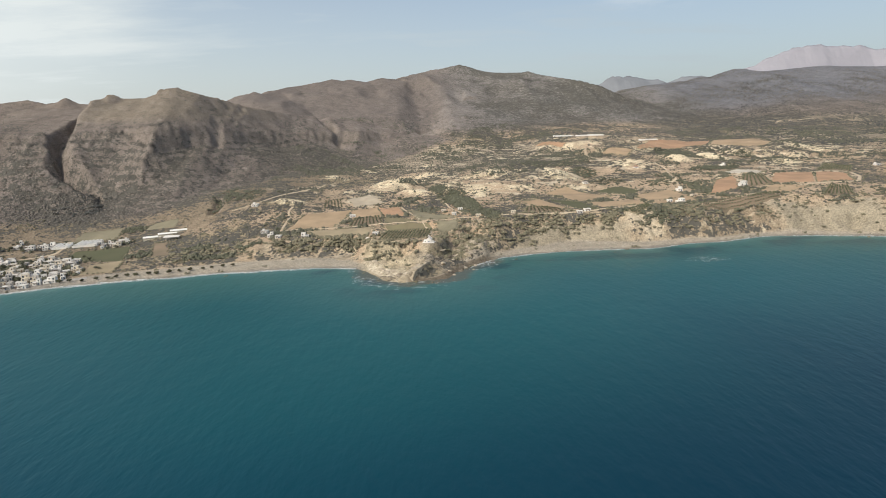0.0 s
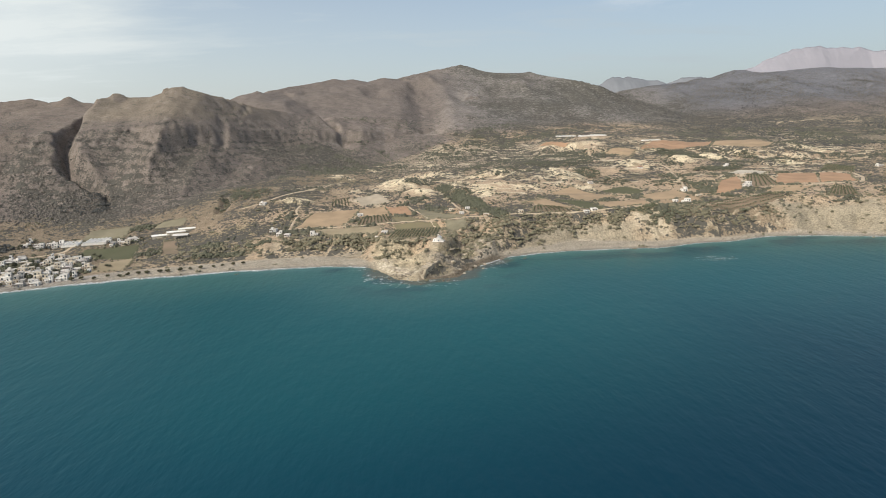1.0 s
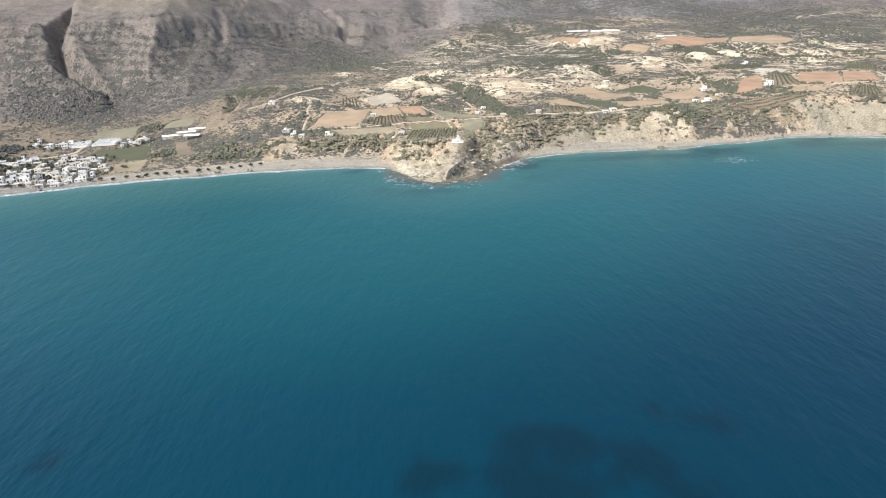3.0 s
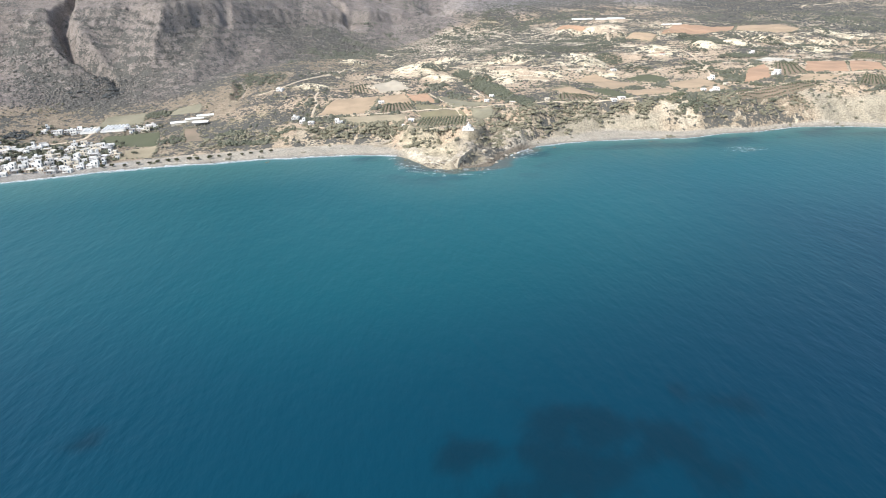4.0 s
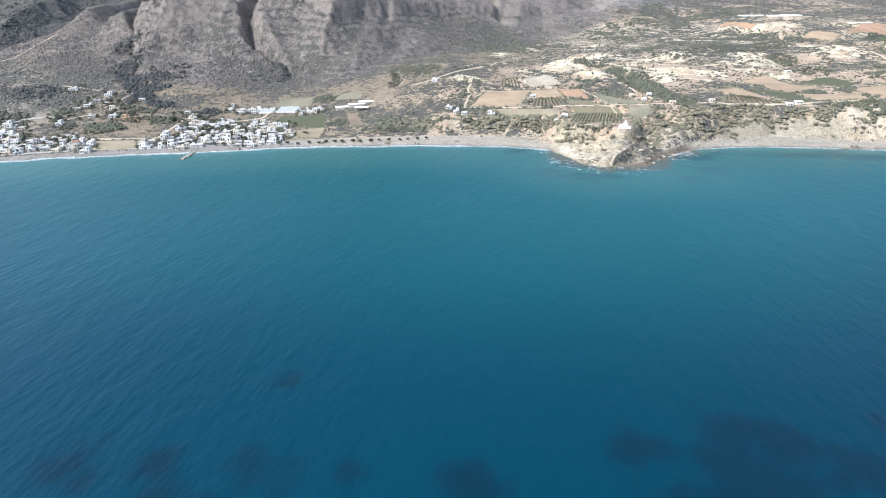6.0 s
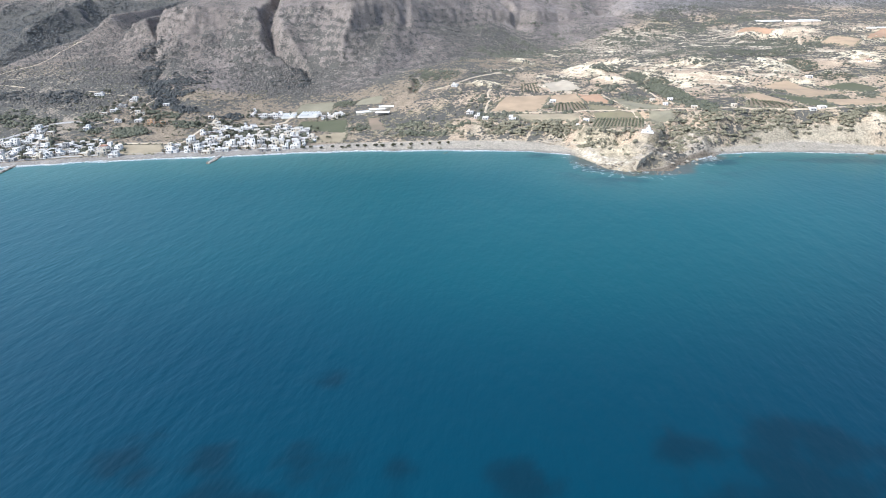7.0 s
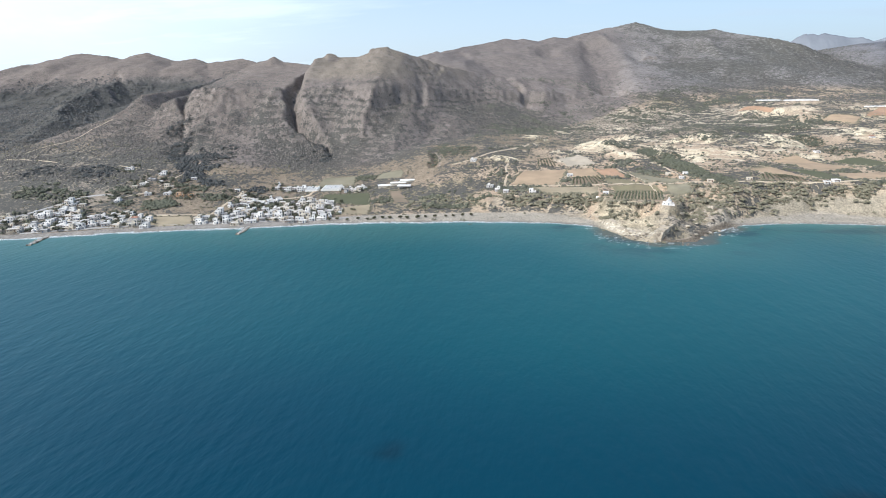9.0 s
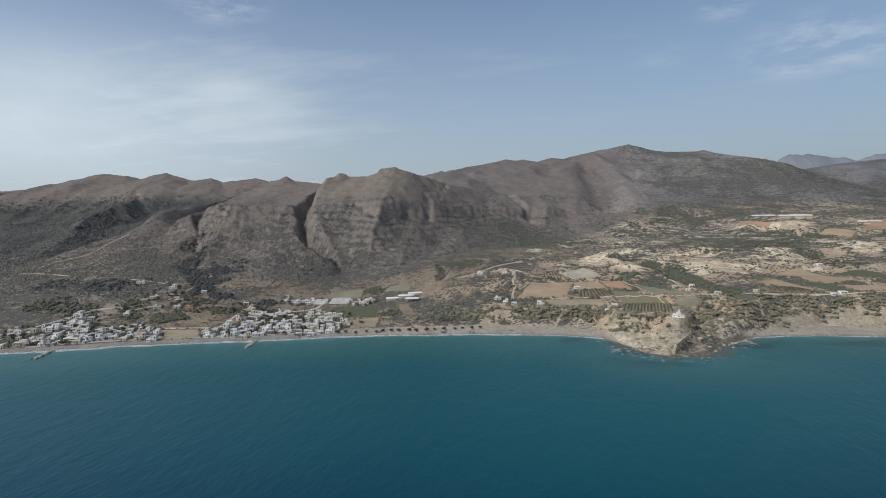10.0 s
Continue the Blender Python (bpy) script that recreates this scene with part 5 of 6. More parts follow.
MID = [(-517, 597, 12, 2), (-510, 626, 9, 4), (-487, 603, 10, 3), (-496, 636, 10, 2), (-474, 597, 10, 1), (-499, 600, 6, 2), (-532, 719, 9, 1), (-510, 684, 11, 1), (-490, 656, 13, 1), (-461, 609, 14, 1), (-478, 622, 7, 1),
       (-458, 626, 9, 3), (-447, 629, 9, 3), (-436, 633, 9, 3), (-425, 636, 9, 3), (-499, 703, 8, 1), (-489, 717, 8, 1), (-480, 728, 7, 1), (-466, 708, 8, 1), (-506, 711, 6, 1), (-457, 672, 9, 1), (-470, 666, 9, 1)]
EAST = [(-452, 694, 8, 1), (-439, 702, 8, 1), (-432, 719, 7, 1), (-418, 650, 10, 2), (-405, 637, 10, 3), (-409, 664, 9, 2), (-413, 616, 9, 1), (-399, 619, 8, 1), (-391, 629, 7, 2), (-381, 635, 11, 2), (-393, 661, 7, 1),
        (-384, 667, 8, 1), (-374, 676, 9, 2), (-415, 719, 8, 1), (-402, 723, 8, 1), (-420, 704, 6, 1), (-470, 797, 9, 2), (-484, 794, 11, 1), (-499, 788, 8, 1), (-404, 792, 7, 1), (-394, 795, 7, 1), (-431, 655, 8, 1), (-406, 680, 8, 2)]
FARM = [(499, 845, 11, 3), (370, 775, 10, 2), (360, 786, 6, 1), (409, 860, 8, 2), (408, 814, 7, 1), (592, 1065, 7, 2), (441, 1104, 9, 1), (294, 954, 8, 1), (826, 983, 9, 1), (235, 757, 8, 1), (224, 754, 7, 1), (137, 758, 6, 1),
        (90, 751, 7, 1), (48, 797, 6, 1), (60, 772, 6, 1), (71, 801, 6, 1), (-79, 827, 8, 1), (-189, 774, 9, 1), (-177, 752, 7, 2), (-130, 734, 9, 2), (-224, 872, 9, 1), (-165, 742, 7, 1), (-41, 706, 7, 1), (-50, 702, 5, 1)]
TEMPLATES = {}
LABELS = {"white": "white flat-roofed %s house %s", "cream": "cream-rendered flat-roofed %s house %s", "ochre": "orange ochre %s house %s", "bare": "unfinished grey concrete %s house %s", "tiled": "white %s house with red tile roof %s"}
HOUSE_SPOTS = []


def put_house(x, y, w, storeys, style, turn, where, group):
    key = (w, storeys, style)
    z = min(ground(x + dx, y + dy) for dx in (-w / 2, 0, w / 2) for dy in (-3, 3)) + 0.35
    m = pose(x, y, z, 0, 0, turn)
    if key not in TEMPLATES:
        TEMPLATES[key] = make_house(*key)
        ob = TEMPLATES[key]
        ob.matrix_basis = m
    else:
        ob = copy_thing(TEMPLATES[key], m)
    tagged(ob, LABELS[style] % (("one", "two", "three", "four")[storeys - 1] + "-storey", where), "house", group)
    HOUSE_SPOTS.append((x, y, w))


rs = random.Random(5)
for spots, where, group, base in ((WEST, "in the seaside village", "houses of the village", 24), (MID, "in the seaside village", "houses of the village", 17), (EAST, "at the edge of the village", "houses of the village", 14),
                                  (HILL, "on the slope above the village", "houses on the hill", 20), (FARM, "among the fields", "farm houses", 0)):
    for i, (x, y, w, s) in enumerate(spots):
        style = rs.choices(("white", "cream", "tiled", "bare"), (8, 2.0, 0.5, 1.2 if s < 4 else 8))[0]
        if (x, y) in ((-606, 691), (-594, 697)):
            style = "ochre"
        if spots is FARM and style == "bare":
            style = "white"
        put_house(x, y, w, s, style, base + rs.uniform(-9, 9), where, group)

rs = random.Random(77)
core = WEST + MID + EAST
made = 0
while made < 165:
    hx, hy, _, _ = core[rs.randrange(len(core))]
    x, y, w = hx + rs.uniform(-17, 17), hy + rs.uniform(-14, 16), rs.choice((4, 5, 6, 6, 8, 10, 12))
    if all(math.hypot(x - a, y - b) > 0.42 * (w + c) + 0.4 for a, b, c in HOUSE_SPOTS) and y - coast_y(x) > 22 and not any(inside(x, y, c) for c in FIELD_POLYS):
        put_house(x, y, w, rs.choice((1, 1, 2)), rs.choice(("white", "white", "white", "cream", "cream", "bare")), 17 + rs.uniform(-10, 10), "in the seaside village", "houses of the village")
        made += 1


# ---- chapel on the headland ----
def chapel():
    e = new("chapel")
    part("terrace", boxed((-8.5, 7.5, -7.0, 6.0, -4, 0.0), bevel=0.1), WHITE, e, "whitewashed terrace with low walls")
    part("terrace_wall", boxed((-8.5, 7.5, -7.0, -6.6, 0.003, 0.9), (-8.5, -8.1, -6.6, 6.0, 0.003, 0.9), (7.1, 7.5, -6.6, 2.0, 0.003, 0.9)), WHITE, e)
    bm = bmesh.new()
    w, l, h, r = 3.0, 5.0, 4.6, 7.0
    q = [bm.verts.new(v) for v in ((-w, -l, 0), (w, -l, 0), (w, -l, h), (0, -l, r), (-w, -l, h), (-w, l, 0), (w, l, 0), (w, l, h), (0, l, r), (-w, l, h))]
    for f in ((0, 1, 2, 3, 4), (9, 8, 7, 6, 5), (1, 6, 7, 2), (5, 0, 4, 9)):
        bm.faces.new([q[i] for i in f])
    part("nave", bm, WHITE, e, "whitewashed nave")
    for s in (-1, 1):
        bm = bmesh.new()
        q = [bm.verts.new(v) for v in ((s * 3.35, -5.3, 4.45), (s * 3.35, 5.3, 4.45), (0, 5.3, 7.12), (0, -5.3, 7.12), (s * 3.35, -5.3, 4.25), (s * 3.35, 5.3, 4.25), (0, 5.3, 6.9), (0, -5.3, 6.9))]
        for f in ((0, 1, 2, 3), (7, 6, 5, 4), (0, 3, 7, 4), (1, 5, 6, 2), (0, 4, 5, 1)):
            bm.faces.new([q[i] for i in f])
        bmesh.ops.recalc_face_normals(bm, faces=bm.faces)
        part("roof", bm, WHITE, e)
    bm = bmesh.new()
    bmesh.ops.create_cone(bm, cap_ends=True, segments=16, radius1=1.9, radius2=1.9, depth=3.6, matrix=Matrix.Translation((0, 5.2, 1.8)))
    bmesh.ops.create_uvsphere(bm, u_segments=16, v_segments=8, radius=1.9, matrix=Matrix.Translation((0, 5.2, 3.6)))
    part("apse", bm, WHITE, e)
    part("belfry", boxed((-1.1, -0.6, -5.0, -4.4, 6.2, 9.0), (0.6, 1.1, -5.0, -4.4, 6.2, 9.0), (-1.2, 1.2, -5.05, -4.35, 9.0, 9.5), (-0.5, 0.5, -5.0, -4.4, 9.5, 10.1), bevel=0.04), WHITE, e, "white belfry arch")
    part("cross", boxed((-0.06, 0.06, -4.76, -4.64, 10.1, 11.2), (-0.35, 0.35, -4.76, -4.64, 10.65, 10.77)), STEEL, e)
    part("annex", boxed((-7.6, -3.15, -3.0, 3.5, 0, 3.2), bevel=0.06), WHITE, e, "low white side building")
    part("porch", boxed((3.15, 6.2, -3.8, -3.5, 0, 2.6), (3.15, 6.2, -3.8, 0.5, 2.6, 2.85), (6.0, 6.25, 0.2, 0.5, 0, 2.6)), WHITE, e)
    part("door", boxed((-0.7, 0.7, -5.08, -4.95, 0, 2.3), bevel=0.02), SHUTTER, e, "dark blue door")
    for y in (-2, 1.5):
        add_window(e, WIN, 3.0, y, 1.7, 90)
    add_window(e, WIN, -5.4, -3.0, 1.0, 0)
    e.matrix_basis = pose(22, 654, 23.7, 0, 0, -12) @ Matrix.Diagonal((0.82, 0.82, 0.85, 1))
    return tagged(e, "small whitewashed chapel with belfry on the headland", "chapel")


chapel()
HOUSE_SPOTS.append((22, 654, 16))


# ---- greenhouses and sheds ----
def greenhouse(w, l, h, group, label, m):
    e = new("greenhouse")
    n = 9
    prof = [(-w / 2, 0), (-w / 2, h * 0.6)] + [(-w / 2 + w * (i + 1) / n, h * 0.6 + h * 0.4 * math.sin(math.pi * (i + 1) / n)) for i in range(n - 1)] + [(w / 2, h * 0.6), (w / 2, 0)]
    v = [(x, -l / 2, z) for x, z in prof] + [(x, l / 2, z) for x, z in prof]
    k = len(prof)
    f = [(i, i + 1, k + i + 1, k + i) for i in range(k - 1)] + [tuple(range(k - 1, -1, -1)), tuple(range(k, 2 * k))]
    child("cover", raw("cover", v, f, PLASTIC), e)
    bm = bmesh.new()
    rings = []
    for px, pz in prof:
        ox, oz = px * (1 + 0.12 / w), pz * (1 + 0.1 / h) + 0.02
        rings.append([bm.verts.new(q) for q in ((px, -0.06, pz), (ox, -0.06, oz), (ox, 0.06, oz), (px, 0.06, pz))])
    for a, b in zip(rings, rings[1:]):
        for q in range(4):
            bm.faces.new((a[q], a[(q + 1) % 4], b[(q + 1) % 4], b[q]))
    bm.faces.new(rings[0])
    bm.faces.new(rings[-1])
    bmesh.ops.recalc_face_normals(bm, faces=bm.faces)
    hoop = part("hoop", bm, STEEL, e)
    hoop.matrix_basis = pose(0, -l / 2, 0)
    for j in range(1, 5):
        child("hoop", hoop.data, e).matrix_basis = pose(0, -l / 2 + l * j / 4, 0)
    e.matrix_basis = m
    return tagged(e, label, "greenhouse", group)


def row_of_greenhouses(x, y, turn, n, w, l, h, group, label):
    first = None
    level = float(np.mean([ground(x + (i - (n - 1) / 2) * w * math.cos(radians(turn)), y + (i - (n - 1) / 2) * w * math.sin(radians(turn))) for i in range(n)]))
    for i in range(n):
        off = (i - (n - 1) / 2) * w
        px, py = x + off * math.cos(radians(turn)), y + off * math.sin(radians(turn))
        m = pose(px, py, ground(px, py) - 0.2 if h < 3.8 else level - 0.2, 0, 0, turn)
        if first is None:
            first = greenhouse(w * 0.97, l, h, group, label, m)
        else:
            copy_thing(first, m)


row_of_greenhouses(-456, 792, 14, 4, 4.8, 30, 3.4, "greenhouses by the village", "white plastic-covered greenhouse bay behind the village")
row_of_greenhouses(-430, 802, 12, 6, 4.6, 36, 3.6, "greenhouses by the village", "white plastic-covered greenhouse bay behind the village")
row_of_greenhouses(412, 1518, 8, 5, 9, 34, 3.2, "greenhouses below the mountain", "long white greenhouse at the foot of the mountain")
row_of_greenhouses(474, 1490, 6, 7, 10, 20, 3.2, "greenhouses below the mountain", "long white greenhouse at the foot of the mountain")
row_of_greenhouses(508, 1546, 6, 4, 11, 14, 3.2, "greenhouses below the mountain", "long white greenhouse at the foot of the mountain")
row_of_greenhouses(600, 1420, 4, 5, 9, 14, 3.2, "greenhouses below the mountain", "long white greenhouse at the foot of the mountain")


def shed(x, y, w, d, h, turn, label, mat=PLASTIC, closed=True):
    e = new("shed")
    bm = boxed((-w / 2, w / 2, -d / 2, d / 2, h, h + 0.25), bevel=0.05)
    for v in bm.verts:
        v.co.z += 1.5 * v.co.y / d + 0.6
    part("roof", bm, mat, e, "pale sheet roof")
    part("back_wall", boxed((-w / 2 + 0.2, w / 2 - 0.2, d / 2 - 0.4, d / 2 - 0.2, -2, h + 1.2)), CONCRETE, e)
    if closed:
        part("front_wall", boxed((-w / 2 + 0.15, w / 2 - 0.15, -d / 2 + 0.46, -d / 2 + 0.6, -2, h - 0.15)), CREAM, e)
    for i in range(6):
        px = -w / 2 + 0.3 + (w - 0.6) * i / 5
        part("post", boxed((px - 0.12, px + 0.12, -d / 2 + 0.2, -d / 2 + 0.44, -2, h)), CONCRETE, e)
    e.matrix_basis = pose(x, y, ground(x, y) + 0.1, 0, 0, turn)
    return tagged(e, label, "shed")


shed(-348, 806, 22, 5, 2.4, 22, "long low shed with a whitish sheet roof")
shed(-330, 814, 24, 4.2, 2.4, 22, "long low shed with a whitish sheet roof")
shed(-318, 822, 22, 4.2, 2.3, 20, "long low shed with a whitish sheet roof")
shed(-316, 792, 20, 8, 3.6, 3, "open-fronted shed with a pale roof", ROOFTOP, False)


# ---- trees ----
def leafy(lobes, n, leaf, seed, mat):
    """A crown of many small leaf sprays over a few uneven lobes."""
    rng = np.random.RandomState(seed)
    V, F = clumps(np.array([(x, y, z) for x, y, z, r in lobes]), [r * 0.72 for *_, r in lobes], [0.8] * len(lobes), rng, 0.3)
    V, F = list(map(tuple, V)), [tuple(f) for f in F]
    for i in range(n):
        x, y, z, r = lobes[rng.randint(len(lobes))]
        d = rng.normal(size=3)
        d /= np.linalg.norm(d)
        c = np.array((x, y, z)) + d * (r * rng.uniform(0.7, 1.15)) * np.array((1, 1, 0.8))
        a, b = rng.normal(size=3), rng.normal(size=3)
        a, b = a / np.linalg.norm(a) * leaf, b / np.linalg.norm(b) * leaf * 0.7
        k = len(V)
        V += [tuple(c - a), tuple(c + b), tuple(c + a), tuple(c - b)]
        F += [(k, k + 1, k + 2), (k, k + 2, k + 3)]
    return raw("crown", V, F, mat)


def trunk_mesh(h, r, limbs, seed):
    rng = random.Random(seed)
    bm = bmesh.new()
    tilt = Matrix.Rotation(radians(rng.uniform(-7, 7)), 4, "X") @ Matrix.Rotation(radians(rng.uniform(-7, 7)), 4, "Y")
    bmesh.ops.create_cone(bm, cap_ends=True, segments=7, radius1=r * 1.3, radius2=r * 0.7, depth=h + 0.4, matrix=tilt @ Matrix.Translation((0, 0, h / 2 - 0.2)))
    for i in range(limbs):
        m = tilt @ Matrix.Translation((0, 0, h * 0.85)) @ Matrix.Rotation(6.283 * i / limbs + rng.uniform(-0.4, 0.4), 4, "Z") @ Matrix.Rotation(radians(rng.uniform(25, 50)), 4, "X") @ Matrix.Translation((0, 0, h * 0.45))
        bmesh.ops.create_cone(bm, cap_ends=True, segments=5, radius1=r * 0.6, radius2=r * 0.2, depth=h * 0.95, matrix=m)
    me = bpy.data.meshes.new("trunk")
    bm.to_mesh(me)
    bm.free()
    me.materials.append(BARK)
    return me


def tree_kind(name, h, spread, mat, seeds, n=260, leaf=0.35):
    kinds = []
    for sd in seeds:
        rng = random.Random(sd)
        lobes = [(0, 0, h * 0.68, spread * 0.42)]
        for i in range(6):
            a = i * 1.05 + rng.uniform(-0.3, 0.3)
            lobes.append((spread * 0.33 * math.cos(a), spread * 0.33 * math.sin(a), h * rng.uniform(0.5, 0.8), spread * rng.uniform(0.2, 0.3)))
        kinds.append((name, trunk_mesh(h * 0.42, 0.05 * h, 4, sd), leafy(lobes, n, leaf, sd, mat)))
    return kinds


def plant(kind, x, y, scale, turn, label, group, z=None):
    name, tm, cm = kind
    e = new(name)
    child("trunk", tm, e)
    child("crown", cm, e)
    e.matrix_basis = pose(x, y, ground(x, y) if z is None else z, 0, 0, turn) @ Matrix.Diagonal((scale, scale, scale, 1))
    return tagged(e, label, "tree", group)


TAM = tree_kind("tamarisk_tree", 4.6, 6.2, TAMARISK, (1, 2, 3), 420, 0.4)
GARDEN = tree_kind("garden_tree", 5.5, 5.0, GREEN, (4, 5, 6), 210, 0.46)
OLIVES = tree_kind("olive_tree", 3.2, 3.6, OLIVE, (7, 8, 9), 200, 0.3)
rs = random.Random(11)
for x, y in [(-370, 629), (-360, 632), (-347, 633), (-336, 637), (-325, 639), (-316, 641), (-307, 644), (-297, 646), (-287, 648), (-278, 650), (-266, 652), (-256, 656), (-245, 659), (-232, 662), (-223, 665), (-212, 668), (-203, 671)]:
    plant(rs.choice(TAM), x + rs.uniform(-1, 1), y + rs.uniform(-1, 1), rs.uniform(0.6, 0.9), rs.uniform(0, 360), "bushy grey-green tamarisk tree on the beach", "tamarisks along the beach")

rng = np.random.RandomState(12)
spots = np.array(HOUSE_SPOTS)


def free_of_houses(x, y, gap=3.0):
    ok = np.ones(np.shape(x), bool)
    for hx, hy, hw in HOUSE_SPOTS:
        ok &= np.hypot(x - hx, y - hy) > hw * 0.62 + gap
    return ok


made = 0
while made < 210:
    hx, hy, hw = spots[rng.randint(len(WEST) + len(MID) + len(EAST) + len(HILL))]
    x, y = hx + rng.uniform(-20, 20), hy + rng.uniform(-18, 18)
    if free_of_houses(x, y, 1.0) and inland(np.array([x]), np.array([y]))[0] > 16:
        plant(GARDEN[made % 3], x, y, rng.uniform(0.55, 1.1), rng.uniform(0, 360), "dark green garden tree among the houses", "trees of the village")
        made += 1


def orchard(corners, nu, nv, label, things=True, seed=0, jitter=0.4, size=0.85):
    a, b, c, d = [np.array(q, float) for q in corners]
    r = np.random.RandomState(seed)
    pts = []
    for i in range(nu):
        for j in range(nv):
            u, v = (i + 0.5) / nu, (j + 0.5) / nv
            p = (a * (1 - u) + b * u) * (1 - v) + (d * (1 - u) + c * u) * v + r.uniform(-jitter, jitter, 2)
            if r.rand() > 0.06:
                pts.append(p)
    pts = np.array(pts)
    z = land_z(pts[:, 0], pts[:, 1]) + 0.4
    if things:
        for (x, y), h in zip(pts, z):
            plant(OLIVES[r.randint(3)], x, y, size * r.uniform(0.82, 1.18), r.uniform(0, 360), "small grey-green olive tree in a planted row", "olive orchard rows", float(h))
        return None
    P, S = [], []
    for (x, y), h in zip(pts, z):
        for k in range(4):
            P.append((x + r.uniform(-0.8, 0.8), y + r.uniform(-0.8, 0.8), h + r.uniform(0.9, 2.0)))
            S.append(r.uniform(0.55, 0.9) * size / 0.85)
    V, F = clumps(np.array(P), S, [0.85] * len(P), r)
    return tagged(new("orchard_rows", many("orchard_rows", V, F, OLIVE)), label, "orchard", kind="stuff")


orchard([(-80, 768), (-76, 811), (-41, 819), (-33, 767)], 14, 9, "", True, 1, 0.3, 0.52)
orchard([(-37, 668), (-27, 721), (29, 725), (21, 673)], 24, 15, "straight rows of low trees behind the chapel", False, 2, 0.2, 0.6)
orchard([(150, 753), (163, 796), (193, 782), (205, 757)], 9, 9, "", True, 3, 0.4, 0.55)
orchard([(-126, 868), (-128, 906), (-104, 920), (-96, 874)], 10, 6, "", True, 4, 0.3, 0.58)
orchard([(488, 837), (550, 928), (577, 924), (553, 850)], 20, 7, "rows of olive trees fanning from a white house", False, 5)
orchard([(699, 960), (782, 1051), (786, 992), (741, 936)], 18, 13, "rows of olive trees in the valley", False, 6)
orchard([(561, 760), (615, 819), (632, 806), (596, 748)], 14, 8, "rows of olive trees near the cliff edge", False, 7)
orchard([(293, 732), (273, 736), (322, 776), (326, 761)], 5, 16, "rows of low vines above the bluff", False, 8)
orchard([(390, 746), (387, 765), (516, 799), (518, 778)], 4, 30, "rows of young trees along the cliff top", False, 11)
orchard([(84, 800), (82, 880), (96, 890), (104, 800)], 18, 4, "rows of olive trees beside a grove", False, 13)

# ---- scrub ----
# groves and thickets: middle, reach, share of cover
GROVES = [
    (53, 982, 15, 58, 0.95), (69, 893, 18, 40, 0.95), (81, 839, 18, 65, 0.95), (90, 797, 11, 52, 0.95), (443, 854, 12, 71, 0.9), (571, 1050, 50, 24, 0.8), (576, 1256, 36, 77, 0.5), (716, 1204, 24, 31, 0.5), (328, 1081, 28, 40, 0.6),
    (256, 732, 10, 8, 0.95), (334, 739, 20, 15, 0.8), (-82, 708, 28, 6, 0.95), (72, 695, 21, 23, 0.25), (38, 669, 13, 19, 0.4), (-613, 651, 18, 24, 0.9), (-785, 745, 43, 32, 0.28), (-686, 859, 41, 51, 0.3),
]
GROVES += [
    (-637, 769, 11, 38, 0.7), (-796, 662, 39, 33, 0.28), (-482, 789, 18, 14, 0.85), (-869, 745, 40, 34, 0.25), (-738, 657, 19, 20, 0.35), (-653, 647, 10, 14, 0.7), (-292, 949, 23, 60, 0.35), (-259, 941, 30, 49, 0.3), (-400, 857, 25, 16, 0.7),
    (-657, 894, 25, 35, 0.2), (-515, 963, 37, 44, 0.2), (70, 912, 26, 28, 0.7), (108, 766, 11, 37, 0.7), (168, 726, 38, 8, 0.5), (228, 741, 17, 6, 0.8), (256, 731, 13, 12, 0.95), (417, 762, 48, 7, 0.7), (317, 735, 23, 13, 0.7),
]
GROVES += [(-745, 915, 18, 30, 0.8), (-712, 860, 18, 28, 0.8), (-680, 815, 18, 24, 0.7), (-650, 785, 16, 18, 0.6), (-112, 712, 34, 11, 0.95), (-60, 704, 34, 10, 0.95), (-30, 655, 22, 8, 0.9), (4, 657, 12, 6, 0.8), (-145, 716, 20, 10, 0.8), (60, 690, 16, 14, 0.4), (95, 705, 22, 16, 0.35), (50, 652, 12, 12, 0.3)]
GROVES += [(-488, 700, 30, 10, 0.8), (-560, 705, 26, 16, 0.6), (-690, 680, 20, 26, 0.5), (-530, 765, 20, 20, 0.5), (-610, 725, 25, 12, 0.5), (-330, 735, 18, 18, 0.4), (-265, 735, 25, 12, 0.5), (-240, 705, 34, 8, 0.7), (-195, 722, 18, 10, 0.6),
           (120, 712, 40, 22, 0.2), (195, 735, 40, 10, 0.45), (420, 930, 30, 40, 0.3), (470, 1000, 40, 50, 0.3), (300, 1180, 90, 40, 0.25), (560, 1180, 60, 30, 0.3), (350, 1000, 30, 30, 0.4), (250, 870, 26, 10, 0.5)]

# shaded gullies below the range
GROVES += [(-790, 980, 22, 34, 0.6), (-744, 900, 24, 30, 0.9), (-703, 866, 24, 24, 0.9), (-649, 828, 22, 20, 0.8), (-597, 757, 24, 16, 0.95), (-610, 654, 30, 14, 0.9), (-495, 955, 10, 24, 0.8), (-520, 990, 12, 16, 0.8), (-660, 795, 26, 12, 0.6)]


def sow(n, x0, x1, y0, y1, seed):
    r = np.random.RandomState(seed)
    return r.uniform(x0, x1, n), r.uniform(y0, y1, n), r


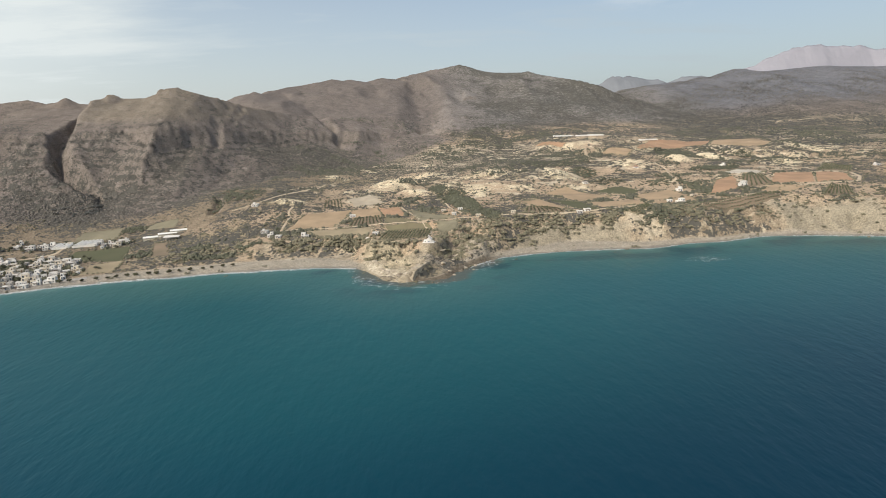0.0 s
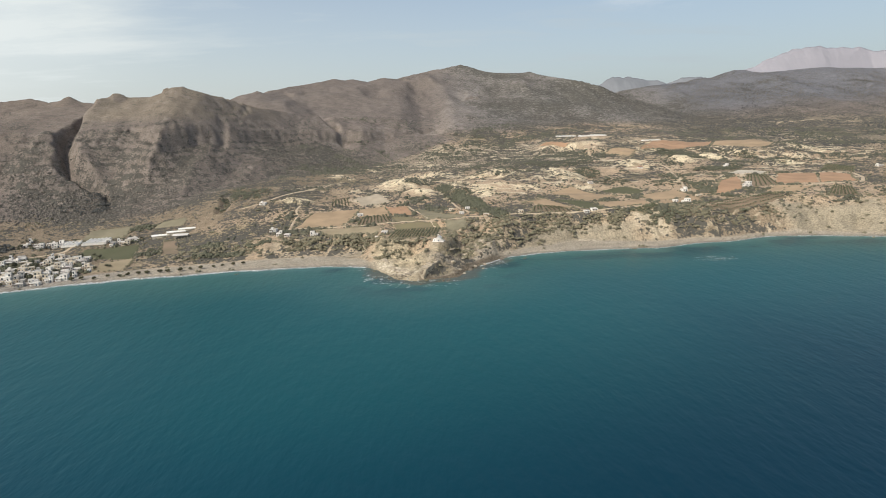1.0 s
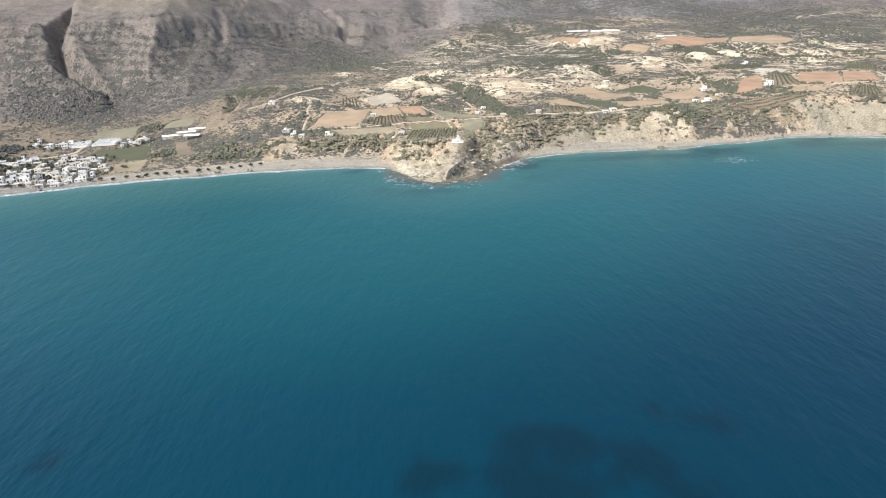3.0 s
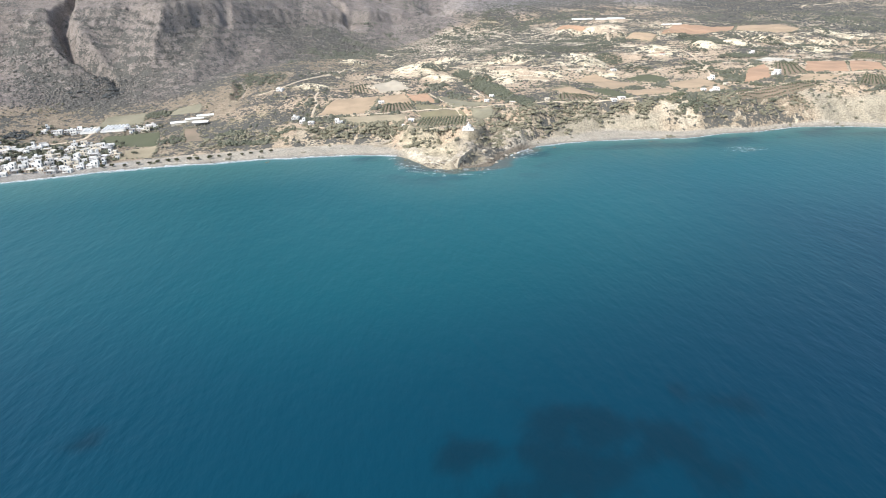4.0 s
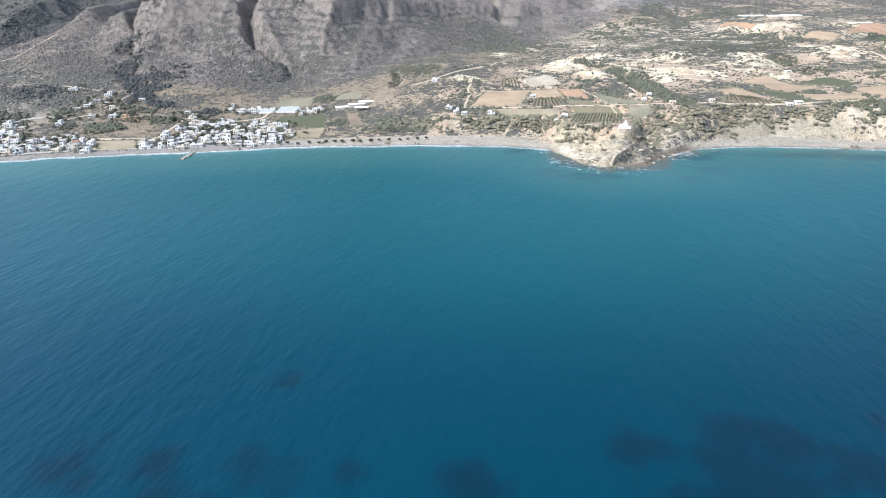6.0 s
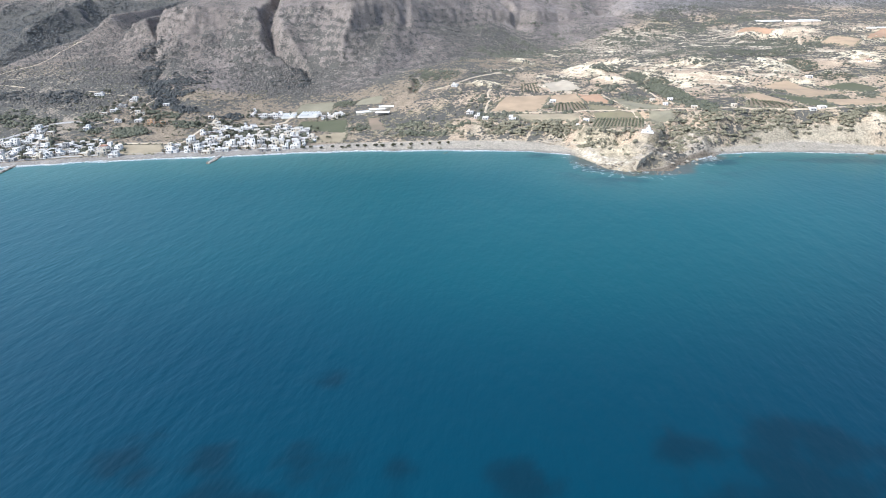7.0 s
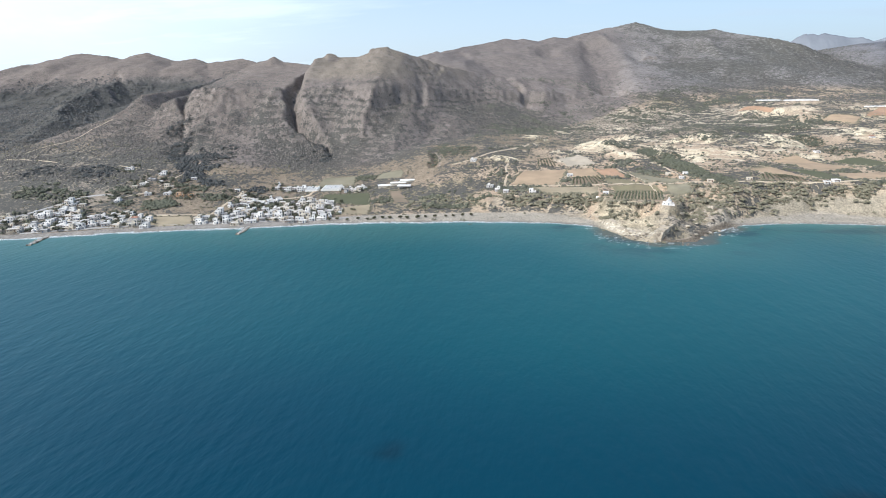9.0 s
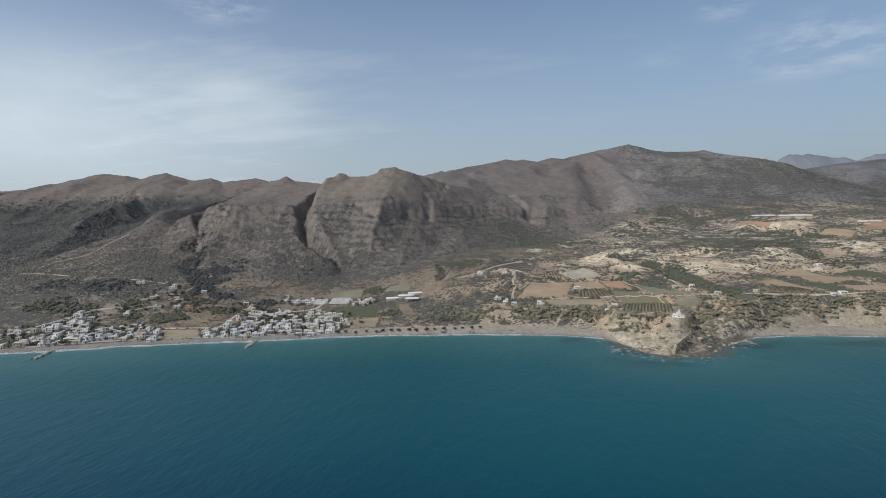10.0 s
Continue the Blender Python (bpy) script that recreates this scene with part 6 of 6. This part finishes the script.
def scrub(name, x, y, keep, size, mat, r, label, lobes=1, flat=0.75, sink=0.25, shape=(ICO_V, ICO_F)):
    x, y, size = x[keep], y[keep], size[keep]
    ok = clear_of(x, y) & free_of_houses(x, y, 1.5)
    x, y, size = x[ok], y[ok], size[ok]
    z = land_z(x, y)
    if lobes > 1:
        k = np.repeat(np.arange(len(x)), lobes)
        off = r.normal(0, 0.5, (len(k), 2)) * size[k][:, None]
        x, y, z = x[k] + off[:, 0], y[k] + off[:, 1], z[k] + r.uniform(0, 0.5, len(k)) * size[k]
        size = size[k] * r.uniform(0.4, 0.75, len(k))
    V, F = clumps(np.c_[x, y, z + size * sink], size, r.uniform(flat - 0.15, flat + 0.15, len(x)), r, 0.28, shape)
    return tagged(new(name, many(name, V, F, mat)), label, "scrub", kind="stuff")


DOMES, TENTS = (DOME, DOME_F), (TENT, TENT_F)
for lo, hi, count, shape in ((700, 1000, 90000, DOMES), (1000, 1560, 150000, TENTS)):
    x, y, r = sow(count, -1700, 900, lo, hi, 21 + lo)
    p, z = plain(x, y), land_z(x, y)
    den = 0.18 + 0.55 * smooth(-0.35, 0.45, fbm(x, y, 70, 4, 400))
    mt = np.maximum(np.maximum(smooth(6, 22, z - p), stony(x, y)), 0.6 * smooth(-620, -700, x) * smooth(650, 720, y))
    den = den * (0.12 + 0.88 * mt) * smooth(195, 130, z) * smooth(1420, 1250, y)
    scrub("hillside_scrub", x, y, r.rand(len(x)) < den * (x < -60 + 0.6 * (y - 1000)), r.uniform(0.7, 1.9, len(x)) ** 1.15 * (1 + 0.2 * (y > 1200)), SCRUB, r, "dark thorny scrub dotting the stony slopes", sink=0, flat=0.95, shape=shape)
for lo, hi, count, shape in ((740, 1000, 42000, DOMES), (1000, 1750, 90000, TENTS)):
    x, y, r = sow(count, -250, 1500, lo, hi, 22 + lo)
    patch = smooth(-0.05, 0.35, fbm(x, y, 75, 4, 410)) * smooth(-0.5, 0.2, fbm(x, y, 20, 2, 412))
    scrub("valley_scrub", x, y, r.rand(len(x)) < (0.10 + 0.6 * patch + 0.3 * smooth(1120, 1200, y) * smooth(1560, 1460, y) * smooth(440, 320, x)) * 0.75 * (1 - 0.65 * smooth(10, 35, land_z(x, y) - plain(x, y))), r.uniform(0.7, 1.9, len(x)) ** 1.2 * (1 + 0.9 * patch), VALLEY, r, "dark bushes scattered over the dry valley", sink=0, flat=1.05, shape=shape)
x, y, r = sow(34000, 700, 2500, 1250, 2600, 28)
scrub("far_grove", x, y, r.rand(len(x)) < 0.05 + 0.45 * smooth(-0.1, 0.4, fbm(x, y, 130, 4, 415)), r.uniform(1.5, 3.4, len(x)), WOOD, r, "dark groves and scrub on the far side of the valley", sink=0, flat=1.0, shape=TENTS)
x, y, r = sow(60000, -500, 2600, 1500, 3000, 23)
z, p = land_z(x, y), plain(x, y)
den = 0.02 + 0.9 * smooth(-0.5, 0.3, fbm(x, y, 160, 4, 420)) * smooth(60, 330, x)
scrub("mountain_scrub", x, y, r.rand(len(x)) < den * smooth(400, 280, z), r.uniform(1.6, 3.6, len(x)), SCRUB, r, "dark scrub and trees on the far mountainside", sink=0, flat=0.8, shape=TENTS)
x, y, r = sow(30000, -2300, -860, 900, 1900, 29)
z, p = land_z(x, y), plain(x, y)
den = smooth(6, -24, x + 1045 - 0.37 * (y - 860)) * smooth(215, 160, z + 25 * fbm(x, y, 200, 3, 425)) * (0.3 + 0.7 * smooth(-0.5, 0.2, fbm(x, y, 120, 3, 427)))
scrub("hillside_wood", x, y, r.rand(len(x)) < den * 0.8, r.uniform(2.0, 4.2, len(x)), WOOD, r, "dark wood on the shaded valley side", sink=0, flat=1.0, shape=TENTS)
x, y, r = sow(30000, -420, 700, 560, 860, 24)
d = inland(x, y)
t = (d - beach_width(x)) / bluff_run(x)
den = smooth(0.12, 0.4, t) * smooth(1.25, 1.0, t) * (0.25 + 0.75 * smooth(-0.1, 0.4, fbm(x, y, 30, 3, 430)))
den *= 1 - 0.5 * smooth(36, 24, np.hypot(x - 303, (y - 742) * 1.1))
den *= 1 - 0.95 * smooth(120, 150, x) * smooth(285, 262, x) * smooth(0.55, 0.4, t)
den *= 1 - 0.9 * smooth(480, 498, x) * smooth(615, 598, x) * smooth(0.8, 0.65, t)
den *= 1 - 0.75 * smooth(-60, -45, x) * smooth(16, -6, x - 0.25 * (y - 600)) * smooth(690, 660, y)
den *= 1 - 0.9 * smooth(30, 15, np.hypot(x - 12, y - 595))
scrub("bluff_bushes", x, y, r.rand(len(x)) < den * 0.55 * smooth(-330, -200, x) * (1 + 0.6 * smooth(90, 110, x) * smooth(280, 250, x) + 1.1 * smooth(320, 345, x) * smooth(490, 475, x)) + 0.012, r.uniform(1.3, 3.2, len(x)), BUSH, r, "grey-green evergreen bushes on the slope above the beach", lobes=5, sink=-0.15, flat=0.8, shape=DOMES)
x, y, r = sow(26000, -1100, -150, 560, 900, 25)
den = 0.12 + 0.5 * smooth(0.05, 0.5, fbm(x, y, 45, 3, 440))
scrub("plain_bushes", x, y, (r.rand(len(x)) < den * 0.4) & (inland(x, y) > beach_width(x) + 6), r.uniform(0.6, 1.9, len(x)), BUSH, r, "low dark bushes round the village and fields", lobes=2)
for i, (gx, gy, ga, gb, share) in enumerate(GROVES):
    x, y, r = sow(int(ga * gb * 1.1), gx - ga, gx + ga, gy - gb, gy + gb, 60 + i)
    e = ((x - gx) / ga) ** 2 + ((y - gy) / gb) ** 2 + 0.35 * fbm(x, y, 20, 3, 450)
    scrub("grove", x, y, r.rand(len(x)) < share * 0.42 * smooth(1.15, 0.35, e), r.uniform(1.5, 3.6, len(x)), BUSH if gy < 745 and -160 < gx < 300 else WOOD if gx < -480 and gy > 740 else GREEN, r, "dense dark green thicket of trees", lobes=4 if gy < 900 else 3, flat=0.85, sink=0, shape=DOMES if gy < 900 else TENTS)

hs_r = np.random.RandomState(72)
spots = np.array([(a, b, c) for a, b, c in HOUSE_SPOTS if a < -340])
pick = spots[hs_r.randint(0, len(spots), 2300)]
x, y = pick[:, 0] + hs_r.uniform(-16, 16, 2300), pick[:, 1] + hs_r.uniform(-14, 16, 2300)
scrub("village_trees", x, y, (hs_r.rand(2300) < 0.75) & (inland(x, y) > beach_width(x) + 8), hs_r.uniform(1.2, 2.8, 2300), GREEN, hs_r, "dark garden trees and shrubs between the houses", lobes=4, flat=1.15, sink=0.1, shape=DOMES)

# hedges: bushes strung along the edges of the fields and tracks
hp, hr = [], np.random.RandomState(70)
for poly in FIELD_POLYS:
    for a, b in zip(poly, poly[1:] + poly[:1]):
        n = int(math.hypot(b[0] - a[0], b[1] - a[1]) / 2.6)
        share = hr.choice((0.15, 0.35, 0.8))
        hp += [(a[0] + (b[0] - a[0]) * k / n + hr.normal(0, 1.0), a[1] + (b[1] - a[1]) * k / n + hr.normal(0, 1.0)) for k in range(n) if hr.rand() < share]
for line, w, _, _ in ROADS[:-2]:
    for a, b in zip(line, line[1:]):
        L = math.hypot(b[0] - a[0], b[1] - a[1])
        for k in range(int(L / 4)):
            if hr.rand() < 0.3:
                s = hr.choice((-1, 1)) * (w * 0.5 + hr.uniform(1.2, 3.0))
                hp.append((a[0] + (b[0] - a[0]) * k * 4 / L - s * (b[1] - a[1]) / L, a[1] + (b[1] - a[1]) * k * 4 / L + s * (b[0] - a[0]) / L))
hp = np.array(hp)
hs_ = hr.uniform(0.7, 1.9, len(hp))
V, F = clumps(np.c_[hp, land_z(hp[:, 0], hp[:, 1])], hs_, hr.uniform(0.9, 1.4, len(hp)), hr, 0.28, DOMES)
tagged(new("hedge_bushes", many("hedge_bushes", V, F, BUSH)), "dark bushes along the field edges and tracks", "bushes", kind="stuff")

# ---- shore: rocks, foam, moles ----
x, y, r = sow(6000, -62, 112, 545, 700, 31)
d = inland(x, y)
keep = (d > -20) & (d < 16) & (y < 665) & (r.rand(len(x)) < smooth(16, 3, d) * smooth(-22, -6, d) * 0.6 * smooth(-0.3, 0.4, fbm(x, y, 18, 3, 460)))
x, y = x[keep], y[keep]
V, F = clumps(np.c_[x, y, np.maximum(land_z(x, y), -0.35) + 0.05], r.uniform(0.3, 1.3, len(x)) ** 1.4, r.uniform(0.4, 0.8, len(x)), r, 0.35)
tagged(new("shore_rocks", many("shore_rocks", V, F, STONE)), "dark wet rocks round the foot of the headland", "rocks", kind="stuff")
x, y, r = sow(5000, 290, 620, 590, 760, 32)
d = inland(x, y)
keep = (np.abs(d - 2) < 6) & (((x > 370) & (x < 455)) | (x > 565)) & (r.rand(len(x)) < 0.5)
keep |= (np.hypot((x - 322) / 22, (y - 610) / 9) < 1) & (r.rand(len(x)) < 0.35)
x, y = x[keep], y[keep]
V, F = clumps(np.c_[x, y, np.maximum(land_z(x, y), -0.5) + 0.1], r.uniform(0.4, 1.2, len(x)), r.uniform(0.4, 0.8, len(x)), r, 0.35)
tagged(new("reef_rocks", many("reef_rocks", V, F, STONE)), "dark rocks breaking the water near the shore", "rocks", kind="stuff")

BOULDER = []
for sd in range(4):
    bm = bmesh.new()
    bmesh.ops.create_icosphere(bm, subdivisions=2, radius=1)
    for v in bm.verts:
        v.co *= 1 + 0.3 * noise.noise(v.co * 1.3 + Vector((sd * 7, 0, 0))) + 0.12 * noise.noise(v.co * 3.5)
        v.co.z *= 0.75
    me = bpy.data.meshes.new("boulder")
    bm.to_mesh(me)
    bm.free()
    me.materials.append(PALEROCK if sd % 2 else STONE)
    BOULDER.append(me)
rs = random.Random(33)
for x, y in [(-12, 592), (34, 612), (40, 600), (52, 608), (58, 618), (66, 612), (-24, 602), (70, 628), (46, 626), (36, 590), (44, 594)]:
    ob = new("boulder", BOULDER[rs.randrange(4)])
    s = rs.uniform(1.3, 3.0)
    ob.matrix_basis = pose(x, y, max(ground(x, y), -0.5) + 0.25 * s, rs.uniform(-15, 15), rs.uniform(-15, 15), rs.uniform(0, 360)) @ Matrix.Diagonal((s * 1.2, s, s * 0.8, 1))
    tagged(ob, "weathered boulder at the foot of the headland", "boulder", "boulders of the headland")


def ledge_mesh(a, b, h, rs):
    """One bed of rock: a ragged slab with a worn upper edge."""
    bm, rings = bmesh.new(), []
    rad = [rs.uniform(0.55, 1.15) for _ in range(15)]
    for z, k in ((-h, 0.94), (-0.25 * h, 1.03), (0.2 * h, 0.98), (h * 0.35, 0.8)):
        rings.append([bm.verts.new((a * k * q * math.cos(0.41888 * i), b * k * q * math.sin(0.41888 * i), z + rs.uniform(-0.08, 0.08) * h)) for i, q in enumerate(rad)])
    for lo, hi in zip(rings, rings[1:]):
        for i in range(15):
            bm.faces.new((lo[i], lo[(i + 1) % 15], hi[(i + 1) % 15], hi[i]))
    bm.faces.new(rings[-1])
    bm.faces.new(rings[0][::-1])
    return bm


def rock_outcrop(x, y, turn, a, b, beds, rise, mat, label, seed, dip=8):
    rs = random.Random(seed)
    e = new("rock_outcrop")
    e.matrix_basis = pose(x, y, max(ground(x, y), 0.0) - rise * beds * 0.3, 0, 0, turn)
    for i in range(beds):
        k = 1 - 0.6 * i / beds
        ob = part("ledge", ledge_mesh(1.4 * a * k * rs.uniform(0.7, 1.15), b * k * rs.uniform(0.85, 1.15), rise * 0.62, rs), mat, e)
        ob.matrix_basis = pose(rs.uniform(-0.25, 0.25) * a, b * 1.5 * i / beds, rise * (i + 0.2), rs.uniform(-4, 4), dip + rs.uniform(-4, 4), rs.uniform(-14, 14))
    return tagged(e, label, "rock", "rock outcrops of the shore")


for k, (x, y, turn, a, b, beds, rise, mat) in enumerate([
        (-10, 588, 30, 5.5, 3.2, 4, 0.7, PALEROCK), (-68, 684, 4, 8.0, 3.5, 5, 0.8, PALEROCK),
        (-82, 687, -6, 9.0, 3.0, 4, 0.8, PALEROCK), (-95, 690, 8, 6.0, 2.6, 3, 0.7, PALEROCK), (40, 606, 10, 4.0, 3.2, 4, 0.8, STONE),
        (52, 614, -20, 4.2, 2.6, 4, 0.7, STONE), (24, 640, 25, 3.6, 2.4, 4, 0.8, PALEROCK), (36, 634, 40, 4.0, 2.4, 4, 0.8, STONE), (78, 672, 60, 5.0, 2.6, 5, 0.9, PALEROCK), (66, 660, 65, 4.0, 2.2, 4, 0.8, PALEROCK),
        (-74, 678, 2, 10.0, 2.6, 5, 0.7, PALEROCK), (-50, 660, -38, 8.0, 2.4, 4, 0.6, PALEROCK), (-40, 640, -55, 7.0, 2.2, 4, 0.6, PALEROCK), (-30, 612, -48, 7.0, 2.0, 4, 0.5, PALEROCK), (-18, 600, -40, 7.0, 2.4, 4, 0.6, PALEROCK),
        (30, 622, 35, 5.0, 2.6, 5, 0.9, STONE), (44, 640, 30, 5.5, 2.6, 5, 0.9, STONE), (58, 642, 50, 4.5, 2.4, 4, 0.9, PALEROCK), (34, 648, 20, 4.0, 2.2, 4, 0.8, PALEROCK), (70, 646, 60, 4.0, 2.0, 4, 0.8, STONE)]):
    rock_outcrop(x, y, turn, a, b, beds, rise, mat, "layered %s rock ledges breaking out of the slope" % ("cream" if mat is PALEROCK else "grey-brown"), 600 + k)


def rock_rib(x0, y0, ux, uy, length, beds, thick):
    """The rib of layered rock at the tip: each bed steps back up the slope and all end in one sheer side."""
    r = random.Random(91)
    e = new("rock_rib")
    e.matrix_basis = pose(x0, y0, 0)
    for k in range(beds):
        top = 1.0 + thick * k
        s0 = next((q * 0.5 for q in range(int(length * 2)) if ground(x0 + ux * q * 0.5 - uy * 3, y0 + uy * q * 0.5 + ux * 3) > top - 0.7 * thick), length)
        if length - s0 < 4:
            break
        edge, n = r.uniform(0.2, 1.3), int((length - s0) / 1.6)
        ring = [(s0 + (length - s0) * i / n, edge + r.uniform(-0.35, 0.35) - 0.02 * i) for i in range(n + 1)]
        ring += [(length, -11.0), (s0 + 7 + r.uniform(0, 2), -13.0), (s0 + 4 + r.uniform(-1, 1), -8.5), (s0 + 1.5 + r.uniform(-0.6, 0.6), -5.5), (s0 + r.uniform(-0.6, 0.6), -2.5)]
        bm = bmesh.new()
        lo, hi = [[bm.verts.new((ux * (a + g) + uy * b, uy * (a + g) - ux * b, z + 0.05 * a + 0.16 * min(b, 0) + r.uniform(-0.12, 0.12))) for a, b in ring] for g, z in ((0.25, top - thick * 1.5), (0.0, top))]
        m = len(ring)
        for i in range(m):
            bm.faces.new((lo[i], lo[(i + 1) % m], hi[(i + 1) % m], hi[i]))
        bm.faces.new(hi)
        bm.faces.new(lo[::-1])
        bmesh.ops.recalc_face_normals(bm, faces=bm.faces)
        part("ledge", bm, PALEROCK, e)
    return tagged(e, "cream layered rock rib with one sheer side by the sea", "rock")


rock_rib(0.5, 577.0, 0.6, 0.8, 31, 11, 1.15)


def mole(x0, y0, x1, y1, width, label, seed):
    r = random.Random(seed)
    e = new("jetty")
    e.matrix_basis = pose(x0, y0, 0)
    L = math.hypot(x1 - x0, y1 - y0)
    ux, uy = (x1 - x0) / L, (y1 - y0) / L
    v, f = [], []
    hw = width * 0.3
    for a, s, z in ((0, -1, 1.3), (0, 1, 1.3), (L, 1, 1.3), (L, -1, 1.3), (0, -1, -2), (0, 1, -2), (L, 1, -2), (L, -1, -2)):
        v.append((ux * a - uy * s * hw, uy * a + ux * s * hw, z))
    f = [(0, 3, 2, 1), (4, 5, 6, 7), (0, 1, 5, 4), (1, 2, 6, 5), (2, 3, 7, 6), (3, 0, 4, 7)]
    child("walkway", raw("walkway", v, f, CONCRETE), e, "worn concrete walkway")
    n = int(L * 2.6)
    for i in range(n):
        a, s = L * (i + 0.5) / n + r.uniform(-0.6, 0.6), r.choice((-1, 1)) * r.uniform(0.25, 0.62) * width
        if i > n - 10:
            a, s = L + r.uniform(-1, 2.5), r.uniform(-0.5, 0.5) * width
        ob = child("boulder", BOULDER[r.randrange(4)], e)
        k = r.uniform(0.7, 1.35)
        ob.matrix_basis = pose(ux * a - uy * s, uy * a + ux * s, r.uniform(-0.1, 0.5), r.uniform(0, 90), r.uniform(0, 90), r.uniform(0, 360)) @ Matrix.Diagonal((k, k, k, 1))
    return tagged(e, label, "jetty")


mole(-456, 594, -450, 561, 4.2, "short rubble jetty running out from the beach", 3)
mole(-664, 530, -651, 492, 4.2, "rubble breakwater at the west end of the village", 4)


def foam_sheet():
    r = np.random.RandomState(41)
    V, F = [], []
    cx, cy = np.meshgrid(np.arange(-760, 640, 0.9), np.arange(-3.0, 12, 0.9))
    # along the beaches: a broken line of wash at the waterline
    X = cx + 0 * cy
    Y = coast_y(X) - cy
    d = inland(X, Y) + 2.2 * fbm(X, Y, 26, 3, 40)
    a = fbm(X, Y * 3, 30, 3, 500)
    line = (np.abs(d + 0.9 + 1.2 * a) < 1.3 + 1.5 * smooth(-60, -120, X) + 0.5 * fbm(X, Y, 11, 2, 505)) & (fbm(X, Y * 0, 90, 2, 510) > np.where((X > -60) & (X < 100), 0.5, -0.9))
    pts = [np.c_[X[line], Y[line]]]
    gx, gy = np.meshgrid(np.arange(-75, 118, 0.9), np.arange(535, 680, 0.9))
    d = inland(gx, gy)
    w = (d < 0.5) & (d > -30) & (gy < 668) & (ridged(gx, gy * 1.8, 9, 3, 520) - 0.006 * np.abs(d + 14) + 0.12 * fbm(gx, gy, 22, 2, 525) > 0.85)
    pts.append(np.c_[gx[w], gy[w]])
    gx, gy = np.meshgrid(np.arange(290, 352, 0.9), np.arange(590, 630, 0.9))
    w = (np.hypot((gx - 322) / 27, (gy - 609) / 11) < 1) & (ridged(gx, gy * 1.8, 9, 3, 530) > 0.83)
    pts.append(np.c_[gx[w], gy[w]])
    P = np.concatenate(pts)
    P = P + r.uniform(-0.3, 0.3, P.shape)
    P = P[r.rand(len(P)) < 0.8]
    q = r.uniform(0.25, 0.85, (len(P), 4))
    corner = np.array([(-1.7, -0.4), (1.7, -0.4), (1.7, 0.4), (-1.7, 0.4)])
    V = np.concatenate([P[:, None] + corner[None] * q[..., None] * 0.8, np.full((len(P), 4, 1), 0.07)], -1).reshape(-1, 3)
    V[:, 2] = np.maximum(V[:, 2], land_z(V[:, 0], V[:, 1]) + 0.05)
    F = np.arange(len(P) * 4).reshape(-1, 4)
    tagged(new("foam", many("foam", V, F, FOAM)), "white wash breaking along the waterline", "foam", kind="stuff")


foam_sheet()
